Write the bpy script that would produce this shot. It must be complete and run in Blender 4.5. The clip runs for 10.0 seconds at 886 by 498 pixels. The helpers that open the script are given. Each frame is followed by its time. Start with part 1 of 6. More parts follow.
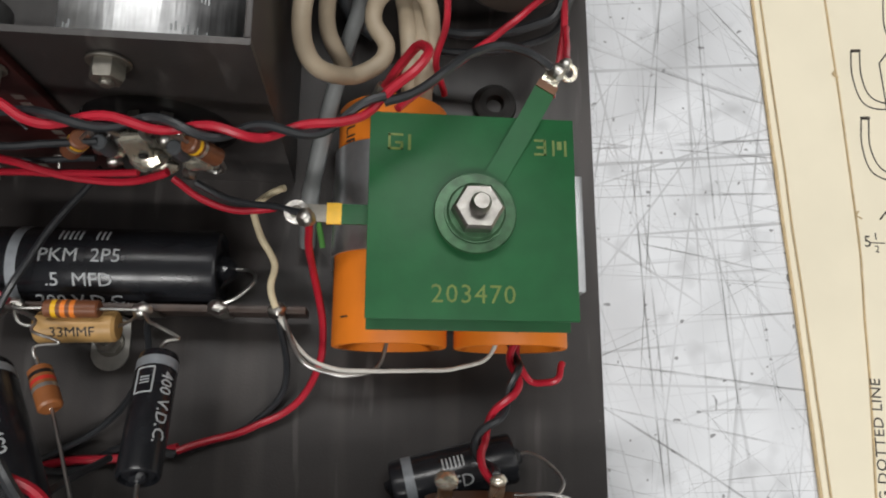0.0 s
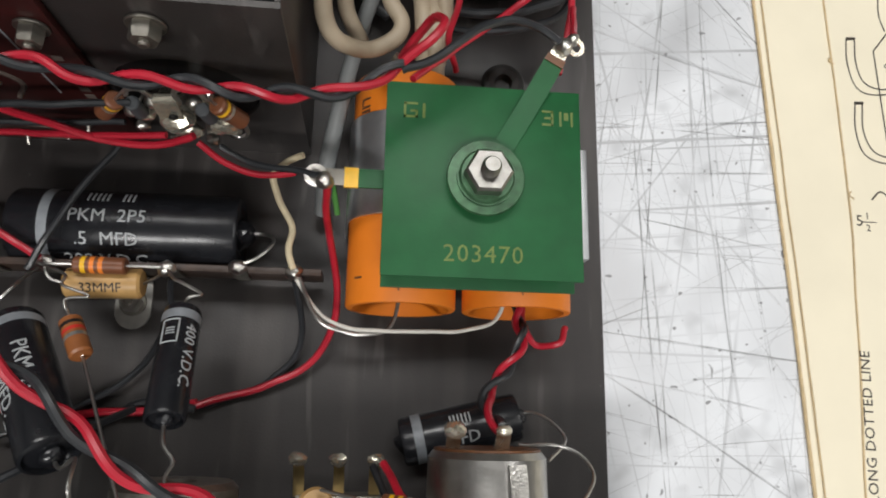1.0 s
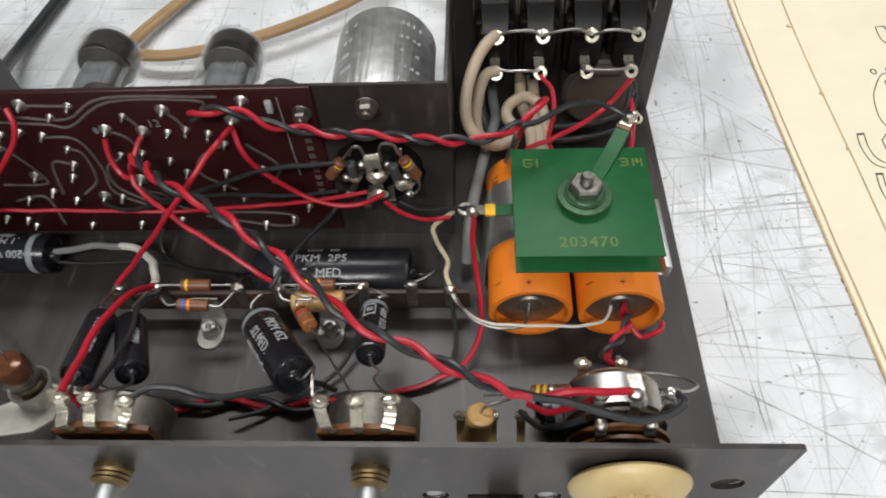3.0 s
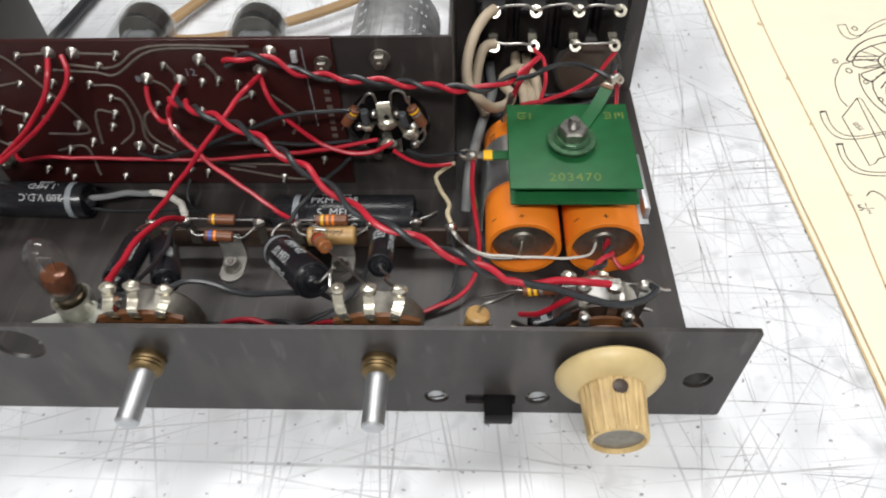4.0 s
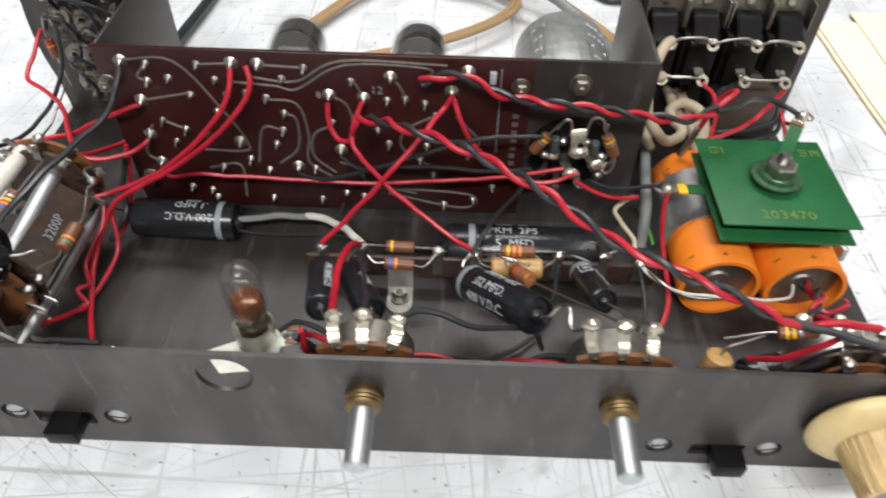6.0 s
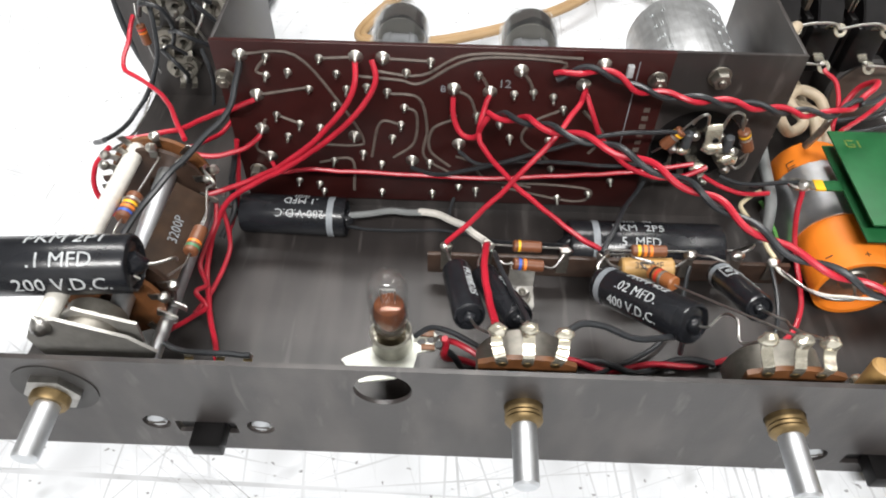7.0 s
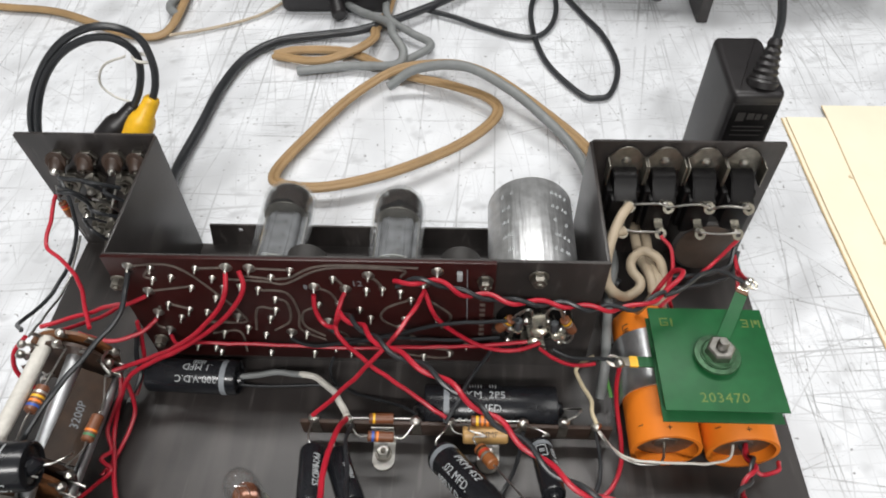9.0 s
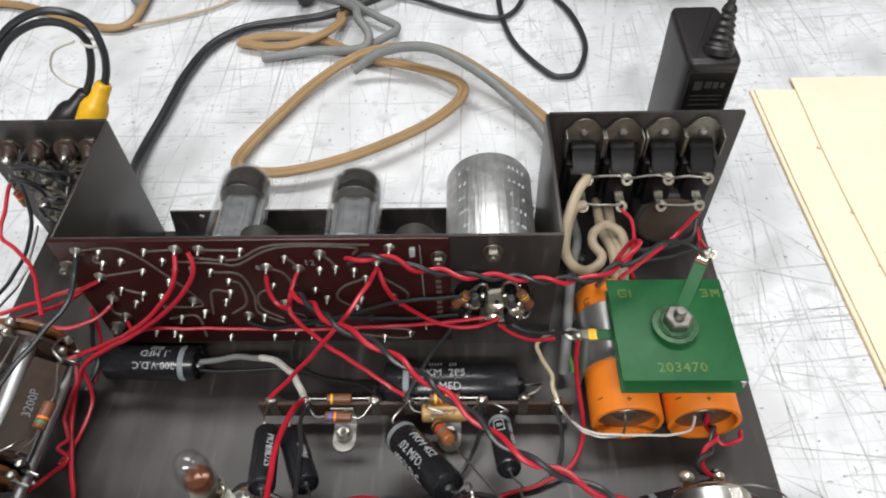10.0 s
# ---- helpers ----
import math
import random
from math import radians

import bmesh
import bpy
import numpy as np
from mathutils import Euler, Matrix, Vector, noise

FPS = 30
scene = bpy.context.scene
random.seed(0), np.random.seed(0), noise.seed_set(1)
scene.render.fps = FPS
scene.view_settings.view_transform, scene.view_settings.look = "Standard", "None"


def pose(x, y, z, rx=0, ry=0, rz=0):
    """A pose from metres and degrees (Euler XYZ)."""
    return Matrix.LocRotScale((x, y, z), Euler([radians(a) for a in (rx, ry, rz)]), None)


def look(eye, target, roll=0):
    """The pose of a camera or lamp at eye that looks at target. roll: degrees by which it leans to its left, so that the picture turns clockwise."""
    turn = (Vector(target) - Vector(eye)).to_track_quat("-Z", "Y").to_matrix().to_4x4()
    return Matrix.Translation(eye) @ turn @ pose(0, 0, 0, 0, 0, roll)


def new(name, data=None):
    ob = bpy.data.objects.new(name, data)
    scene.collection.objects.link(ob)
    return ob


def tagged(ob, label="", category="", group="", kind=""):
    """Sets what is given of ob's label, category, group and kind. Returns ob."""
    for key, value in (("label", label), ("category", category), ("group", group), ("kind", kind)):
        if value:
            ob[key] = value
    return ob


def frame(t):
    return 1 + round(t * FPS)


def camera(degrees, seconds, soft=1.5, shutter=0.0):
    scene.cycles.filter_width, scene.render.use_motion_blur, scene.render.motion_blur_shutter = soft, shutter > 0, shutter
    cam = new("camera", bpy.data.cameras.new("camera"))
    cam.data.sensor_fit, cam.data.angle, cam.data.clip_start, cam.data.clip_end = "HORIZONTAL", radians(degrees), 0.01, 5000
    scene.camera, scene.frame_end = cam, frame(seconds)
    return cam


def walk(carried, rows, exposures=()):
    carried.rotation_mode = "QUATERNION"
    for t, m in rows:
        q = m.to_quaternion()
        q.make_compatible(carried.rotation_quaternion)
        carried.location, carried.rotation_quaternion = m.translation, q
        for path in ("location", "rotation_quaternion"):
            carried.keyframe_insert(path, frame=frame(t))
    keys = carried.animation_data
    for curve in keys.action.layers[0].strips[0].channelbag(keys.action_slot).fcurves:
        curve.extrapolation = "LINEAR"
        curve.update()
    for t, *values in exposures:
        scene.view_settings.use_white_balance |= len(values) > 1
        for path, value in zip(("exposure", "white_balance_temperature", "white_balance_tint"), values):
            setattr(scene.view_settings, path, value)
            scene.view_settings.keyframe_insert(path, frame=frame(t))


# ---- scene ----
CM = 0.01
cam = camera(64.9, 10.0, soft=1.9, shutter=0.4)
# seconds, eye and target in centimetres, roll
PATH = [
    (0, (2.076, 4.35, 17.19), (2.276, 4.799, 15.251), 25.0),
    (0.5, (1.888, 3.89, 17.097), (2.06, 4.34, 15.156), 22.5),
    (1, (1.771, 3.383, 17.703), (1.974, 3.837, 15.766), 25.9),
    (1.5, (0.869, 3.851, 16.732), (1.255, 4.356, 14.836), 43.9),
    (2, (-0.157, 2.422, 16.765), (0.067, 3.205, 14.938), 18.7),
    (2.5, (1.816, -2.919, 19.414), (1.875, -1.858, 17.719), 3.4),
    (2.7, (1.48, -4.489, 19.768), (1.424, -3.353, 18.122), -2.5),
    (3.8, (0.058, -8.336, 20.436), (-0.063, -7.098, 18.87), -5.0),
    (4, (0.719, -9.846, 19.675), (0.637, -8.555, 18.15), -2.6),
    (4.5, (1.174, -9.718, 19.04), (1.062, -8.346, 17.588), -5.2),
    (5, (-0.36, -10.024, 18.55), (-0.402, -8.645, 17.102), -1.2),
    (5.3, (-2.487, -10.215, 18.508), (-2.516, -8.847, 17.049), 0.9),
    (5.5, (-4.019, -10.054, 18.509), (-4.026, -8.691, 17.045), 2.0),
    (6, (-6.339, -9.289, 18.526), (-6.357, -7.911, 17.075), 1.5),
    (6.2, (-7.49, -8.725, 18.424), (-7.52, -7.371, 16.953), 1.4),
    (7.3, (-10.472, -7.865, 19.24), (-10.504, -6.566, 17.72), 0.7),
    (7.5, (-10.129, -7.507, 19.908), (-10.164, -6.203, 18.391), 0.5),
    (8, (-6.948, -6.677, 23.07), (-6.919, -5.378, 21.55), 2.2),
    (8.5, (-5.896, -5.941, 24.792), (-5.912, -4.658, 23.257), 0.4),
    (9, (-5.013, -5.109, 25.791), (-5.074, -3.835, 24.25), -1.1),
    (9.5, (-4.514, -5.305, 24.978), (-4.579, -4.061, 23.414), -2.0),
    (10, (-3.411, -5.429, 25.069), (-3.467, -4.165, 23.521), -2.5),
]
EXPOSURES = [(0.0, -0.55), (0.5, -0.4), (1.0, -0.4), (1.5, -0.48), (2.0, -0.23), (2.5, -0.33), (4.0, -0.06), (4.5, -0.29), (5.0, -0.19), (5.5, 0.03), (6.2, 0.29), (7.3, 0.65), (7.5, 0.65), (8.0, 0.55), (8.5, 0.11), (9.0, -0.07), (10.0, -0.07)]
walk(cam, [(t, look(Vector(e) * CM, Vector(a) * CM, r)) for t, e, a, r in PATH], EXPOSURES)

# ---- light: a workshop ceiling with fluorescent fittings ----
world = bpy.data.worlds.new("world")
scene.world = world
world.use_nodes = True
world.node_tree.nodes["Background"].inputs[0].default_value = (0.75, 0.8, 0.85, 1)
world.node_tree.nodes["Background"].inputs[1].default_value = 0.05


def strip_lamp(name, x, y, z, sx, sy, watts):
    d = bpy.data.lights.new(name, "AREA")
    d.shape, d.size, d.size_y, d.energy, d.color = "RECTANGLE", sx, sy, watts, (1.0, 0.985, 0.965)
    o = new(name, d)
    o.location = (x, y, z)
    return o


strip_lamp("ceiling_lamp_rear", -0.15, 0.7, 1.58, 1.25, 0.28, 20)
strip_lamp("ceiling_lamp_front", -0.15, -1.15, 1.58, 1.25, 0.22, 43)
strip_lamp("ceiling_lamp_side", 1.3, 0.0, 1.58, 0.22, 1.25, 8.5)

# ---- materials ----
def mat(name, color, rough=0.5, metal=0.0, var=0.15, scale=300.0, bump=0.0, bscale=900.0, coat=0.0, spec=0.5, tint=None):
    """A surface with colour variation at two scales, uneven gloss and fine relief."""
    m = bpy.data.materials.new(name)
    m.use_nodes = True
    nt = m.node_tree
    b = nt.nodes["Principled BSDF"]
    b.inputs["Metallic"].default_value, b.inputs["Coat Weight"].default_value = metal, coat
    b.inputs["Specular IOR Level"].default_value = spec
    geo = nt.nodes.new("ShaderNodeNewGeometry")
    n1, n2 = nt.nodes.new("ShaderNodeTexNoise"), nt.nodes.new("ShaderNodeTexNoise")
    for n, s in ((n1, scale), (n2, scale * 0.12)):
        n.inputs["Scale"].default_value, n.inputs["Detail"].default_value = s, 4
        nt.links.new(geo.outputs["Position"], n.inputs["Vector"])
    add = nt.nodes.new("ShaderNodeMath")
    add.operation = "ADD"
    nt.links.new(n1.outputs["Fac"], add.inputs[0])
    nt.links.new(n2.outputs["Fac"], add.inputs[1])
    ramp = nt.nodes.new("ShaderNodeMapRange")
    ramp.inputs["From Min"].default_value, ramp.inputs["From Max"].default_value = 0.7, 1.3
    nt.links.new(add.outputs[0], ramp.inputs["Value"])
    mix = nt.nodes.new("ShaderNodeMix")
    mix.data_type = "RGBA"
    lo = [c * (1 - var) for c in color]
    hi = [min(1, c * (1 + var)) for c in (tint or color)]
    mix.inputs["A"].default_value, mix.inputs["B"].default_value = (*lo, 1), (*hi, 1)
    nt.links.new(ramp.outputs[0], mix.inputs["Factor"])
    nt.links.new(mix.outputs["Result"], b.inputs["Base Color"])
    rr = nt.nodes.new("ShaderNodeMapRange")
    rr.inputs["To Min"].default_value, rr.inputs["To Max"].default_value = max(0.02, rough * 0.8), min(1, rough * 1.2)
    nt.links.new(n2.outputs["Fac"], rr.inputs["Value"])
    nt.links.new(rr.outputs[0], b.inputs["Roughness"])
    if bump:
        n3, bp = nt.nodes.new("ShaderNodeTexNoise"), nt.nodes.new("ShaderNodeBump")
        n3.inputs["Scale"].default_value = bscale
        nt.links.new(geo.outputs["Position"], n3.inputs["Vector"])
        bp.inputs["Strength"].default_value, bp.inputs["Distance"].default_value = bump, 0.0004
        nt.links.new(n3.outputs["Fac"], bp.inputs["Height"])
        nt.links.new(bp.outputs[0], b.inputs["Normal"])
    return m


def glass_mat(name, color, haze=0.0):
    """Thin clear glass: see-through, with gloss that grows at the edges. A pale diffuse share stands in for reflections
    on it.
    """
    m = bpy.data.materials.new(name)
    m.use_nodes = True
    nt = m.node_tree
    nt.nodes.remove(nt.nodes["Principled BSDF"])
    tr, gl, fr, mx = (nt.nodes.new("ShaderNode" + n) for n in ("BsdfTransparent", "BsdfGlossy", "LayerWeight", "MixShader"))
    pw, rg = nt.nodes.new("ShaderNodeMath"), nt.nodes.new("ShaderNodeMapRange")
    pw.operation, pw.inputs[1].default_value = "POWER", 3.5
    rg.inputs["To Min"].default_value, rg.inputs["To Max"].default_value = 0.035, 0.5
    nt.links.new(fr.outputs["Facing"], pw.inputs[0])
    nt.links.new(pw.outputs[0], rg.inputs["Value"])
    tr.inputs["Color"].default_value = (*color, 1)
    gl.inputs["Roughness"].default_value, fr.inputs["Blend"].default_value = 0.06, 0.5
    nt.links.new(rg.outputs[0], mx.inputs[0])
    nt.links.new(tr.outputs[0], mx.inputs[1])
    nt.links.new(gl.outputs[0], mx.inputs[2])
    df, m2 = nt.nodes.new("ShaderNodeBsdfDiffuse"), nt.nodes.new("ShaderNodeMixShader")
    df.inputs["Color"].default_value, m2.inputs[0].default_value = (0.75, 0.76, 0.77, 1), haze
    nt.links.new(mx.outputs[0], m2.inputs[1])
    nt.links.new(df.outputs[0], m2.inputs[2])
    nt.links.new(m2.outputs[0], nt.nodes["Material Output"].inputs[0])
    return m


def bench_mat():
    """White painted bench top: knife cuts in all directions, a rough square of ruled cuts, smears and specks."""
    m = mat("bench_paint", (0.775, 0.795, 0.825), 0.45, var=0.05, scale=60, bump=0.05, bscale=500)
    nt = m.node_tree
    b = nt.nodes["Principled BSDF"]
    col = b.inputs["Base Color"].links[0].from_socket
    geo = nt.nodes.new("ShaderNodeNewGeometry")

    def math(op, a, c, cl=False):
        n = nt.nodes.new("ShaderNodeMath")
        n.operation, n.use_clamp = op, cl
        for i, v in enumerate((a, c)):
            if isinstance(v, (int, float)):
                n.inputs[i].default_value = v
            else:
                nt.links.new(v, n.inputs[i])
        return n.outputs[0]

    def cuts(angle, across, along, lo, hi, seed, strength):
        mp = nt.nodes.new("ShaderNodeMapping")
        mp.inputs["Rotation"].default_value = (0, 0, radians(angle))
        mp.inputs["Location"].default_value = (seed, seed * 1.7, 0)
        rot = nt.nodes.new("ShaderNodeMapping")
        nt.links.new(geo.outputs["Position"], mp.inputs["Vector"])
        nt.links.new(mp.outputs[0], rot.inputs["Vector"])
        rot.inputs["Scale"].default_value = (across, along, 0)
        n = nt.nodes.new("ShaderNodeTexNoise")
        n.inputs["Scale"].default_value, n.inputs["Detail"].default_value = 1, 1.5
        nt.links.new(rot.outputs[0], n.inputs["Vector"])
        r = nt.nodes.new("ShaderNodeMapRange")
        r.inputs["From Min"].default_value, r.inputs["From Max"].default_value = lo, hi
        r.inputs["To Max"].default_value = strength
        nt.links.new(n.outputs["Fac"], r.inputs["Value"])
        return r.outputs[0]

    patch, wr = nt.nodes.new("ShaderNodeTexNoise"), nt.nodes.new("ShaderNodeMapRange")
    patch.inputs["Scale"].default_value = 7
    nt.links.new(geo.outputs["Position"], patch.inputs["Vector"])
    wr.inputs["From Min"].default_value, wr.inputs["From Max"].default_value, wr.inputs["To Min"].default_value = 0.36, 0.58, 0.55
    nt.links.new(patch.outputs["Fac"], wr.inputs["Value"])
    worn = wr.outputs[0]
    bk, br = nt.nodes.new("ShaderNodeTexNoise"), nt.nodes.new("ShaderNodeMapRange")
    bk.inputs["Scale"].default_value, bk.inputs["Detail"].default_value = 38, 4
    nt.links.new(geo.outputs["Position"], bk.inputs["Vector"])
    br.inputs["From Min"].default_value, br.inputs["From Max"].default_value, br.inputs["To Min"].default_value = 0.34, 0.60, 0.40
    nt.links.new(bk.outputs["Fac"], br.inputs["Value"])
    broken = br.outputs[0]
    total = None
    for i, (a, s, l, lo, hi, st) in enumerate((
            (1, 480, 1.6, 0.63, 0.69, 0.66), (91, 460, 1.8, 0.63, 0.69, 0.66), (-5, 560, 3, 0.635, 0.70, 0.62), (84, 540, 3, 0.635, 0.70, 0.62),
            (11, 640, 4, 0.65, 0.71, 0.64), (-19, 680, 4, 0.65, 0.71, 0.64), (38, 760, 5, 0.68, 0.73, 0.55), (-57, 720, 5, 0.68, 0.73, 0.55),
            (70, 720, 5, 0.66, 0.72, 0.55), (-12, 760, 6, 0.65, 0.71, 0.5), (-80, 740, 5, 0.66, 0.72, 0.5),
            (30, 40, 22, 0.47, 0.78, 0.42), (110, 14, 26, 0.47, 0.80, 0.34), (60, 110, 80, 0.55, 0.80, 0.5))):
        c = cuts(a, s, l, lo, hi, 3.1 * i + 0.7, st)
        if i < 11:
            c = math("MULTIPLY", math("MULTIPLY", c, worn), broken)
        total = c if total is None else math("MAXIMUM", total, c)
    sp = nt.nodes.new("ShaderNodeTexNoise")
    sp.inputs["Scale"].default_value, sp.inputs["Detail"].default_value = 520, 0
    nt.links.new(geo.outputs["Position"], sp.inputs["Vector"])
    r = nt.nodes.new("ShaderNodeMapRange")
    r.inputs["From Min"].default_value, r.inputs["From Max"].default_value, r.inputs["To Max"].default_value = 0.78, 0.83, 0.8
    nt.links.new(sp.outputs["Fac"], r.inputs["Value"])
    total = math("MAXIMUM", total, r.outputs[0])
    mix = nt.nodes.new("ShaderNodeMix")
    mix.data_type = "RGBA"
    nt.links.new(total, mix.inputs["Factor"])
    nt.links.new(col, mix.inputs["A"])
    mix.inputs["B"].default_value = (0.16, 0.16, 0.165, 1)
    nt.links.new(mix.outputs["Result"], b.inputs["Base Color"])
    return m


def scuffed(m):
    """Long faint rub marks and dusty specks in the paint."""
    nt = m.node_tree
    b = nt.nodes["Principled BSDF"]
    col = b.inputs["Base Color"].links[0].from_socket
    geo = nt.nodes.new("ShaderNodeNewGeometry")
    for rot, sc, lo, hi, c in ((12, (90, 9, 30), 0.48, 0.70, (0.075, 0.066, 0.062)), (-60, (240, 30, 60), 0.63, 0.72, (0.085, 0.078, 0.074)), (0, (650, 650, 650), 0.77, 0.83, (0.2, 0.19, 0.18))):
        mp, n, r, mx = nt.nodes.new("ShaderNodeMapping"), nt.nodes.new("ShaderNodeTexNoise"), nt.nodes.new("ShaderNodeMapRange"), nt.nodes.new("ShaderNodeMix")
        mp.inputs["Rotation"].default_value, mp.inputs["Scale"].default_value = (0, 0, radians(rot)), sc
        n.inputs["Scale"].default_value, n.inputs["Detail"].default_value = 1, 2
        r.inputs["From Min"].default_value, r.inputs["From Max"].default_value, r.inputs["To Max"].default_value = lo, hi, 0.6
        mx.data_type = "RGBA"
        nt.links.new(geo.outputs["Position"], mp.inputs["Vector"])
        nt.links.new(mp.outputs[0], n.inputs["Vector"])
        nt.links.new(n.outputs["Fac"], r.inputs["Value"])
        nt.links.new(r.outputs[0], mx.inputs["Factor"])
        nt.links.new(col, mx.inputs["A"])
        mx.inputs["B"].default_value = (*c, 1)
        col = mx.outputs["Result"]
    nt.links.new(col, b.inputs["Base Color"])


def cut_mat():
    """A dirty knife cut: grey that differs from cut to cut and is broken along its length."""
    m = bpy.data.materials.new("cut_grime")
    m.use_nodes = True
    nt = m.node_tree
    b, out = nt.nodes["Principled BSDF"], nt.nodes["Material Output"]
    geo, n, r, k, mu, tr, mx, cr = (nt.nodes.new("ShaderNode" + w) for w in ("NewGeometry", "TexNoise", "MapRange", "MapRange", "Math", "BsdfTransparent", "MixShader", "MapRange"))
    n.inputs["Scale"].default_value, n.inputs["Detail"].default_value = 75, 4
    r.inputs["From Min"].default_value, r.inputs["From Max"].default_value, r.inputs["To Min"].default_value = 0.36, 0.62, 0.12
    k.inputs["To Min"].default_value, k.inputs["To Max"].default_value = 0.08, 0.55
    cr.inputs["To Min"].default_value, cr.inputs["To Max"].default_value = 0.38, 0.2
    mu.operation = "MULTIPLY"
    nt.links.new(geo.outputs["Position"], n.inputs["Vector"])
    nt.links.new(n.outputs["Fac"], r.inputs["Value"])
    nt.links.new(geo.outputs["Random Per Island"], k.inputs["Value"])
    nt.links.new(geo.outputs["Random Per Island"], cr.inputs["Value"])
    nt.links.new(r.outputs[0], mu.inputs[0])
    nt.links.new(k.outputs[0], mu.inputs[1])
    col = nt.nodes.new("ShaderNodeCombineColor")
    for i in range(3):
        nt.links.new(cr.outputs[0], col.inputs[i])
    nt.links.new(col.outputs[0], b.inputs["Base Color"])
    b.inputs["Roughness"].default_value = 0.8
    nt.links.new(mu.outputs[0], mx.inputs[0])
    nt.links.new(tr.outputs[0], mx.inputs[1])
    nt.links.new(b.outputs[0], mx.inputs[2])
    nt.links.new(mx.outputs[0], out.inputs[0])
    return m


BENCH = bench_mat()
CUTGRIME = cut_mat()
PAINT = mat("chassis_paint", (0.0265, 0.023, 0.0222), 0.39, var=0.16, scale=120, bump=0.08, bscale=1800, spec=0.52)
scuffed(PAINT)
BOARD = mat("phenolic_red", (0.034, 0.0075, 0.0068), 0.34, var=0.2, scale=200, spec=0.4)
TIN = mat("tinned_lug", (0.70, 0.66, 0.55), 0.26, 0.85, var=0.25, scale=600, bump=0.3)
TRACE = mat("trace_tarnish", (0.14, 0.115, 0.10), 0.4, 0.2, var=0.3, scale=400)
SOLDER = mat("solder", (0.56, 0.545, 0.51), 0.30, 1.0, var=0.25, scale=900, bump=0.4, bscale=1500)
PINS = mat("solder_pins", (0.40, 0.385, 0.355), 0.36, 1.0, var=0.35, scale=900, bump=0.5, bscale=1200)
STEEL = mat("steel", (0.46, 0.45, 0.43), 0.36, 1.0, var=0.15, scale=500, bump=0.1)
DULL = mat("dull_metal", (0.27, 0.255, 0.225), 0.5, 1.0, var=0.25, scale=400, bump=0.15)
ALU = mat("aluminium", (0.52, 0.535, 0.55), 0.48, 1.0, var=0.1, scale=300, bump=0.08)
ZINC = mat("zinc_plate", (0.42, 0.41, 0.385), 0.45, 0.7, var=0.2, scale=300, bump=0.1)
BRASS = mat("brass", (0.21, 0.15, 0.075), 0.5, 1.0, var=0.25, scale=500)
BRASSLUG = mat("brass_lug", (0.42, 0.31, 0.14), 0.35, 0.9, var=0.25, scale=500)
RED = mat("red_insulation", (0.43, 0.013, 0.030), 0.36, var=0.18, scale=250, bump=0.05)
BLACK = mat("black_insulation", (0.022, 0.024, 0.027), 0.36, var=0.3, scale=250, bump=0.05)
GREENWIRE = mat("green_insulation", (0.08, 0.26, 0.05), 0.4)
GREYWIRE = mat("grey_insulation", (0.20, 0.21, 0.21), 0.5, var=0.15, scale=200)
DARKGREY = mat("dark_grey_insulation", (0.055, 0.06, 0.065), 0.45, var=0.2, scale=200)
WHITEWIRE = mat("white_sleeving", (0.62, 0.60, 0.55), 0.6, var=0.12, scale=600, bump=0.2)
SLEEVE = mat("cream_sleeving", (0.56, 0.48, 0.32), 0.6, var=0.15, scale=500, bump=0.2)
CREAM = mat("cream_cord", (0.42, 0.345, 0.25), 0.5, var=0.15, scale=150, bump=0.08)
TAN = mat("tan_lamp_cord", (0.33, 0.215, 0.105), 0.5, var=0.15, scale=90, bump=0.08)
ORANGE = mat("orange_card", (0.78, 0.205, 0.012), 0.52, var=0.08, scale=120, bump=0.12)
GREEN = mat("green_enamel", (0.010, 0.092, 0.028), 0.46, var=0.2, scale=150, bump=0.06, spec=0.36)
GREENWASH = mat("washer_green", (0.045, 0.115, 0.055), 0.38, 0.35, var=0.5, scale=500, bump=0.1)
NUTSTEEL = mat("nut_steel", (0.30, 0.29, 0.27), 0.38, 1.0, var=0.25, scale=500, bump=0.25)
YELLOW = mat("yellow_paint", (0.85, 0.48, 0.02), 0.4)
GOLDINK = mat("gold_ink", (0.13, 0.19, 0.035), 0.5, var=0.2, scale=700)
TANBODY = mat("moulded_tan", (0.45, 0.27, 0.10), 0.42, var=0.15, scale=300)
RESBROWN = mat("resistor_brown", (0.17, 0.062, 0.028), 0.4, var=0.15, scale=400)
LIGHTBROWN = mat("resistor_light_brown", (0.27, 0.095, 0.03), 0.4, var=0.15, scale=400)
PHENOL = mat("phenolic_brown", (0.15, 0.060, 0.022), 0.42, var=0.3, scale=300, bump=0.1)
DARKPHENOL = mat("phenolic_dark", (0.045, 0.026, 0.018), 0.45, var=0.3, scale=300)
CAPBLACK = mat("capacitor_black", (0.014, 0.015, 0.018), 0.25, var=0.3, scale=200, bump=0.1, bscale=300)
BAKELITE = mat("bakelite", (0.008, 0.0075, 0.0078), 0.33, var=0.3, scale=200, spec=0.14)
PLASTIC = mat("adapter_plastic", (0.015, 0.0135, 0.0145), 0.40, var=0.2, scale=200, bump=0.1, bscale=2500)
INK = mat("white_ink", (0.43, 0.45, 0.46), 0.6, var=0.25, scale=900)
GREYINK = mat("grey_ink", (0.24, 0.26, 0.28), 0.5, var=0.2, scale=500)
DARKINK = mat("dark_ink", (0.035, 0.028, 0.022), 0.6, var=0.3, scale=900)
IVORY = mat("ivory_plastic", (0.57, 0.44, 0.215), 0.42, var=0.16, scale=120, bump=0.06)
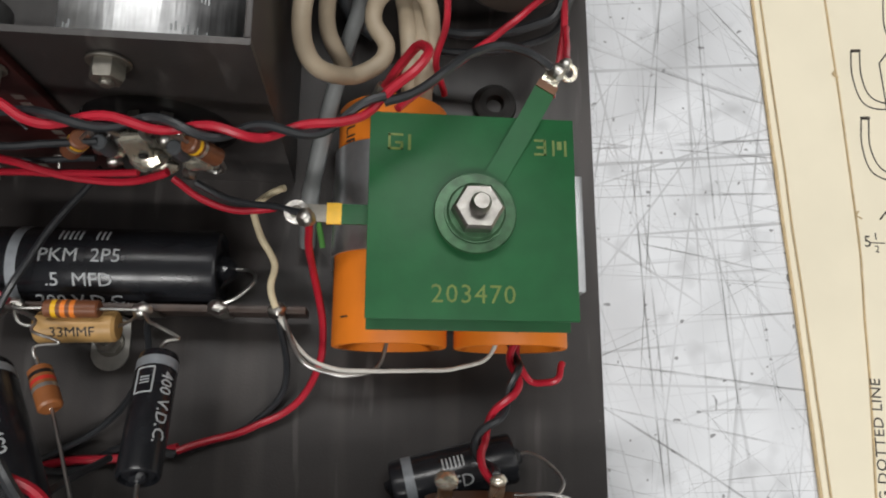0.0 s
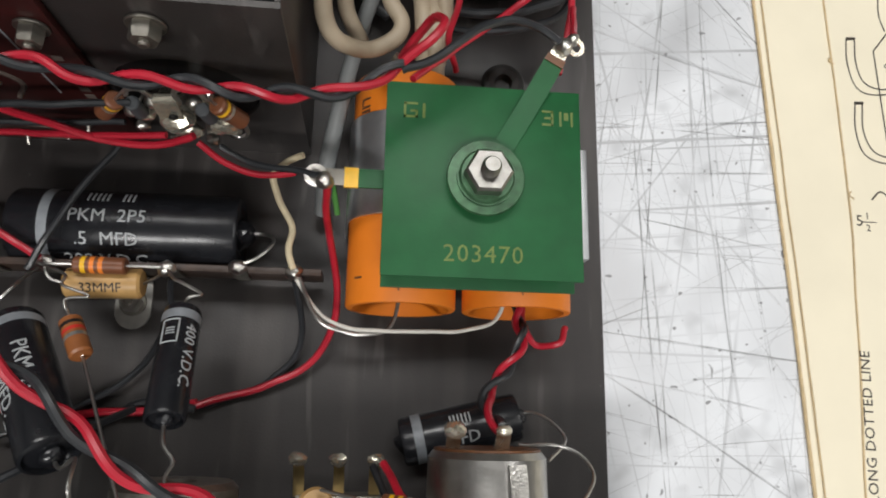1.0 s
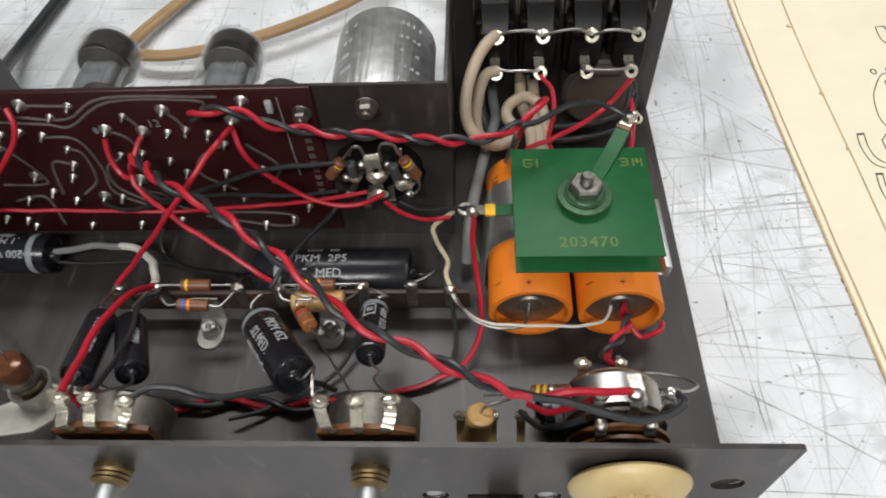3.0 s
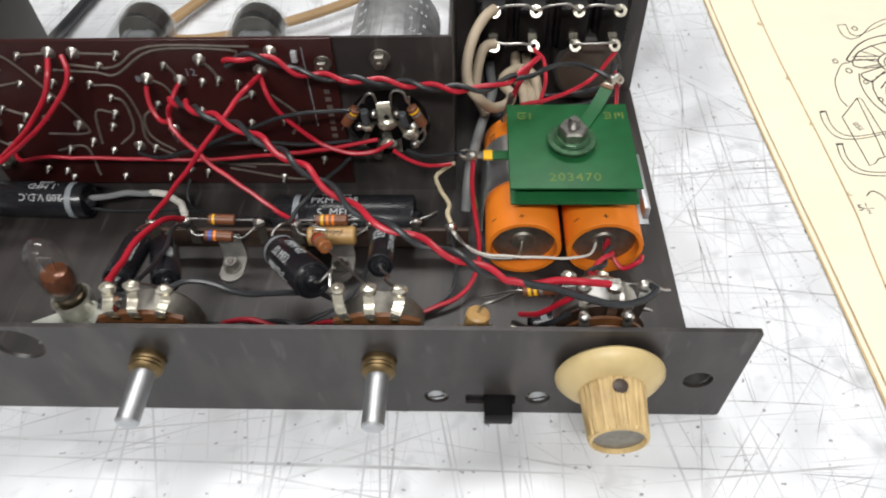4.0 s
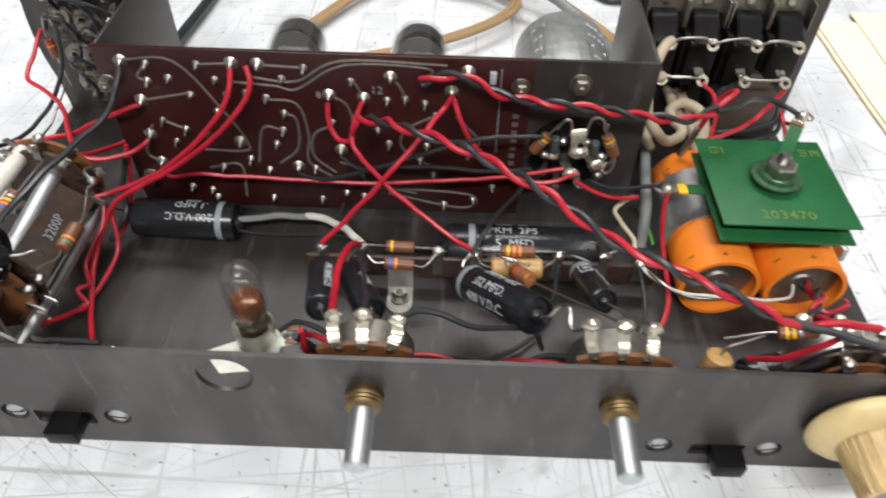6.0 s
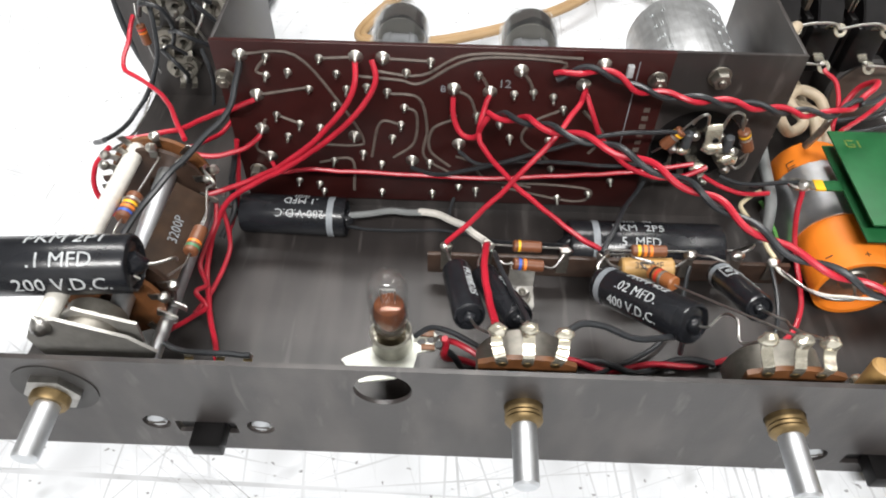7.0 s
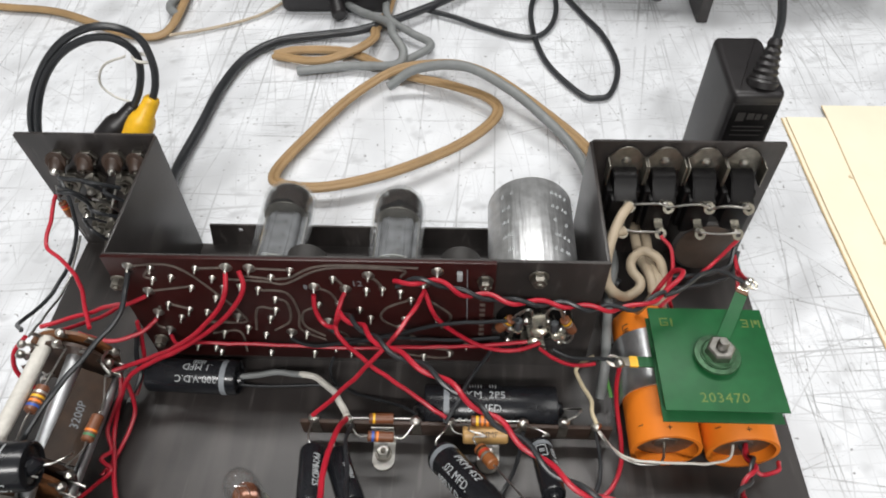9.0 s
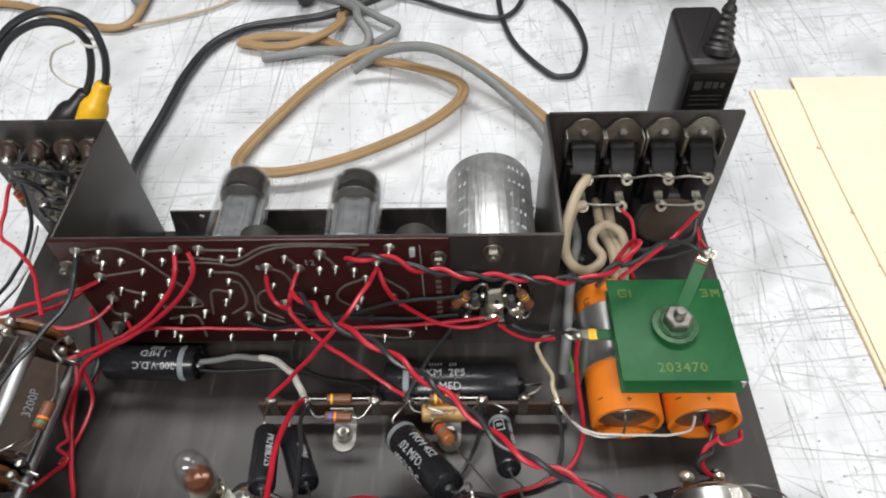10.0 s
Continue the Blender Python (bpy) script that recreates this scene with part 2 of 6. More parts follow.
PAPER = mat("old_paper", (0.86, 0.79, 0.615), 0.8, var=0.05, scale=40, bump=0.06, bscale=600)
PAPEREDGE = mat("paper_edge", (0.60, 0.46, 0.27), 0.85, var=0.2, scale=300)
RUBBER = mat("rubber", (0.03, 0.028, 0.027), 0.6, var=0.2, scale=200)
DISC = mat("brown_disc", (0.058, 0.043, 0.034), 0.4, var=0.2, scale=200)
MICA = mat("getter_flash", (0.022, 0.016, 0.014), 0.2, 0.0, var=0.7, scale=160)
MICASHEET = mat("mica_sheet", (0.48, 0.48, 0.46), 0.3, var=0.2, scale=300)
ANODE = mat("anode_grey", (0.17, 0.175, 0.185), 0.6, 0.0, var=0.4, scale=260, bump=0.1)
CERAMIC = mat("lamp_base_white", (0.55, 0.56, 0.50), 0.35, 0.3, var=0.12, scale=300)
WALL = mat("wall_paint", (0.62, 0.62, 0.60), 0.8, var=0.04, scale=3)
CEIL = mat("ceiling_paint", (0.52, 0.52, 0.51), 0.9, var=0.03, scale=3)
FLOORM = mat("floor_vinyl", (0.22, 0.21, 0.20), 0.5, var=0.1, scale=6)
# the last value mixes pale reflected light into the glass as diffuse colour
GLASS = glass_mat("clear_glass", (0.98, 0.985, 0.985), 0.012)
TUBEGLASS = glass_mat("hazed_glass", (0.98, 0.985, 0.985), 0.014)
SHEETALU = mat("aluminium_sheet", (0.74, 0.75, 0.77), 0.3, 0.9, var=0.12, scale=300, bump=0.1)
CAN = mat("bright_can", (0.62, 0.63, 0.64), 0.44, 0.88, var=0.24, scale=260, bump=0.1)


def drawn(m, scale, strength, depth):
    """Long drawing marks in bare metal."""
    nt = m.node_tree
    geo, mp, n, bp = (nt.nodes.new("ShaderNode" + k) for k in ("NewGeometry", "Mapping", "TexNoise", "Bump"))
    mp.inputs["Scale"].default_value, n.inputs["Scale"].default_value = scale, 1
    bp.inputs["Strength"].default_value, bp.inputs["Distance"].default_value = strength, depth
    nt.links.new(geo.outputs["Position"], mp.inputs["Vector"])
    nt.links.new(mp.outputs[0], n.inputs["Vector"])
    nt.links.new(n.outputs["Fac"], bp.inputs["Height"])
    nt.links.new(bp.outputs[0], nt.nodes["Principled BSDF"].inputs["Normal"])


drawn(CAN, (420, 40, 420), 0.35, 0.0014)


def grimed(m, scale, color):
    """Brown handling dirt in streaks."""
    nt = m.node_tree
    b = nt.nodes["Principled BSDF"]
    col = b.inputs["Base Color"].links[0].from_socket
    geo, mp, n, r, mx = (nt.nodes.new("ShaderNode" + k) for k in ("NewGeometry", "Mapping", "TexNoise", "MapRange", "Mix"))
    mp.inputs["Scale"].default_value, n.inputs["Scale"].default_value, n.inputs["Detail"].default_value = scale, 1, 3
    r.inputs["From Min"].default_value, r.inputs["From Max"].default_value, r.inputs["To Max"].default_value = 0.45, 0.7, 0.32
    mx.data_type = "RGBA"
    mx.inputs["B"].default_value = (*color, 1)
    nt.links.new(geo.outputs["Position"], mp.inputs["Vector"])
    nt.links.new(mp.outputs[0], n.inputs["Vector"])
    nt.links.new(n.outputs["Fac"], r.inputs["Value"])
    nt.links.new(r.outputs[0], mx.inputs["Factor"])
    nt.links.new(col, mx.inputs["A"])
    nt.links.new(mx.outputs["Result"], b.inputs["Base Color"])


GRIP = mat("handled_ivory", (0.55, 0.40, 0.19), 0.5, var=0.2, scale=160, bump=0.1)
grimed(GRIP, (900, 110, 900), (0.22, 0.115, 0.035))
BANDS = {"y": YELLOW, "o": mat("band_orange", (0.80, 0.22, 0.03), 0.4), "b": mat("band_blue", (0.03, 0.10, 0.45), 0.4),
         "r": mat("band_red", (0.5, 0.03, 0.02), 0.4), "s": mat("band_silver", (0.5, 0.5, 0.48), 0.3, 0.8), "k": mat("band_black", (0.012, 0.01, 0.01), 0.4), "g": mat("band_green", (0.05, 0.2, 0.1), 0.4)}


# ---- mesh tools, in centimetres ----
def root_of(ob):
    while ob.parent:
        ob = ob.parent
    return ob


def finish(bm, name, material, origin, smooth=True, sharp=35):
    me = bpy.data.meshes.new(name)
    bmesh.ops.translate(bm, verts=bm.verts, vec=-Vector(origin))
    bmesh.ops.scale(bm, verts=bm.verts, vec=(CM, CM, CM))
    bmesh.ops.recalc_face_normals(bm, faces=bm.faces)
    for e in bm.edges:
        if len(e.link_faces) == 2 and e.calc_face_angle(0) > radians(sharp):
            e.smooth = False
    for f in bm.faces:
        f.smooth = smooth
    bm.to_mesh(me)
    bm.free()
    me.materials.append(material)
    return me


def thing(name, at, label, category, group="", kind=""):
    ob = new(name)
    ob.location, ob.empty_display_size = Vector(at) * CM, 0.005
    return tagged(ob, label, category, group, kind)


def part(name, bm, material, parent, label="", kind=""):
    o = new(name, finish(bm, name, material, root_of(parent).location / CM))
    o.parent = parent
    return tagged(o, label, kind=kind)


def solid(name, bm, material, at, label, category, group="", kind=""):
    o = new(name, finish(bm, name, material, at))
    o.location = Vector(at) * CM
    return tagged(o, label, category, group, kind)


def box(x0, x1, y0, y1, z0, z1, bev=0.0, bm=None, seg=2):
    own = bm or bmesh.new()
    b = bmesh.new()
    bmesh.ops.create_cube(b, size=1)
    for v in b.verts:
        v.co = Vector((x0 + (x1 - x0) * (v.co.x + .5), y0 + (y1 - y0) * (v.co.y + .5), z0 + (z1 - z0) * (v.co.z + .5)))
    if bev:
        bmesh.ops.bevel(b, geom=b.edges[:], offset=bev, segments=seg, affect="EDGES", profile=0.5)
    return merge(own, b)


def merge(a, b):
    me = bpy.data.meshes.new("tmp")
    b.to_mesh(me)
    b.free()
    a.from_mesh(me)
    bpy.data.meshes.remove(me)
    return a


def frame_of(axis):
    z = Vector(axis).normalized()
    x = Vector((1, 0, 0)) if abs(z.x) < 0.8 else Vector((0, 1, 0))
    y = z.cross(x).normalized()
    return y.cross(z).normalized(), y, z


def lathe(p0, axis, prof, seg=24, bm=None, up=None):
    """prof: (radius, distance along the axis) from one end to the other."""
    bm = bm or bmesh.new()
    ex, ey, ez = frame_of(axis)
    if up:
        ey = (Vector(up) - ez * Vector(up).dot(ez)).normalized()
        ex = ey.cross(ez)
    rings = []
    for r, h in prof:
        c = Vector(p0) + ez * h
        if r < 1e-5:
            rings.append([bm.verts.new(c)])
        else:
            rings.append([bm.verts.new(c + (ex * math.cos(2 * math.pi * i / seg) + ey * math.sin(2 * math.pi * i / seg)) * r) for i in range(seg)])
    for a, b in zip(rings, rings[1:]):
        for i in range(seg):
            j = (i + 1) % seg
            if len(a) == 1 and len(b) == 1:
                continue
            if len(a) == 1:
                bm.faces.new((a[0], b[j], b[i]))
            elif len(b) == 1:
                bm.faces.new((a[i], a[j], b[0]))
            else:
                bm.faces.new((a[i], a[j], b[j], b[i]))
    return bm


def rod(a, b, r, seg=16, bev=0.0, bm=None, r2=None):
    d = (Vector(b) - Vector(a)).length
    r2 = r if r2 is None else r2
    e = min(bev, r * 0.9)
    return lathe(a, Vector(b) - Vector(a), [(0, 0), (r - e, 0), (r, e), (r2, d - e), (r2 - e, d), (0, d)] if e else [(0, 0), (r, 0), (r2, d), (0, d)], seg, bm)


def spline(pts, n=6):
    P = [Vector(p) for p in pts]
    if len(P) < 3:
        return [P[0].lerp(P[-1], i / n) for i in range(n + 1)]
    Q = [P[0] * 2 - P[1]] + P + [P[-1] * 2 - P[-2]]
    out = []
    for i in range(1, len(Q) - 2):
        a, b, c, d = Q[i - 1:i + 3]
        for k in range(n):
            t = k / n
            out.append(0.5 * (2 * b + (c - a) * t + (2 * a - 5 * b + 4 * c - d) * t * t + (3 * b - a - 3 * c + d) * t ** 3))
    return out + [P[-1]]


def sweep(pts, r, seg=8, n=6, bm=None, smooth=True, flat=1.0):
    """A tube along the points; flat below 1 squeezes it."""
    bm = bm or bmesh.new()
    P = spline(pts, n) if smooth else [Vector(p) for p in pts]
    rings, up = [], None
    for i, p in enumerate(P):
        t = (P[min(i + 1, len(P) - 1)] - P[max(i - 1, 0)])
        t = t.normalized() if t.length > 1e-6 else Vector((0, 0, 1))
        if up is None:
            up = frame_of(t)[0]
        up = (up - t * up.dot(t))
        up = up.normalized() if up.length > 1e-6 else frame_of(t)[0]
        s = t.cross(up)
        rings.append([bm.verts.new(p + (up * math.cos(2 * math.pi * k / seg) + s * math.sin(2 * math.pi * k / seg) * flat) * r) for k in range(seg)])
    for a, b in zip(rings, rings[1:]):
        for k in range(seg):
            bm.faces.new((a[k], a[(k + 1) % seg], b[(k + 1) % seg], b[k]))
    bm.faces.new(rings[0][::-1])
    bm.faces.new(rings[-1])
    return bm


def ribbon(pts, w, t, side, bm=None, n=5):
    """A flat strip of width w and thickness t along the points; side: across the strip."""
    bm = bm or bmesh.new()
    P, rings = spline(pts, n), []
    for i, p in enumerate(P):
        d = (P[min(i + 1, len(P) - 1)] - P[max(i - 1, 0)]).normalized()
        s = (Vector(side) - d * Vector(side).dot(d)).normalized()
        u = d.cross(s)
        rings.append([bm.verts.new(p + s * a * w / 2 + u * b * t / 2) for a, b in ((-1, -1), (1, -1), (1, 1), (-1, 1))])
    for a, b in zip(rings, rings[1:]):
        for k in range(4):
            bm.faces.new((a[k], a[(k + 1) % 4], b[(k + 1) % 4], b[k]))
    bm.faces.new(rings[0][::-1])
    bm.faces.new(rings[-1])
    return bm


def twist(pts, off, pitch, phase, n=10):
    """The centre line of one strand of a twisted pair."""
    P, out, L, up = spline(pts, n), [], 0, None
    for i, p in enumerate(P):
        t = (P[min(i + 1, len(P) - 1)] - P[max(i - 1, 0)]).normalized()
        up = frame_of(t)[0] if up is None else up
        up = (up - t * up.dot(t)).normalized()
        if i:
            L += (p - P[i - 1]).length
        a = 2 * math.pi * L / pitch + phase + .6 * noise.noise((L * .45, 7.0, pts[0][0]))
        out.append(p + (up * math.cos(a) + t.cross(up) * math.sin(a)) * off * (1.12 + .35 * noise.noise((L * .7, phase, 3.0))))
    return out


def from_curve(cu):
    ob = new("tmp", cu)
    bpy.context.view_layer.update()
    me = bpy.data.meshes.new_from_object(ob.evaluated_get(bpy.context.evaluated_depsgraph_get()))
    bm = bmesh.new()
    bm.from_mesh(me)
    bpy.data.objects.remove(ob)
    bpy.data.curves.remove(cu)
    bpy.data.meshes.remove(me)
    bmesh.ops.remove_doubles(bm, verts=bm.verts, dist=1e-5)
    return bm


def circle(x, y, r, n=32, ry=None):
    return [(x + r * math.cos(2 * math.pi * i / n), y + (ry or r) * math.sin(2 * math.pi * i / n)) for i in range(n)]


def plate(outline, holes, thick, m):
    """A sheet with holes, drawn in its own plane and laid at the pose m (in centimetres)."""
    cu = bpy.data.curves.new("tmp", "CURVE")
    cu.dimensions, cu.fill_mode, cu.extrude = "2D", "BOTH", thick / 2
    for pts in (outline, *holes):
        s = cu.splines.new("POLY")
        s.points.add(len(pts) - 1)
        for q, (x, y) in zip(s.points, pts):
            q.co = (x, y, 0, 1)
        s.use_cyclic_u = True
    bm = from_curve(cu)
    bmesh.ops.transform(bm, matrix=m, verts=bm.verts)
    return bm


def rounded(x0, x1, y0, y1, r, n=4):
    out = []
    for cx, cy, a in ((x1 - r, y1 - r, 0), (x0 + r, y1 - r, 90), (x0 + r, y0 + r, 180), (x1 - r, y0 + r, 270)):
        out += [(cx + r * math.cos(radians(a + 90 * i / n)), cy + r * math.sin(radians(a + 90 * i / n))) for i in range(n + 1)]
    return out


def lettering(body, size, m, thick=0.01, space=1.0):
    cu = bpy.data.curves.new("tmp", "FONT")
    cu.body, cu.size, cu.extrude, cu.space_character = body, size, thick / 2, space
    cu.align_x, cu.align_y, cu.resolution_u = "CENTER", "CENTER", 2
    bm = from_curve(cu)
    bmesh.ops.transform(bm, matrix=m, verts=bm.verts)
    return bm


XZ = Matrix(((1, 0, 0, 0), (0, 0, -1, 0), (0, 1, 0, 0), (0, 0, 0, 1)))   # drawing plane -> faces -y


def facing(y):
    return Matrix.Translation((0, y, 0)) @ XZ


def lettered_on(p0, p1, r, lines, size, up, mirror=False, gap=1.25, along=0.5):
    """Lines of writing wrapped round a cylinder from p0 to p1; up: the side on which they stand."""
    p0, p1 = Vector(p0), Vector(p1)
    ez = (p1 - p0).normalized()
    ey = (Vector(up) - ez * Vector(up).dot(ez)).normalized()
    ex = ez.cross(ey)
    bm = bmesh.new()
    for i, s in enumerate(lines):
        b = lettering(s, size, Matrix.Identity(4))
        for k in range(-4, 5):
            bmesh.ops.bisect_plane(b, geom=b.verts[:] + b.edges[:] + b.faces[:], dist=1e-6, plane_co=(0, k * size * .1, 0), plane_no=(0, 1, 0))
        v0 = ((len(lines) - 1) / 2 - i) * size * gap
        for v in b.verts:
            u, h = v.co.x, v.co.y + v0
            a = h / r
            v.co = p0.lerp(p1, along) + ez * u + (ey * math.cos(a) - ex * math.sin(a)) * (r + 0.008 + v.co.z)
        merge(bm, b)
    return bm


def hexa(p, axis, r, h, bm=None):
    return lathe(p, axis, [(0, 0), (r, 0), (r, h * 0.8), (r * 0.88, h), (0, h)], 6, bm)


def blob(p, r, bm=None, sq=(1, 1, 1)):
    """A drop of solder."""
    bm = bm or bmesh.new()
    b = bmesh.new()
    bmesh.ops.create_icosphere(b, subdivisions=2, radius=1)
    k = Vector(p)
    for v in b.verts:
        w = 1 + 0.28 * noise.noise(v.co * 1.7 + k * 3.1)
        v.co = k + Vector((v.co.x * sq[0], v.co.y * sq[1], v.co.z * sq[2])) * r * w
    return merge(bm, b)


def wire(pts, r, material, label, name="wire", n=6, seg=8, group="hook-up wires"):
    P = [p + noise.noise_vector(p * 1.3) * (.05 if r < .15 and 0 < i < len(pts) * n - n else 0) for i, p in enumerate(spline(pts, n))]
    return solid(name, sweep(P, r, seg, 1, smooth=False), material, pts[0], label, "wire", group)


def pair(pts, r, pitch, label, phase=0.0, mats=None):
    t = thing("twisted_wire_pair", pts[0], label, "wire", "twisted wire pairs")
    for i, m in enumerate(mats or (RED, BLACK)):
        part(("red_wire", "black_wire")[i], sweep(twist(pts, r * 1.02, pitch, phase + math.pi * i), r, 8, 1, smooth=False), m, t)
    return t

# ---- room and bench ----
BZ = -0.14
b = box(-260, 300, -250, 330, -91, -90)
solid("floor", b, FLOORM, (0, 0, -90), "grey vinyl workshop floor", "floor", kind="structure")
b = box(-260, 300, -250, 330, 170, 172)
solid("ceiling", b, CEIL, (0, 0, 170), "white painted ceiling", "ceiling", kind="structure")
for nm, a in (("wall_north", (-260, 300, 330, 336)), ("wall_south", (-260, 300, -256, -250)), ("wall_west", (-266, -260, -256, 336)), ("wall_east", (300, 306, -256, 336))):
    solid(nm, box(*a, -91, 172), WALL, (a[0], a[2], -90), "plain light grey workshop wall", "wall", kind="structure")
solid("workbench_top", box(-110, 90, -45, 75, BZ - 3.5, BZ, 0.15), BENCH, (0, 0, BZ), "white painted bench top scored with knife cuts", "workbench", kind="structure")
for x in (-104, 84):
    for y in (-39, 69):
        solid("workbench_leg", box(x - 3, x + 3, y - 3, y + 3, -90, BZ - 3.5, 0.2), STEEL, (x, y, -90), "steel leg under the bench top", "workbench leg", kind="structure")



def knife_cuts():
    """Shallow dirty cuts in the bench paint, in bundles along a few habitual directions."""
    rng = random.Random(11)
    verts, faces = [], []

    def cut(x, y, ang, ln, w):
        n, bow, a = max(3, int(ln / 1.5)), rng.uniform(-.012, .012) * ln, radians(ang)
        d, s = Vector((math.cos(a), math.sin(a))), Vector((-math.sin(a), math.cos(a)))
        base = len(verts)
        for i in range(n + 1):
            t = i / n
            c = Vector((x, y)) + d * ln * (t - .5) + s * (bow * 4 * t * (1 - t) + rng.uniform(-.012, .012))
            h = w * (.35 + .65 * math.sin(math.pi * min(1, max(0, t * .9 + .05)))) / 2
            for sg in (-1, 1):
                q = c + s * h * sg
                verts.append((q.x * CM, q.y * CM, .00003))
        for i in range(n):
            k = base + 2 * i
            faces.append((k, k + 2, k + 3, k + 1))

    def bundles(count, x0, x1, y0, y1, width):
        for _ in range(count):
            cx, cy = rng.uniform(x0, x1), rng.uniform(y0, y1)
            ang = rng.choice((90, 90, 94, 86, 0, 2, -3, -16, -32, -38, -52, -64, 70, 22)) + rng.gauss(0, 4)
            for _ in range(rng.choice((1, 1, 2, 3, 4, 6))):
                cut(cx + rng.gauss(0, .9), cy + rng.gauss(0, .9), ang + rng.gauss(0, 2.5), rng.choice((1.2, 2, 3, 4, 6, 9, 13)) * rng.uniform(.7, 1.3), width * rng.choice((.5, .7, 1, 1, 1.6)))

    bundles(42, -45, 40, -16, 2, .024)
    bundles(90, -50, 40, 16, 50, .03)
    bundles(35, -50, -24, -5, 18, .034)
    bundles(120, 7.5, 17, -8, 30, .024)
    for x0, y0, x1, y1 in ((11.3, 15.6, 11.45, 5.3), (12.1, 11.9, 12.35, 8.6), (8.2, 14.25, 13.3, 12.8), (8.1, 11.3, 13.2, 11.8), (8.1, 9.9, 13.4, 10.2), (9.5, 8.6, 13.2, 7.9), (10.2, 9.9, 13.2, 6.2),
                           (9.1, 11.3, 9.5, 1.4), (7.95, 4.4, 12.7, 1.4), (8.0, 5.5, 13.1, 4.9), (10.1, 4.3, 13.2, 4.4), (7.95, 4.4, 13.1, 3.4)):
        for _ in range(2):
            cut((x0 + x1) / 2 + rng.gauss(0, .05), (y0 + y1) / 2, math.degrees(math.atan2(y1 - y0, x1 - x0)), math.hypot(x1 - x0, y1 - y0) * 1.15, .055)
    me = bpy.data.meshes.new("knife_cuts")
    me.from_pydata(verts, [], faces)
    me.materials.append(CUTGRIME)
    o = new("knife_cuts", me)
    o.location.z = BZ * CM
    return tagged(o, "fine grey knife cuts in the white bench paint", "cuts", kind="stuff")


knife_cuts()

# ---- the amplifier chassis, lying open on the bench ----
PT = 4.42      # top of the front panel
WT = 6.93      # top of the box and rear walls
chassis = thing("amplifier_chassis", (-8, 8, BZ), "open dark brown steel amplifier chassis lying on the bench", "chassis")
part("deck", plate([(-23.4, 0.42), (7.88, 0.42), (7.88, 16.3), (-23.4, 16.3)],
                   [], 0.12, Matrix.Translation((0, 0, -0.06))), PAINT, chassis)
holes = [circle(-11.88, 3.52, .72), circle(7.15, 1.95, .42), circle(-8.38, 2.9, .5), circle(-1.85, 2.85, .5), circle(-20.2, 3.1, .5), circle(4.55, 2.5, .5),
         rounded(0.55, 2.05, .42, .98, .05), rounded(-17.6, -15.95, .85, 1.45, .05)]
holes += [circle(x, z, .37) for x, z in ((-.32, .83), (2.7, .83), (-18.1, 1.35), (-15.3, 1.25))]
part("front_panel", plate(rounded(-24.2, 8.25, BZ + .01, PT, .12), holes, 0.13, facing(0.36)), PAINT, chassis, "dark brown front panel with round control holes")
part("rear_panel", plate(rounded(0.06, 7.83, 0, WT, .12), [], .12, facing(16.3)), PAINT, chassis)
part("rear_panel", plate([(-23.4, 0), (-17.8, 0), (-17.8, WT), (-23.65, WT), (-23.75, WT - .1)], [], .12, facing(16.3)), PAINT, chassis)
for x in (-17.74, 0.0):
    part("side_wall", box(x - .06, x + .06, 10.07, 16.24, 0, WT, .02), PAINT, chassis)
part("box_wall", plate([(-17.8, 0), (0.06, 0), (0.06, WT), (-17.8, WT)], [circle(-2.3, 3.35, 1.5), rounded(-16.9, -4.3, .7, 6.3, .2)], .12, facing(10.0)), PAINT, chassis)
part("rear_lip", plate([(-17.2, 0), (-.1, 0), (-.1, 1.42), (-17.0, 1.42)], [circle(-15.6, 1.1, .13), circle(-9.2, 1.1, .13)], .1, facing(16.3)), PAINT, chassis)

# added black disc behind the right panel hole, so that it shows dark
part("hole_backing", lathe((7.15, .44, 1.95), (0, 1, 0), [(0, .25), (.3, .25), (.36, .02), (.44, 0), (.5, .05), (.5, .4), (0, .4)], 24), RUBBER, chassis, "black disc added behind the panel hole")

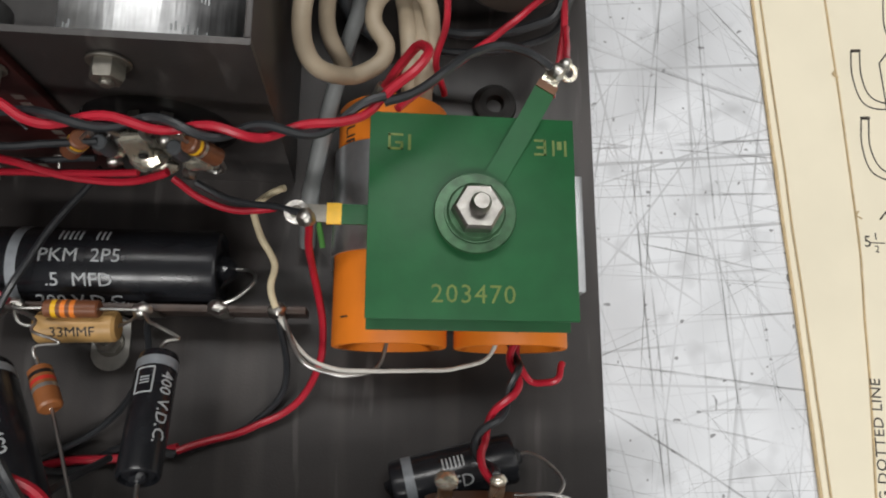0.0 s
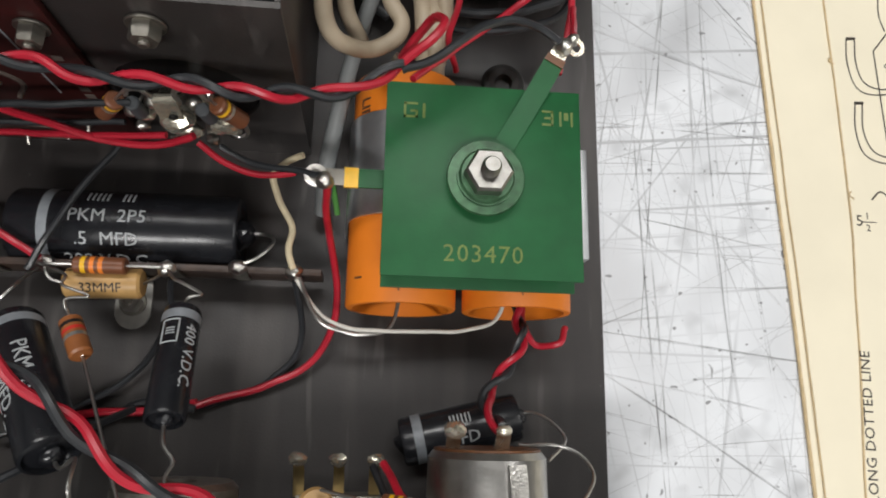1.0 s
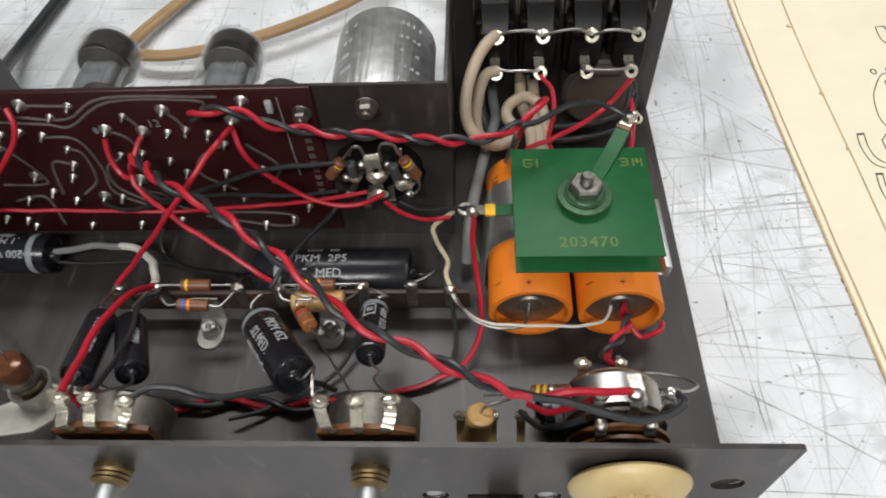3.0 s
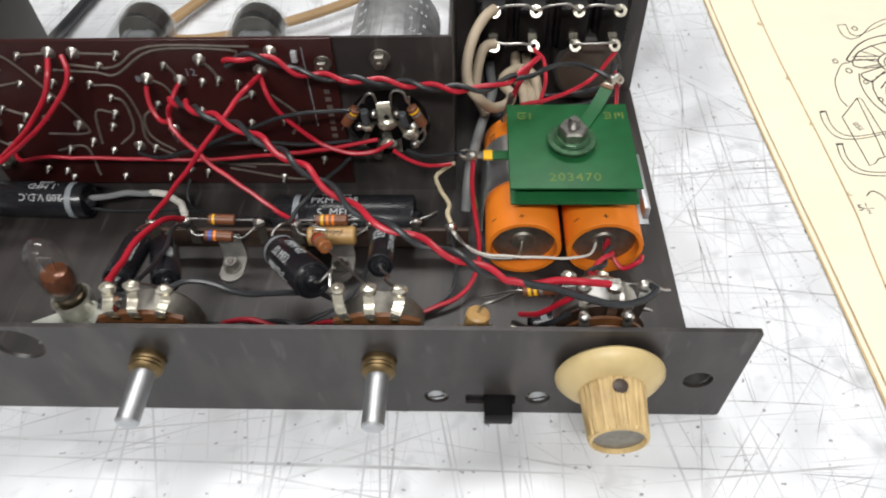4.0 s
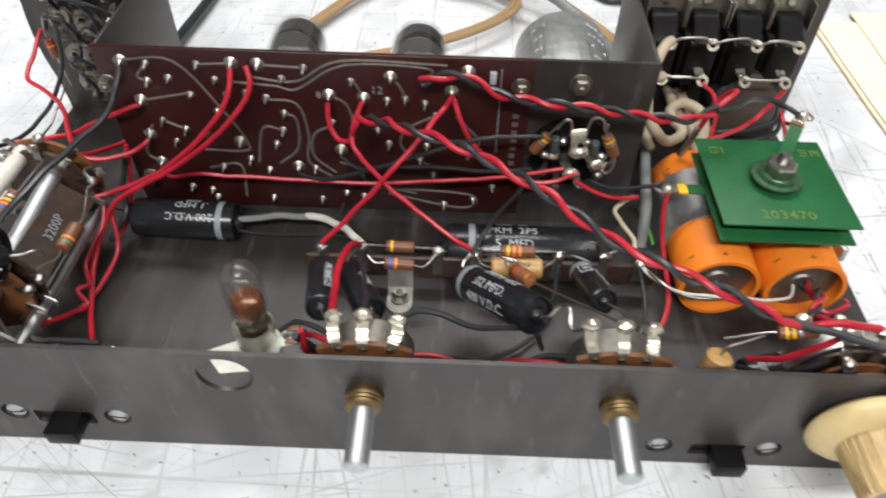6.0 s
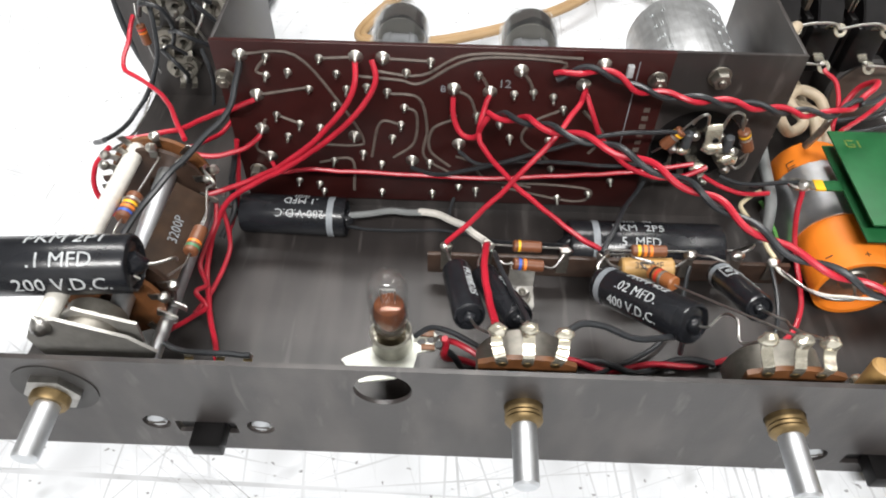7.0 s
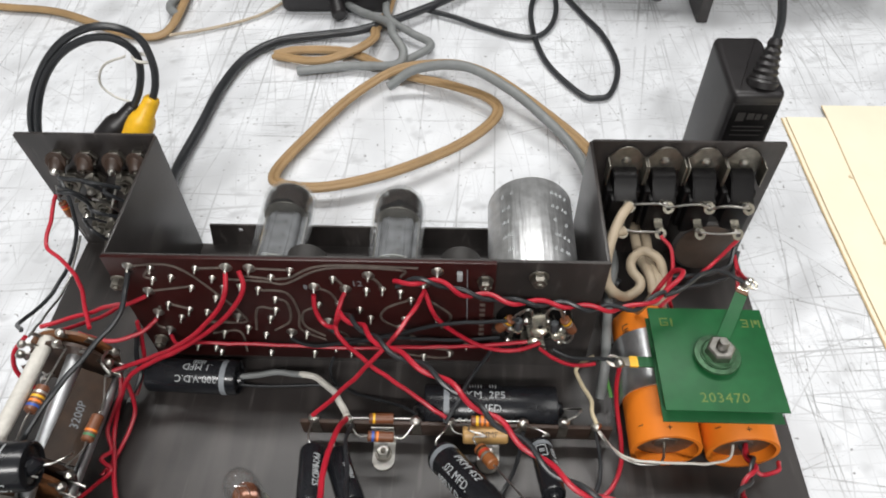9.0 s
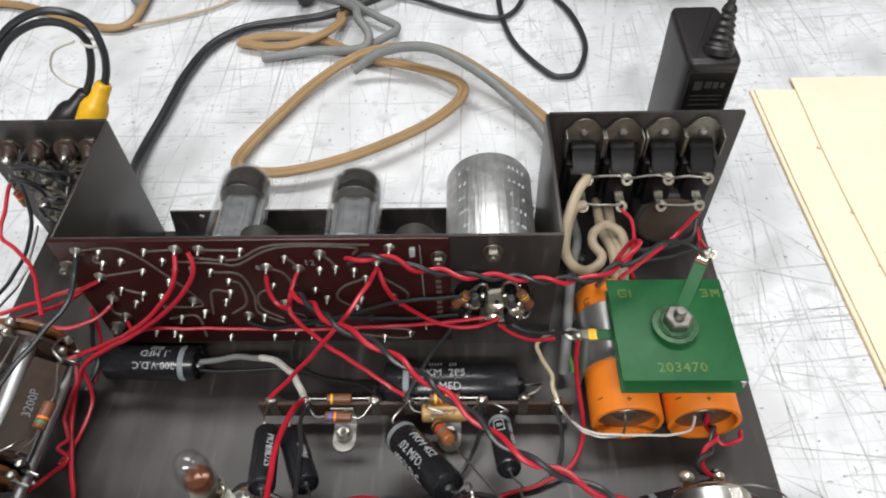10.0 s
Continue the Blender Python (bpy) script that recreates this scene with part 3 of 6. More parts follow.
# ---- circuit board ----
pcb = thing("circuit_board", (-10.8, 9.75, 0.5), "dark red phenolic circuit board with soldered pins and wires", "circuit board")
board = part("board", box(-17.75, -3.88, 9.76, 9.92, .55, 7.02, .02), BOARD, pcb)
FACE = 9.76
TRACKS = (
    [(-16.88, 6.58), (-15.22, 6.58), (-14.02, 4.8), (-13.4, 3.4), (-13.7, 3.1), (-14.98, 3.11)], [(-16.65, 5.07), (-14.89, 5.44)],
    [(-13.54, 5.91), (-12.12, 5.8), (-11.41, 5.71), (-9.83, 6.64), (-7.24, 6.62), (-7.23, 6.23)], [(-12.9, 6.11), (-11.4, 6.0), (-9.92, 6.79), (-6.6, 6.75)],
    [(-12.51, 5.28), (-11.51, 5.13), (-11.26, 3.9), (-11.37, 2.7), (-10.48, 1.97)], [(-12.11, 4.05), (-12.8, 4.1), (-13.16, 2.63)],
    [(-16.56, 4.1), (-17.08, 2.89), (-16.66, 2.49)], [(-14.99, 2.28), (-13.87, 2.46), (-13.9, 0.99)],
    [(-10.41, 4.32), (-11.07, 3.91), (-11.17, 2.98), (-10.48, 2.26)], [(-6.93, 4.86), (-7.88, 4.28), (-8.1, 3.5), (-7.15, 2.72)],
    [(-9.26, 1.64), (-5.99, 1.47), (-5.42, 1.1), (-6.09, 0.76), (-8.63, 1.36)], [(-6.29, 4.83), (-5.48, 3.86), (-5.83, 3.05)],
    [(-10.29, 2.74), (-9.69, 2.48), (-9.26, 1.78), (-7.61, 1.4)], [(-14.5, 6.5), (-13.39, 6.58)], [(-12.57, 6.56), (-11.13, 6.5)],
    [(-16.15, 4.29), (-15.44, 3.96)], [(-16.23, 5.83), (-16.5, 6.0), (-16.11, 6.49)], [(-9.29, 5.44), (-9.5, 5.9), (-9.67, 6.06)],
    [(-10.42, 5.52), (-9.9, 5.2), (-9.67, 4.51)], [(-8.39, 6.26), (-8.1, 5.9), (-7.94, 5.48)], [(-11.98, 4.75), (-11.6, 4.5), (-11.7, 3.3), (-12.42, 2.6)])
for tr in TRACKS:
    part("trace", sweep([(x, FACE, z) for x, z in tr], .056, 6, 5), TRACE, pcb)
part("printed_line", sweep([(-4.89, FACE, 6.69), (-4.86, FACE, 3.4)], .02, 6, 1, smooth=False), GREYINK, pcb)
BIG = [(-16.89, 6.53), (-13.39, 6.58), (-12.57, 6.56), (-16.65, 5.07), (-16.73, 3.7), (-16.66, 2.49), (-11.78, 2.49), (-10.42, 5.52), (-9.29, 5.44),
       (-8.39, 6.26), (-10.2, 3.29), (-5.94, 6.55), (-6.44, 5.81), (-13.67, 3.5)]
SMALL = [(-16.11, 6.49), (-16.23, 5.83), (-15.53, 5.96), (-14.96, 5.36), (-14.5, 6.5), (-14.03, 5.96), (-11.13, 6.5), (-11.88, 6.08), (-13.13, 5.5), (-12.5, 5.33),
         (-13.77, 5.4), (-14.21, 4.75), (-11.98, 4.75), (-12.11, 4.05), (-12.42, 3.47), (-14.79, 3.83), (-16.15, 4.29), (-15.44, 3.96), (-15.91, 3.42),
         (-13.44, 2.76), (-12.84, 2.3), (-11.18, 2.43), (-14.48, 2.38), (-15.83, 1.37), (-15.12, 1.25)]
SMALL2 = [(-10.41, 4.44), (-9.67, 6.06), (-8.53, 5.39), (-7.94, 5.48), (-7.3, 5.32), (-6.93, 4.86), (-9.67, 4.51), (-8.9, 4.17), (-8.53, 3.62), (-7.24, 3.58),
          (-7.0, 2.31), (-4.87, 1.82), (-5.54, 1.19), (-7.47, 2.99), (-6.02, 3.71), (-10.16, 1.3), (-11.09, 0.96), (-9.54, 1.17), (-15.0, 0.9), (-12.9, 0.95), (-6.6, 0.9)]


def pin(x, z, r, ln):
    bm = lathe((x, FACE + .01, z), (0, -1, 0), [(r, 0), (r * .8, .05), (r * .45, .11), (0.05, .16), (.045, ln), (0, ln)], 10)
    for v in bm.verts:
        if v.co.y < FACE - .14:
            v.co.z -= (FACE - v.co.y - .14) * .5
    part("solder_pin", bm, PINS, pcb)


for x, z in BIG:
    pin(x, z, .25, .26)
for x, z in SMALL + SMALL2:
    pin(x, z, .15, .18 + .12 * random.random())
part("white_tab", box(-5.25, -5.05, 9.6, 9.76, 6.2, 6.62, .03), INK, pcb, "small white plastic tab")
part("printed_number", lettering("12", .42, facing(FACE - .003) @ Matrix.Translation((-8.85, 5.75, 0))), GREYINK, pcb)
part("printed_number", lettering("8", .36, facing(FACE - .003) @ Matrix.Translation((-10.75, 5.5, 0))), GREYINK, pcb)
bm = bmesh.new()
for i in range(9):
    box(-4.40, -4.2, FACE - .008, FACE + .002, 2.2 + i * .33, 2.38 + i * .33, bm=bm)
part("printed_bar", bm, TRACE, pcb)


def hex_bolt(p, axis, r, group, label="zinc plated hex screw with washer"):
    t = thing("hex_screw", p, label, "screw", group)
    ax = Vector(axis).normalized()
    part("washer", rod(p, Vector(p) + ax * .06, r * 1.25, 20, .015), DULL, t)
    part("head", hexa(Vector(p) + ax * .06, axis, r, .3), DULL if group == "board screws" else STEEL, t)
    part("shank", rod(Vector(p) + ax * .3, Vector(p) + ax * .45, r * .42, 10, .03), DULL, t)
    return t


for p in ((-2.35, 9.93, 6.15), (-17.5, 9.75, 5.75), (-17.2, 9.75, 1.85), (-4.25, 9.75, 6.1)):
    hex_bolt(p, (0, -1, 0), .29 if p[0] == -2.35 else .24, "board screws")

# ---- valves and can capacitor behind the board ----
def valve(x, z, y1):
    y0, r = 10.1, 1.1
    t = thing("vacuum_tube", (x, y0, z), "clear glass vacuum tube with a dark silvered tip", "vacuum tube", "vacuum tubes")
    L = y1 - y0
    sh = [(r, 0), (r, L - .62), (r * .96, L - .36), (r * .84, L - .16), (r * .6, L - .03), (r * .3, L), (0, L)]
    part("glass_envelope", lathe((x, y0, z), (0, 1, 0), [(r - .08, 0)] + sh + [(0, L - .08), (r * .56, L - .11), (r * .78, L - .24), (r * .88, L - .42), (r - .08, L - .66), (r - .08, 0)], 36), TUBEGLASS, t)
    # ribbed twin anode with seams and small holes
    a0, a1 = y0 + 1.55, y0 + L - 1.35
    part("anode", merge(box(x - .66, x + .66, a0, a1, z - .38, z + .38, .2, seg=3), box(x - .82, x + .82, a0 + .05, a1 - .05, z - .04, z + .04, .02)), ANODE, t)
    for k in (-.36, .36):
        part("anode_rib", rod((x + k, a0 + .06, z + .37), (x + k, a1 - .06, z + .37), .04, 8), ANODE, t)
        part("side_rod", rod((x + k * 2.35, y0 + .4, z), (x + k * 2.35, y0 + L - 1.2, z), .04, 8), STEEL, t)
    for h in (.25, .5, .75):
        part("anode_hole", rod((x + .14, a0 + (a1 - a0) * h, z + .35), (x + .14, a0 + (a1 - a0) * h, z + .388), .05, 10), DARKINK, t)
    for h in (1.45, L - 1.4):
        part("mica_disc", plate(circle(x, 0, .92, 24), [], .05, Matrix.Translation((0, y0 + h, z)) @ XZ), MICASHEET if h < 2 else DULL, t)
    for k in range(11):
        q = Vector((x + .6 * math.cos(k * .571), y0 + .2, z + .6 * math.sin(k * .571)))
        part("support_wire", sweep([q, q + Vector((.14 * (k % 3 - 1), .35, .1 * (k % 2))), q + Vector((-.1 * (k % 2), .7, .08)), q + Vector((-.12 * math.cos(k), 1.25, 0))], .045, 6), SOLDER, t)
    part("stem", lathe((x, y0, z), (0, 1, 0), [(0, .1), (.8, .1), (.8, .3), (.5, .55), (.2, .6), (0, .6)], 24), TUBEGLASS, t, "pressed glass stem")
    bm = lathe((x, y0, z), (0, 1, 0), [(r - .10, L - 1.25), (r - .10, L - .68), (r * .87, L - .43), (r * .77, L - .25), (r * .55, L - .12), (r * .28, L - .09), (0, L - .09)], 48)
    for v in bm.verts:
        if v.co.y < y0 + L - 1.1:
            v.co.y += .3 * noise.noise((v.co.x * 1.1, x, v.co.z * 1.1)) + .05 * noise.noise((v.co.x * 6, x, v.co.z * 6))
    part("getter", bm, MICA, t, "brown mirror flash inside the tip")
    part("getter_ring", lathe((x, y0, z), (0, 1, 0), [(.5, L - 1.18), (.58, L - 1.15), (.5, L - 1.12), (.44, L - 1.15), (.5, L - 1.18)], 20), STEEL, t)
    part("socket", rod((x, 9.93, z), (x, y0 + .12, z), 1.08, 24, .05), BAKELITE, t)
    part("printed_bar", lettered_on((x, y0, z), (x, y1, z), r, ["I/I"], .26, (-.45, -.1, 1), along=.86), INK, t)
    part("printed_bar", lettered_on((x, y0, z), (x, y1, z), r, ["IVI/I"], .34, (-.15, -.1, 1), along=.2), INK, t)
    return t


valve(-12.45, 4.25, 15.7)
valve(-7.75, 4.35, 15.4)
canx, canz = -2.3, 4.15
t = thing("can_capacitor", (canx, 10.1, canz), "shiny aluminium can capacitor with stamped lettering", "capacitor")
part("can", lathe((canx, 10.07, canz), (0, 1, 0), [(0, 0), (1.7, 0), (1.75, .1), (1.75, 5.05), (1.68, 5.2), (1.6, 5.23), (1.55, 5.18), (0, 5.18)], 40), CAN, t)
rng = random.Random(4)
bm = bmesh.new()
for i in range(6):
    for j, a in enumerate((-44, -38, -32, 24, 31, 38, 45)):
        if rng.random() < .2:
            continue
        a += rng.uniform(-1.5, 1.5)
        for k in range(2):
            c = Vector((canx + 1.752 * math.sin(radians(a + 2.4 * k)), 10.9 + i * .72, canz + 1.752 * math.cos(radians(a + 2.4 * k))))
            box(c.x - .014, c.x + .014, c.y - .09, c.y + (.09 if k else .02), c.z - .012, c.z + .012, bm=bm)
part("stamped_bar", bm, INK, t)
for x in (-10.9, -5.15):
    bm = lathe((x, 10.1, 5.45), (0, 1, 0), [(0, 0), (.75, 0), (.75, 1.1), (.65, 1.2), (.3, 1.2), (.3, .9), (0, .9)], 24)
    solid("trimmer_plug", bm, RUBBER, (x, 10.1, 5.45), "black round plug behind the board", "plug", "board plugs")

# ---- socket on the box wall ----
sk = thing("valve_socket", (-2.3, 10, 3.35), "black wafer socket in the box wall with soldered lugs", "socket")
part("wafer", lathe((-2.3, 10.12, 3.35), (0, -1, 0), [(0, 0), (1.45, 0), (1.45, .12), (.55, .12), (.5, .3), (0, .3)], 32), BAKELITE, sk)
lug = part("centre_lug", ribbon([(-2.3, 9.8, 4.1), (-2.3, 9.3, 4.6), (-2.3, 9.1, 4.95), (-2.26, 8.95, 4.5), (-2.25, 8.9, 4.15)], .48, .07, (1, 0, .05)), TIN, sk, "broad bright tinned lug")
part("solder_drop", blob((-2.2, 8.95, 4.2), .3, sq=(1.2, .8, .8)), TIN, lug)
part("lug_hole", rod((-2.2, 8.9, 4.5), (-2.2, 8.86, 4.5), .09, 12), BAKELITE, lug)
for p, q, r in (((-1.9, 9.85, 3.6), (-1.45, 9.1, 3.5), .27), ((-2.4, 9.85, 3.0), (-2.26, 9.1, 3.05), .24), ((-2.8, 9.85, 3.6), (-2.98, 9.15, 3.75), .18)):
    lug = part("lug", ribbon([p, Vector(p).lerp(Vector(q), .5), q], .34, .06, (1, 0, .2)), TIN, sk)
    part("solder_drop", blob(Vector(q) + Vector((0, .1, 0)), r, sq=(1.2, .8, .9)), TIN, lug)
for p, q in (((-2.99, 9.1, 4.62), (-2.97, 9.15, 4.0)), ((-1.68, 9.1, 4.5), (-1.62, 9.15, 3.9))):
    part("lug_sleeve", rod(p, q, .15, 12, .03), DARKGREY, sk, "dark blue grey sleeve")
for i in range(8):
    a = radians(22 + 45 * i)
    c, s = math.cos(a), math.sin(a)
    p = Vector((-2.3 + .8 * c, 9.95, 3.35 + .8 * s))
    bm = ribbon([p, p + Vector((.1 * c, -.35, .1 * s)), p + Vector((.3 * c, -.75, .3 * s))], .24, .05, (-s, 0, c))
    part("lug", bm, SOLDER if i % 2 else DULL, sk)
    part("solder_drop", blob(p + Vector((.25 * c, -.65, .25 * s)), .16), SOLDER, sk)


def resistor(a, b, ln, r, body, bands, label, lead_a=None, lead_b=None, group="resistors"):
    """An axial resistor whose body sits between a and b, with wire leads on to lead_a and lead_b."""
    a, b = Vector(a), Vector(b)
    u, m = (b - a).normalized(), (a + b) / 2
    p0, p1 = m - u * ln / 2, m + u * ln / 2
    t = thing("resistor", m, label, "resistor", group)
    part("body", rod(p0, p1, r, 16, r * .18), body, t)
    n = len(bands)
    for i, k in enumerate(bands):
        c = p0 + u * ln * (.16 + .17 * i)
        part("colour_band", rod(c, c + u * ln * .09, r * 1.012, 16), BANDS[k], t)
    part("lead", sweep(([lead_a] if lead_a else []) + [a, p0], .035, 6, 4), STEEL, t)
    part("lead", sweep([p1, b] + ([lead_b] if lead_b else []), .035, 6, 4), STEEL, t)
    return t


resistor((-3.18, 9.1, 4.81), (-3.76, 9.1, 3.94), .8, .19, RESBROWN, "ys", "brown carbon resistor on the socket lugs", lead_b=(-3.9, 9.3, 3.6), lead_a=(-2.95, 9.15, 5.1))
resistor((-1.4, 9.1, 4.85), (-.93, 9.1, 3.91), .85, .19, RESBROWN, "ys", "brown carbon resistor on the socket lugs", lead_a=(-1.4, 9.1, 5.2), lead_b=(-1.1, 9.1, 3.6))
wire([(-2.98, 9.1, 4.95), (-2.8, 9.05, 5.3), (-2.6, 9.05, 5.3), (-2.5, 9.1, 4.9)], .05, STEEL, "bare tinned wire on the socket", "bare_wire")
wire([(-2.05, 9.1, 4.7), (-2.0, 9.05, 5.3), (-1.85, 9.05, 5.5), (-1.6, 9.05, 5.4), (-1.45, 9.1, 4.95)], .05, STEEL, "bare tinned wire on the socket", "bare_wire")
wire([(-.95, 9.1, 3.9), (-.95, 9.05, 3.5), (-1.15, 9.05, 3.25), (-1.4, 9.1, 3.4)], .05, STEEL, "bare tinned wire on the socket", "bare_wire")

# ---- selenium rectifier ----
rc = thing("selenium_rectifier", (4.05, 8.1, 2.6), "two green enamelled square plates on a centre bolt", "rectifier")
Z1, Z0 = 3.86, 3.32
part("upper_plate", box(1.95, 6.16, 6.03, 10.26, Z1, Z1 + .07, .015), GREEN, rc)
part("lower_plate", box(1.97, 6.12, 5.88, 10.15, Z0, Z0 + .07, .015), GREEN, rc)
part("spacer", lathe((4.05, 8.1, 2.7), (0, 0, 1), [(0, 0), (.5, 0), (.5, Z1 - 2.7), (0, Z1 - 2.7)], 24), GREEN, rc)
z = Z1 + .07
part("large_washer", lathe((4.05, 8.1, z), (0, 0, 1), [(0, 0), (.66, 0), (.66, .2), (.80, .2), (.82, .24), (.80, .29), (.62, .30), (.62, .36), (0, .36)], 40), GREENWASH, rc, "worn grey green washer stack")
part("lock_washer", lathe((4.05, 8.1, z + .36), (0, 0, 1), [(0, 0), (.56, 0), (.58, .04), (.54, .08), (0, .08)], 32), GREENWASH, rc)
part("nut", hexa((4.05, 8.1, z + .43), (0, 0, 1), .5, .36), NUTSTEEL, rc)
bolt = lathe((4.05, 8.1, z + .76), (0, 0, 1), [(.2, 0)] + [(.2 - .03 * (i % 2), .02 + .04 * i) for i in range(8)] + [(.15, .36), (0, .36)], 16)
part("bolt", bolt, NUTSTEEL, rc)
arm = ribbon([(4.3, 8.6, z + .05), (4.7, 9.3, z + .05), (5.15, 10.1, z + .12), (5.55, 10.85, z + .3)], .45, .06, (1, -.55, 0))
part("arm", arm, GREEN, rc)
part("arm_mark", ribbon([(5.50, 10.76, z + .31), (5.58, 10.9, z + .34)], .44, .07, (1, -.55, 0)), PHENOL, rc, "brown worn end of the arm")
part("arm_tip", ribbon([(5.56, 10.88, z + .32), (5.68, 11.08, z + .36)], .36, .06, (1, -.55, 0)), TIN, rc)
part("solder_drop", blob((5.74, 11.12, z + .42), .2), SOLDER, rc)
part("solder_drop", blob((5.92, 11.3, z + .4), .15), SOLDER, rc)
part("lug_eye", lathe((5.98, 11.12, z + .4), (.2, -.3, 1), [(.1, 0), (.19, 0), (.19, .05), (.1, .05), (.1, 0)], 14), TIN, rc)
part("side_tab", ribbon([(2.0, 8.22, Z0 + .04), (1.3, 8.22, Z0 + .04)], .42, .06, (0, 1, 0)), GREEN, rc)
part("yellow_mark", ribbon([(1.42, 8.22, Z0 + .05), (1.12, 8.22, Z0 + .05)], .44, .075, (0, 1, 0)), YELLOW, rc)
part("tab_lug", ribbon([(1.2, 8.22, Z0 + .04), (.8, 8.22, Z0 + .06), (.4, 8.22, Z0 + .08)], .36, .05, (0, 1, 0)), DULL, rc)
part("tab_ring", lathe((.52, 8.22, Z0 + .05), (0, 0, 1), [(.14, 0), (.25, 0), (.25, .07), (.14, .07), (.14, 0)], 20), SOLDER, rc)
part("solder_drop", blob((.72, 8.1, Z0 + .12), .2), SOLDER, rc)
part("printed_number", lettering("203470", .52, Matrix.Translation((4.05, 6.52, z + .004)), .008, 1.1), GOLDINK, rc)
bm = bmesh.new()
for dx, dy, w, h in ((0, .3, .3, .05), (0, 0, .05, .34), (0, 0, .3, .05), (.25, 0, .05, .17), (.14, .13, .14, .05), (.4, 0, .06, .34)):
    box(2.32 + dx, 2.32 + dx + w, 9.45 + dy, 9.45 + dy + h, z, z + .008, bm=bm)
part("printed_mark", bm, GOLDINK, rc)
bm = bmesh.new()
for dx, dy, w, h in ((0, .3, .24, .05), (.2, 0, .05, .34), (0, 0, .24, .05), (.05, .15, .18, .05), (.38, 0, .05, .34), (.48, .14, .1, .18), (.63, 0, .05, .34)):
    box(5.32 + dx, 5.32 + dx + w, 9.45 + dy, 9.45 + dy + h, z, z + .008, bm=bm)
part("printed_mark", bm, GOLDINK, rc)

# ---- orange capacitors with their clamp ----
for x, ye in ((2.5, 11.3), (5.27, 10.75)):
    t = thing("orange_capacitor", (x, 8.5, 0), "orange cardboard sleeved electrolytic capacitor lying on the deck", "capacitor", "orange capacitors")
    part("sleeve", lathe((x, ye, 1.33), (0, -1, 0), [(0, .25), (1.1, .25), (1.14, 0), (1.28, 0), (1.3, .03), (1.3, ye - 5.73), (1.28, ye - 5.7), (1.14, ye - 5.7), (1.12, ye - 6.1), (0, ye - 6.1)], 40), ORANGE, t)
    part("end_disc", lathe((x, 6.12, 1.33), (0, -1, 0), [(0, 0), (1.1, 0), (1.1, .03), (.45, .05), (.4, .12), (0, .12)], 28), DULL, t)
    part("printed_line", lettered_on((x, 11.7, 1.33), (x, 5.4, 1.33), 1.3, ["LIFE"], .42, (-.75, 0, .6), along=.22), DARKINK, t)
    part("polarity_mark", lettered_on((x, 11.7, 1.33), (x, 5.4, 1.33), 1.3, ["+"], .36, (-.1, 0, 1), along=.9), DARKINK, t)
    part("polarity_mark", lettered_on((x, 11.7, 1.33), (x, 5.4, 1.33), 1.3, ["I"], .34, (-.75, 0, .6), along=.86), DARKINK, t)
cl = thing("capacitor_clamp", (3.9, 8, 0), "bent bare aluminium strap round the orange capacitors", "clamp")
prof = [(6.72, 8.95, .1), (6.66, 8.95, 1.33)] + [(5.27 + 1.35 * math.cos(radians(a)), 8.95, 1.33 + 1.35 * math.sin(radians(a))) for a in range(15, 91, 15)]
prof += [(2.5 + 1.35 * math.cos(radians(a)), 8.95, 1.33 + 1.35 * math.sin(radians(a))) for a in range(90, 181, 15)] + [(1.12, 8.95, .6), (1.1, 8.95, .02)]
part("strap", ribbon(prof, 2.5, .05, (0, 1, 0), n=3), SHEETALU, cl)
part("flange", box(6.70, 6.90, 6.95, 9.7, 1.5, 2.05, .02), ALU, cl)
part("foot", box(6.6, 7.4, 8.0, 9.6, 0, .08, .02), ALU, cl)

# ---- front panel controls ----
def pot(x, z, r, depth, lugs, shaft, label):
    t = thing("potentiometer", (x, .45, z), label, "potentiometer", "controls")
    part("bushing", lathe((x, .5, z), (0, -1, 0), [(.48, 0), (.48, .32)] + [(.48 - .04 * (i % 2), .34 + .06 * i) for i in range(6)] + [(.3, .72), (0, .72)], 24), BRASS, t)
    if shaft:
        part("shaft", rod((x, .2, z), (x, -1.75, z), .31, 24, .06), ALU, t)
    part("cover", lathe((x, .95, z), (0, 1, 0), [(0, 0), (r, 0), (r, depth - .12), (r - .12, depth), (.4, depth), (.36, depth - .05), (0, depth - .05)], 36), STEEL if depth > 1.2 else DULL, t)
    part("terminal_board", plate([(x + (r + .02) * math.cos(radians(a)), z + (r + .02) * math.sin(radians(a))) for a in range(200, 341, 14)] + [(x + r, z + 1.2), (x + .9, z + r + .12), (x + .45, z + r + .26), (x - .45, z + r + .26), (x - .9, z + r + .12), (x - r, z + 1.2)], [], .14, facing(.85)), PHENOL, t)
    for lx, ly, lz in lugs:
        lug = part("lug", ribbon([(x + (lx - x) * .8, .76, z + r + .12), (x + (lx - x) * .9, .74, z + r + .45), (lx, (ly + .8) / 2, lz - .25), (lx, ly, lz + .12)], .28, .05, (1, 0, 0)), TIN, t)
        part("solder_drop", blob((lx, ly - .03, lz), .22, sq=(1.1, .8, 1)), TIN, lug)
        part("rivet", rod((x + (lx - x) * .8, .8, z + r + .12), (x + (lx - x) * .8, .7, z + r + .12), .12, 10, .03), BRASS, lug)
    return t


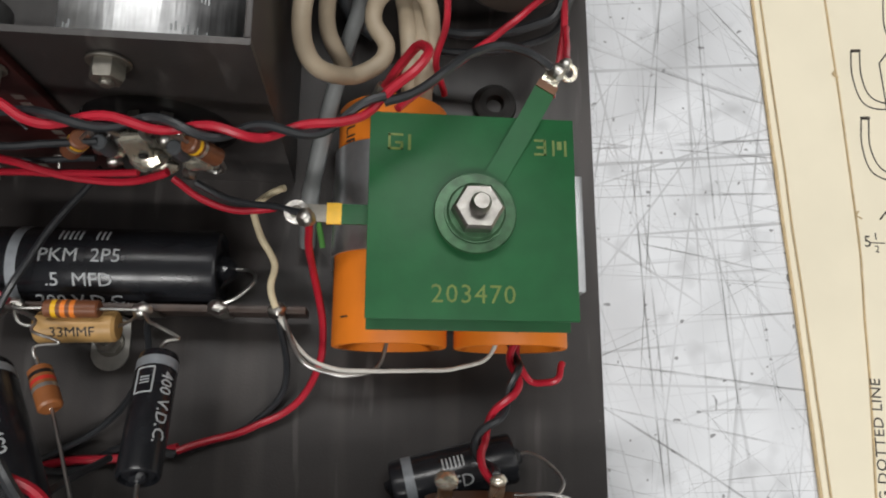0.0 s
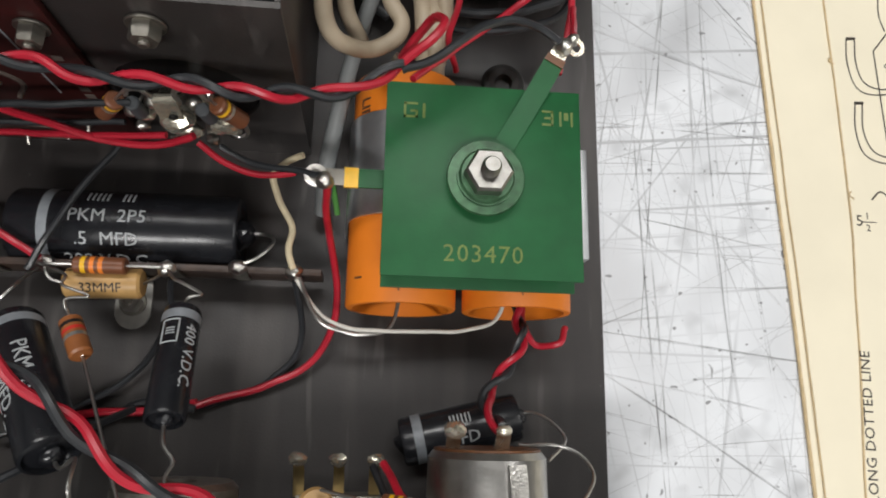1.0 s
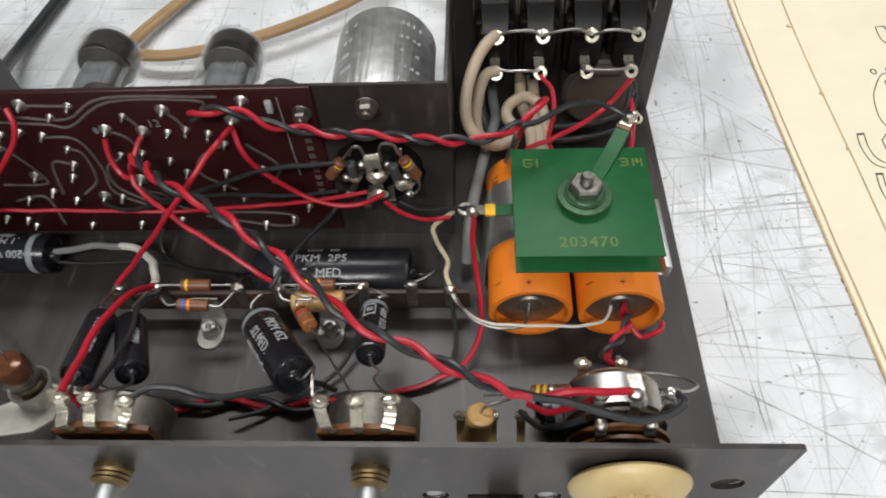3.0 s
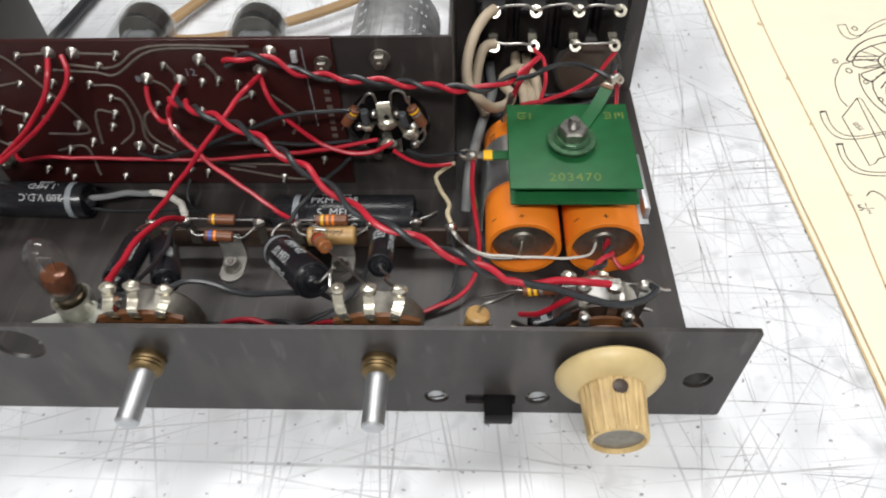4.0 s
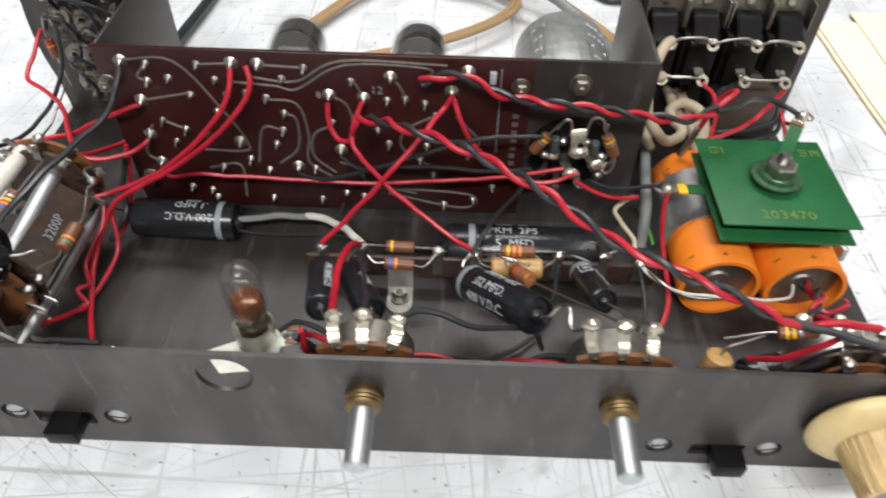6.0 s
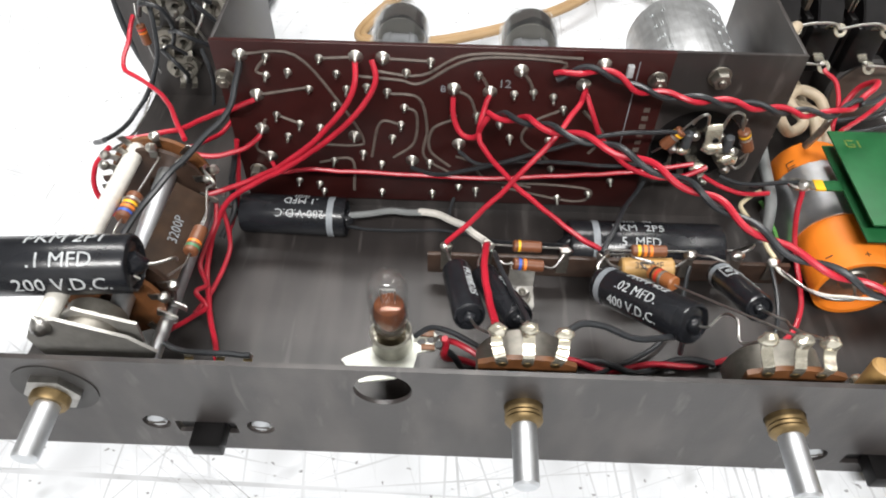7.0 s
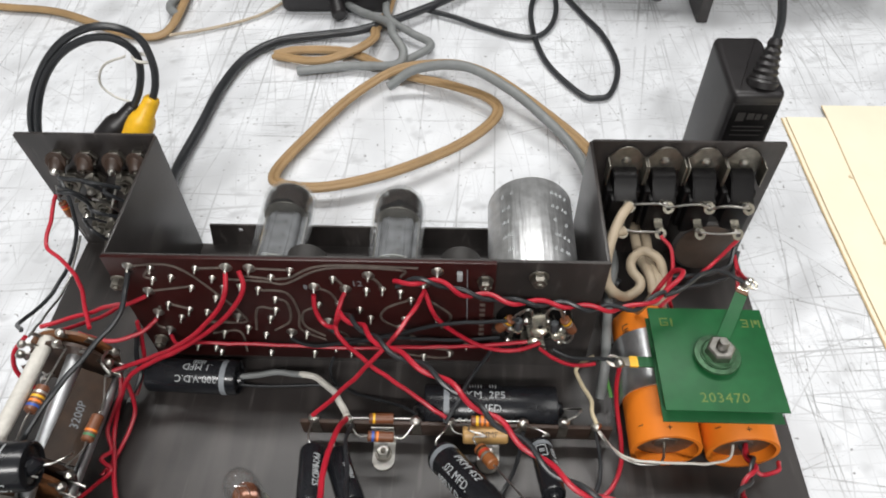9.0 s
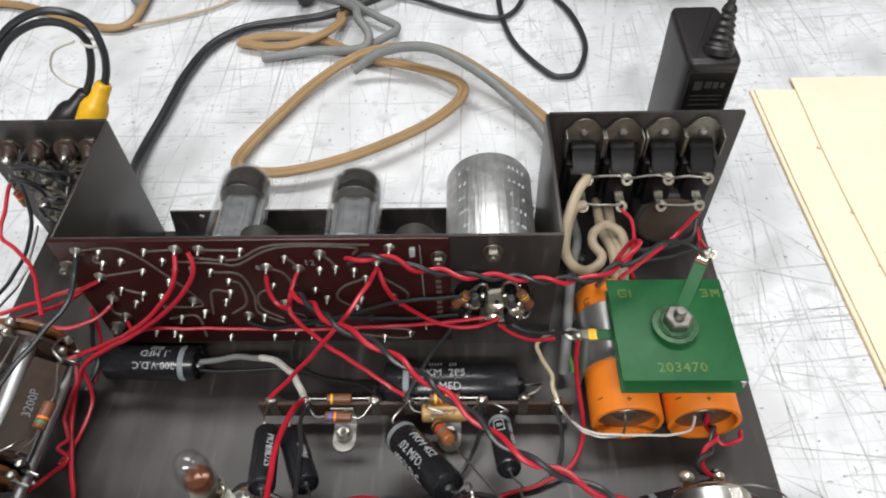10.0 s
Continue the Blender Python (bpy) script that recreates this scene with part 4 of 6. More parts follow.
P1 = [(-9.15, 1.3, 4.85), (-8.4, 1.25, 5.0), (-7.55, 1.25, 4.85)]
P2 = [(-2.82, 1.16, 5.05), (-2.0, 1.18, 5.02), (-1.22, 1.3, 4.8)]
P3 = [(3.7, 1.48, 4.75), (4.55, 1.5, 4.7), (5.3, 1.46, 4.85)]
pot(-8.38, 2.9, 1.2, 1.0, P1, True, "round metal potentiometer with a bare aluminium shaft")
pot(-1.85, 2.85, 1.2, 1.0, P2, True, "round metal potentiometer with a bare aluminium shaft")
p3 = thing("potentiometer", (4.32, .45, 2.66), "nickel plated potentiometer with a switch behind the knob", "potentiometer", "controls")
part("shaft", rod((4.55, .45, 2.55), (4.55, -1.2, 2.55), .31, 20, .05), ALU, p3)
part("carrier", lathe((4.36, .45, 2.66), (0, 1, 0), [(0, 0), (.8, 0), (.8, 1.2), (0, 1.2)], 24), BAKELITE, p3)
part("cover", lathe((4.36, 1.62, 2.66), (0, 1, 0), [(0, 0), (1.2, 0), (1.26, .04), (1.24, .85), (1.14, .98), (.4, .98), (.36, .93), (0, .93)], 40), STEEL, p3, "short nickel plated cover with a bent tab")
part("cover_tab", ribbon([(4.75, 2.4, 3.9), (4.78, 1.95, 3.93), (4.78, 1.62, 3.9), (4.75, 1.5, 3.7)], .34, .06, (1, 0, 0)), SOLDER, p3)
for y, m in ((1.42, DARKPHENOL), (1.02, PHENOL), (.72, PHENOL)):
    part("wafer", lathe((4.36, y, 2.66), (0, 1, 0), [(0, 0), (1.3, 0), (1.3, .09), (0, .09)], 36), m, p3)
for lx, ly, lz in P3:
    lug = part("lug", ribbon([(4.36 + (lx - 4.36) * .8, 1.15, 3.7), (4.36 + (lx - 4.36) * .9, 1.2, 4.1), (lx, (ly + 1.1) / 2, lz - .25), (lx, ly, lz + .12)], .26, .05, (1, 0, 0)), SOLDER, p3)
    part("solder_drop", blob((lx, ly - .03, lz), .2, sq=(1.1, .8, 1)), SOLDER, lug)
for lx, lz in ((3.75, 3.95), (4.9, 4.0)):
    lug = part("lug", ribbon([(lx, .78, 3.6), (lx, .8, 3.9), (lx, .95, lz + .25)], .26, .05, (1, 0, 0)), DULL, p3)
    part("solder_drop", blob((lx, .95, lz + .15), .17), SOLDER, lug)
part("rear_plate", lathe((4.36, 2.56, 2.66), (0, 1, 0), [(0, 0), (1.12, 0), (1.12, .09), (0, .09)], 36), PHENOL, p3)
for lx, lz, r in ((3.6, 3.2, .25), (4.6, 3.3, .17)):
    lug = part("lug", ribbon([(lx, 2.66, lz - .3), (lx, 2.8, lz - .15), (lx, 3.0, lz)], .3, .05, (1, 0, 0)), TIN, p3)
    part("solder_drop", blob((lx, 3.02, lz), r, sq=(1, .8, 1)), TIN, lug)

kb = thing("control_knob", (4.55, .2, 2.55), "ivory plastic knob with a wide skirt and ribbed grip", "knob")
part("skirt", lathe((4.55, .2, 2.55), (0, -1, 0), [(0, 0), (1.26, 0), (1.44, .05), (1.51, .14), (1.49, .24), (1.32, .42), (1.0, .62), (0, .64)], 48), IVORY, kb)
bm = lathe((4.55, -.35, 2.55), (0, -1, 0), [(.93, 0), (.90, .1), (.80, 1.42), (.77, 1.52), (.7, 1.54), (.66, 1.40), (0, 1.36)], 144)
for i, v in enumerate(bm.verts):
    d = v.co - Vector((4.55, v.co.y, 2.55))
    if d.length > .74 and -1.85 < v.co.y < -.4 and int((math.atan2(d.z, d.x) / (2 * math.pi) * 72) % 72 * 2) % 2:
        v.co -= d.normalized() * .05
part("grip", bm, GRIP, kb, "vertically ribbed ivory grip")
part("dished_cap", rod((4.55, -1.70, 2.55), (4.55, -1.77, 2.55), .66, 32), DULL, kb, "worn grey metal disc in the end")
part("set_screw", lathe((4.6, -.72, 3.34), (0, -.06, 1), [(.2, 0), (.2, .10), (.17, .115), (0, .10)], 20), DARKPHENOL, kb, "dark recessed set screw")


def slotted_screw(x, z, ang):
    t = thing("slotted_screw", (x, .3, z), "small slotted screw set in the front panel", "screw", "panel screws")
    part("head", lathe((x, .34, z), (0, -1, 0), [(0, -.06), (.27, -.06), (.26, 0), (.14, .05), (0, .06)], 20), ALU, t)
    d = Vector((math.cos(radians(ang)), 0, math.sin(radians(ang))))
    part("slot", ribbon([Vector((x, .285, z)) - d * .25, Vector((x, .285, z)) + d * .25], .07, .02, Vector((-d.z, 0, d.x))), DARKINK, t)


for x, z, a in ((-.32, .83, 15), (2.7, .83, 20), (-18.1, 1.35, 5), (-15.3, 1.25, -10)):
    slotted_screw(x, z, a)
for x, z, kx in ((1.3, .7, 1.52), (-16.78, 1.15, -16.65)):
    t = thing("slide_switch", (x, .5, z), "black slide switch with its knob pushed over", "switch", "slide switches")
    part("body", box(x - 1.0, x + 1.0, .45, 1.5, z - .45, z + .45, .04), DULL, t)
    part("slot_plate", box(x - .72, x + .72, .42, .46, z - .26, z + .26), BAKELITE, t)
    part("knob", box(kx - .42, kx + .42, -.38, .44, z - .3, z + .26, .05), BAKELITE, t)
    for dx in (-.95, -.05, .75):
        lug = part("lug", ribbon([(x + dx, 1.45, z + .1), (x + dx, 1.9, z + .25), (x + dx, 2.2, z + (.5 if x > 0 else .3)), (x + dx, 2.3, z + (.75 if x > 0 else .4))], .24, .04, (1, 0, 0)), BRASSLUG, t, "brass solder lug")
        part("solder_drop", blob((x + dx, 2.3, z + (.8 if x > 0 else .42)), .17 if x > 0 else .12, sq=(1.2, .9, .9)), TIN, lug)

# pilot lamp on its bracket
lp = thing("pilot_lamp", (-11.9, 2.7, .9), "clear pilot bulb with an amber bead in a bright metal holder", "lamp")
a, u = Vector((-11.94, 2.86, .9)), Vector((-.01, .03, 1)).normalized()
part("holder", lathe(a, u, [(0, 0), (.56, 0), (.58, .1), (.58, 1.25), (.61, 1.3), (.58, 1.36), (.53, 1.34), (.53, .9), (0, .9)], 32), mat("lamp_shell", (.62, .61, .54), .3, .75, var=.3, scale=220, bump=.25), lp)
part("holder_seam", ribbon([a + u * .3 + Vector((.34, -.42, 0)), a + u * 1.3 + Vector((.34, -.42, 0))], .08, .03, (1, .8, 0)), DULL, lp)
part("lamp_base", lathe(a, u, [(0, .9), (.42, .9), (.42, 1.5), (.46, 1.55), (.42, 1.62), (0, 1.62)], 24), mat("lamp_base_brass", (.30, .25, .18), .3, 1.0, var=.35, scale=300), lp)
G = [(.42, 1.6), (.49, 1.72), (.55, 2.0), (.57, 2.9), (.54, 3.3), (.44, 3.62), (.27, 3.81), (0, 3.88)]
part("bulb", lathe(a, u, [(.36, 1.62)] + G + [(0, 3.83), (.25, 3.76), (.41, 3.58), (.50, 3.28), (.53, 2.9), (.51, 2.0), (.36, 1.62)], 32), GLASS, lp)
part("bead", lathe(a, u, [(0, 1.7), (.36, 1.75), (.46, 1.95), (.47, 2.35), (.4, 2.55), (.2, 2.62), (0, 2.6)], 24), mat("amber_bead", (.19, .06, .022), .12, .25, var=.4, scale=300), lp, "amber brown glass bead")
for k in (-1, 1):
    part("lead_in_wire", rod(a + u * 2.5 + Vector((.17 * k, 0, 0)), a + u * 3.15 + Vector((.2 * k, 0, 0)), .018, 6), STEEL, lp)
part("filament", sweep([a + u * 3.15 + Vector((.2 * k / 4, .03 * (k % 2), .03 * (k % 2))) for k in range(-4, 5)], .014, 6), STEEL, lp)
part("bracket", plate([(-13.35, 1.9), (-13.25, 2.0), (-12.4, 2.42), (-11.5, 2.75), (-11.1, 3.0), (-10.75, 2.95), (-10.55, 2.7), (-10.7, 2.35), (-11.2, 2.2), (-11.3, 1.7), (-11.8, 1.35), (-12.75, 1.2)],
                      [circle(-11.1, 2.6, .13, 14), circle(-10.82, 2.68, .13, 14)], .07, Matrix.Translation((0, .4, 1.55))), CERAMIC, lp, "white painted sheet metal bracket")
part("bracket_leg", ribbon([(-10.9, 2.7, 1.52), (-10.8, 1.2, 1.45), (-10.8, .55, 1.3), (-10.8, .47, .6)], .5, .06, (1, 0, 0)), PAINT, lp)
part("insulator", box(-11.15, -10.75, 3.15, 3.4, 1.59, 1.65, .02), PHENOL, lp)
part("insulator", box(-11.1, -10.7, 2.7, 2.88, 1.59, 1.65, .02), PHENOL, lp)
part("solder_drop", blob((-10.6, 3.0, 1.65), .16), SOLDER, lp)
wire([(-11.3, 3.1, 1.7), (-10.8, 3.2, 2.0), (-10.2, 3.0, 2.1), (-9.6, 2.8, 1.9), (-9.0, 2.6, 1.5)], .08, BLACK, "black wire from the lamp holder")
wire([(-10.55, 3.0, 1.65), (-10.2, 2.9, 1.8), (-9.8, 2.7, 1.8), (-9.3, 2.4, 1.6)], .09, RED, "red wire from the lamp bracket")

# ---- tie strip with its components ----
ts = thing("tie_strip", (-5.2, 6.4, 0), "brown phenolic tie strip with soldered lugs on metal feet", "tie strip")
part("strip", box(-11.1, .62, 6.42, 6.58, .55, 1.45, .02), DARKPHENOL, ts)
TS = [(-10.5, 6.4, 2.0), (-9.19, 6.25, 2.25), (-6.7, 6.4, 2.0), (-5.45, 6.5, 1.75), (-2.75, 6.4, 2.0), (-1.22, 6.5, 1.9), (0.0, 6.5, 1.65)]
for x, y, zz in TS:
    lug = part("lug", ribbon([(x, 6.38, .8), (x, 6.37, 1.3), (x, y, zz)], .34, .05, (1, 0, 0)), DULL, ts)
    part("solder_drop", blob((x, y - .04, zz - .05), .2, sq=(1.1, .9, .8)), SOLDER, lug)
for x in (-7.97, -3.96):
    part("foot", ribbon([(x, 6.36, 1.3), (x, 6.34, .3), (x, 6.2, .08), (x, 5.5, .06)], .85, .06, (1, 0, 0)), ZINC, ts)
    part("foot_end", rod((x, 5.6, .03), (x, 5.6, .1), .42, 20), ZINC, ts)
    hex_bolt((x, 5.82, .1), (0, 0, 1), .26, "strip screws")


def paper_cap(p0, p1, r, lines, size, up, label, band=None, leads=(), along=.5, mark=None):
    p0, p1 = Vector(p0), Vector(p1)
    u, L = (p1 - p0).normalized(), (p1 - p0).length
    t = thing("tubular_capacitor", (p0 + p1) / 2, label, "capacitor", "black tubular capacitors")
    part("body", lathe(p0, u, [(0, .06), (r * .7, .06), (r * .8, .1), (r * .86, 0), (r * .95, .02), (r, .09), (r, L - .09), (r * .95, L - .02), (r * .86, L), (r * .8, L - .1), (r * .7, L - .06), (0, L - .06)], 36), CAPBLACK, t)
    for h in (0, L):
        part("end_wax", blob(p0 + u * (h + (.05 if h == 0 else -.05)), r * .42, sq=(1, 1, 1)), CAPBLACK, t)
    if band is not None:
        part("band", lathe(p0, u, [(r + .004, band), (r + .004, band + .22)], 36), GREYINK, t)
    for i, s in enumerate(lines):
        n = len(lines)
        b = lettered_on(p0, p1, r, [""] * i + [s] + [""] * (n - 1 - i), size, up, along=along)
        part("printed_line", b, INK, t)
    if mark:
        bm = bmesh.new()
        for k in range(mark):
            merge(bm, lettered_on(p0, p1, r, ["I" * 6], size * .9, Vector(up) + Vector((0, .9 if k == 0 else -1.2, .1)), along=along))
        part("printed_bar", bm, INK, t)
    for pts in leads:
        part("lead", sweep(pts, .04, 6), STEEL, t)
    return t


paper_cap((-6.45, 7.42, .95), (-1.35, 7.47, .92), .9, ["IIIII  III", "PKM  2P5", ".5  MFD", "200 V.D.C."], .43, (0, -.2, 1), "large black tubular capacitor with white lettering and grey band", .75,
          [[(-1.4, 7.47, .95), (-.75, 7.45, 1.0), (-.5, 7.1, 1.7), (-.8, 6.7, 1.9), (-1.22, 6.5, 1.9)], [(-6.4, 7.42, .95), (-6.8, 7.2, 1.3), (-6.7, 6.5, 1.9)]], along=.44)
paper_cap((-14.05, 8.62, .72), (-17.75, 8.72, .72), .7, ["200 V.D.C", ".1 MFD"], .4, (0, -.3, 1), "black tubular capacitor lying upside down before the board", .4,
          [[(-17.7, 8.72, .72), (-18.1, 8.6, 1.1), (-18.2, 8.2, 1.6)]], along=.42, mark=1)
paper_cap((-5.7, 5.0, 2.05), (-3.9, 2.45, 3.7), .58, ["PKM 4S2", ".02 MFD.", "400 V.D.C."], .42, (-.1, -.55, 1), "black tubular capacitor slanting over the deck", .22,
          [[(-3.9, 2.45, 3.7), (-3.65, 2.25, 3.9), (-3.3, 2.45, 4.2), (-3.2, 2.0, 4.6), (-3.15, 1.5, 4.35), (-2.82, 1.2, 4.95)], [(-5.7, 5.0, 2.05), (-5.9, 5.3, 2.5), (-5.6, 5.7, 2.6), (-5.5, 6.3, 1.85)]])
sc = paper_cap((-2.2, 5.35, 2.3), (-2.0, 3.1, 3.6), .40, ["400 V.D.C."], .34, (.75, -.45, 1), "small black tubular capacitor standing on its leads", .18,
          [[(-2.0, 3.1, 3.6), (-1.9, 2.7, 3.9), (-1.66, 2.4, 4.05), (-1.72, 2.1, 4.25), (-1.5, 1.7, 4.5), (-1.22, 1.3, 4.85)], [(-2.2, 5.35, 2.3), (-2.1, 5.65, 2.4), (-1.85, 5.75, 2.3), (-2.3, 6.0, 2.3), (-2.5, 6.1, 2.2), (-2.75, 6.4, 2.0)]])
p0, p1 = Vector((-2.2, 5.35, 2.3)), Vector((-2.0, 3.1, 3.6))
ez = (p1 - p0).normalized()
ey = (Vector((-.1, -.45, 1)) - ez * Vector((-.1, -.45, 1)).dot(ez)).normalized()
ex = ez.cross(ey)
ring = []
for k in range(25):
    q = k / 24 * 4 % 4
    h, w = ((-.28 + .56 * q, -.17), (.28, -.17 + .34 * (q - 1)), (.28 - .56 * (q - 2), .17), (-.28, .17 - .34 * (q - 3)))[min(3, int(q))]
    ring.append(p0 + ez * (.75 + h) + (ey * math.cos(w / .4) + ex * math.sin(w / .4)) * .404)
part("printed_box", sweep(ring, .018, 4, 1, smooth=False), INK, sc)
part("printed_bar", lettered_on(p0, p1, .4, ["III"], .26, (-.1, -.45, 1), along=.29), INK, sc)
paper_cap((-10.15, 4.75, 2.75), (-9.78, 2.5, 3.6), .44, ["PKM 4D25"], .32, (.5, -.3, 1), "small black tubular capacitor below the tie strip", None,
          [[(-9.78, 2.5, 3.6), (-9.6, 2.0, 3.9), (-9.3, 1.5, 4.4), (-9.15, 1.3, 4.8)], [(-10.15, 4.75, 2.75), (-10.4, 5.3, 2.7), (-10.5, 6.3, 2.0)]], mark=1)
paper_cap((-9.35, 4.7, 2.6), (-8.45, 2.7, 3.3), .45, ["470PF"], .32, (.6, -.3, 1), "small black tubular capacitor below the tie strip", None,
          [[(-8.45, 2.7, 3.3), (-8.2, 2.2, 3.7), (-8.35, 1.4, 4.9)], [(-9.35, 4.7, 2.6), (-9.5, 5.3, 2.5), (-9.2, 6.2, 2.3)]], mark=1)
paper_cap((-23.4, 2.95, 4.4), (-18.65, 3.3, 4.4), .8, ["PKM 2P1", ".1 MFD", "200 V.D.C."], .56, (0, -.6, 1), "black tubular capacitor across the rotary switch", .5,
          [[(-18.65, 3.3, 4.4), (-18.2, 3.4, 4.3), (-17.8, 3.7, 4.2), (-18.0, 4.1, 3.6)]], along=.66)
paper_cap((2.65, 2.65, .82), (5.4, 3.3, .9), .56, ["MFD"], .4, (.2, -.3, 1), "black tubular capacitor on the deck behind the potentiometer", .3,
          [[(5.4, 3.3, .9), (5.7, 3.4, 1.0), (6.1, 3.2, 1.3), (6.3, 2.8, 1.8), (5.7, 2.4, 2.6)]], mark=1)
wire([(4.9, 2.75, 3.3), (5.6, 2.75, 3.2), (6.15, 2.6, 3.3), (6.3, 2.2, 3.7), (5.9, 1.75, 4.3), (5.35, 1.48, 4.85)], .035, STEEL, "thin bare lead looping round the potentiometer", "bare_wire")

resistor(TS[1], TS[2], .9, .19, RESBROWN, "y", "brown carbon resistor with a yellow band", )
resistor((-8.75, 5.65, 2.1), (-7.1, 5.7, 1.9), .95, .19, RESBROWN, "bo", "brown carbon resistor with blue and orange bands", lead_a=(-9.15, 6.2, 2.2), lead_b=(-6.7, 6.3, 1.95))
resistor((-5.3, 6.35, 2.05), (-2.9, 6.35, 2.1), 1.1, .19, RESBROWN, "yoo", "brown carbon resistor with yellow and orange bands", lead_a=TS[3], lead_b=TS[4])
resistor((-4.5, 5.3, 2.5), (-3.75, 4.1, 3.1), .95, .23, LIGHTBROWN, "krs", "light brown carbon resistor with a long bare lead", lead_b=(-2.0, 1.2, 5.05))
wire([(-4.5, 5.3, 2.5), (-4.55, 5.55, 2.45), (-4.15, 5.6, 2.4), (-4.7, 5.85, 2.35), (-4.75, 6.1, 2.2), (-5.35, 6.4, 1.85)], .035, STEEL, "kinked bare lead to the tie strip", "bare_wire")
resistor((1.9, 1.75, 4.2), (3.3, 1.6, 4.6), .95, .19, RESBROWN, "yys", "brown carbon resistor beside the potentiometer", lead_b=(3.7, 1.5, 4.75), lead_a=(1.0, 1.9, 3.7))
resistor((-20.02, 5.0, 3.75), (-19.82, 6.9, 3.75), 1.0, .24, RESBROWN, "boys", "brown carbon resistor with blue and yellow bands on the switch", lead_a=(-20.2, 3.9, 3.4), lead_b=(-19.5, 8.0, 4.0))
resistor((-17.95, 4.3, 3.2), (-17.75, 6.0, 3.3), .95, .22, RESBROWN, "go", "green banded resistor standing beside the rotary switch", lead_a=(-18.2, 3.7, 3.4), lead_b=(-17.9, 7.0, 3.6))
resistor((-22.45, 15.1, 4.4), (-22.3, 15.0, 3.0), .8, .17, RESBROWN, "ro", "brown carbon resistor on the input sockets", lead_a=(-22.5, 15.4, 4.8), lead_b=(-22.2, 15.0, 2.0))
mc = thing("mica_capacitor", (-4.1, 6.05, 1.5), "tan moulded capacitor marked in black", "capacitor", "tan moulded capacitors")
part("body", rod((-4.95, 6.0, 1.62), (-3.3, 6.05, 1.62), .34, 24, .06), TANBODY, mc)
part("printed_line", lettered_on((-4.95, 6.0, 1.62), (-3.3, 6.05, 1.62), .34, ["33MMF"], .3, (0, -.5, 1)), DARKINK, mc)
part("lead", sweep([(-4.95, 6.0, 1.62), (-5.3, 6.1, 1.7), (-5.45, 6.5, 1.75)], .04, 6), STEEL, mc)
part("lead", sweep([(-3.3, 6.05, 1.62), (-2.95, 6.2, 1.8), (-2.75, 6.4, 2.0)], .04, 6), STEEL, mc)
mc = thing("mica_capacitor", (.5, 1.6, 2.9), "tan moulded capacitor standing behind the front panel", "capacitor", "tan moulded capacitors")
part("body", rod((.72, 1.3, 1.9), (.92, 1.58, 3.4), .35, 24, .06), TANBODY, mc)
part("lead", sweep([(.92, 1.58, 3.4), (1.05, 1.62, 3.7), (1.4, 1.7, 3.8), (1.9, 1.75, 4.1)], .045, 6), STEEL, mc)
part("lead", sweep([(.72, 1.3, 1.9), (.7, 1.35, 1.5), (.7, 1.6, 1.3)], .045, 6), STEEL, mc)

# ---- rotary switch ----
MODULE = mat("module_brown", (0.036, 0.019, 0.010), 0.4, var=0.35, scale=250)
rs = thing("rotary_switch", (-19.9, .5, 0), "rotary switch with brown wafers, spacer rods and soldered lugs", "switch")
cx, cz = -20.15, 3.05
part("shaft", lathe((cx, .4, cz), (0, -1, 0), [(.31, 0), (.31, 1.95), (.27, 2.0), (0, 2.0)], 24), ALU, rs)
part("bushing", lathe((cx, .36, cz), (0, -1, 0), [(0, 0), (.48, 0), (.48, .5), (.44, .56), (0, .56)], 24), BRASS, rs)
# black disc: the washer, made wide to put in the shadow round the nut
part("washer_shade", lathe((cx, .3, cz), (0, -1, 0), [(0, 0), (1.05, 0), (1.05, .04), (0, .04)], 32), RUBBER, rs)
part("panel_nut", hexa((cx, .26, cz), (0, -1, 0), .72, .22), NUTSTEEL, rs)
part("front_plate", plate([(-21.25, 3.4), (-20.8, 4.2), (-20.2, 4.25), (-18.6, 3.55), (-18.0, 2.9), (-18.6, 1.8), (-20.9, 1.7)], [], .1, facing(1.55)), ZINC, rs)
part("detent_plate", plate([(-21.0, 3.4), (-20.0, 4.1), (-18.5, 3.5), (-18.6, 2.2), (-20.5, 2.0)], [], .1, facing(2.0)), ZINC, rs)
part("index_body", rod((cx + .3, 1.6, cz), (cx + .3, 2.6, cz), .8, 20, .06), DULL, rs)
rods = (((-20.6, 1.5, 4.0), (-20.35, 8.6, 3.95), .27, WHITEWIRE), ((-18.5, 1.6, 2.0), (-18.6, 8.4, 1.6), .2, ALU), ((-19.35, 2.0, 3.0), (-19.5, 8.3, 3.3), .3, ALU))
for p, q, r, m in rods:
    part("spacer_rod", rod(p, q, r, 18, .04), m, rs)
    part("rod_head", blob(Vector(p) + Vector((0, -.05, .05)), .27), STEEL, rs)
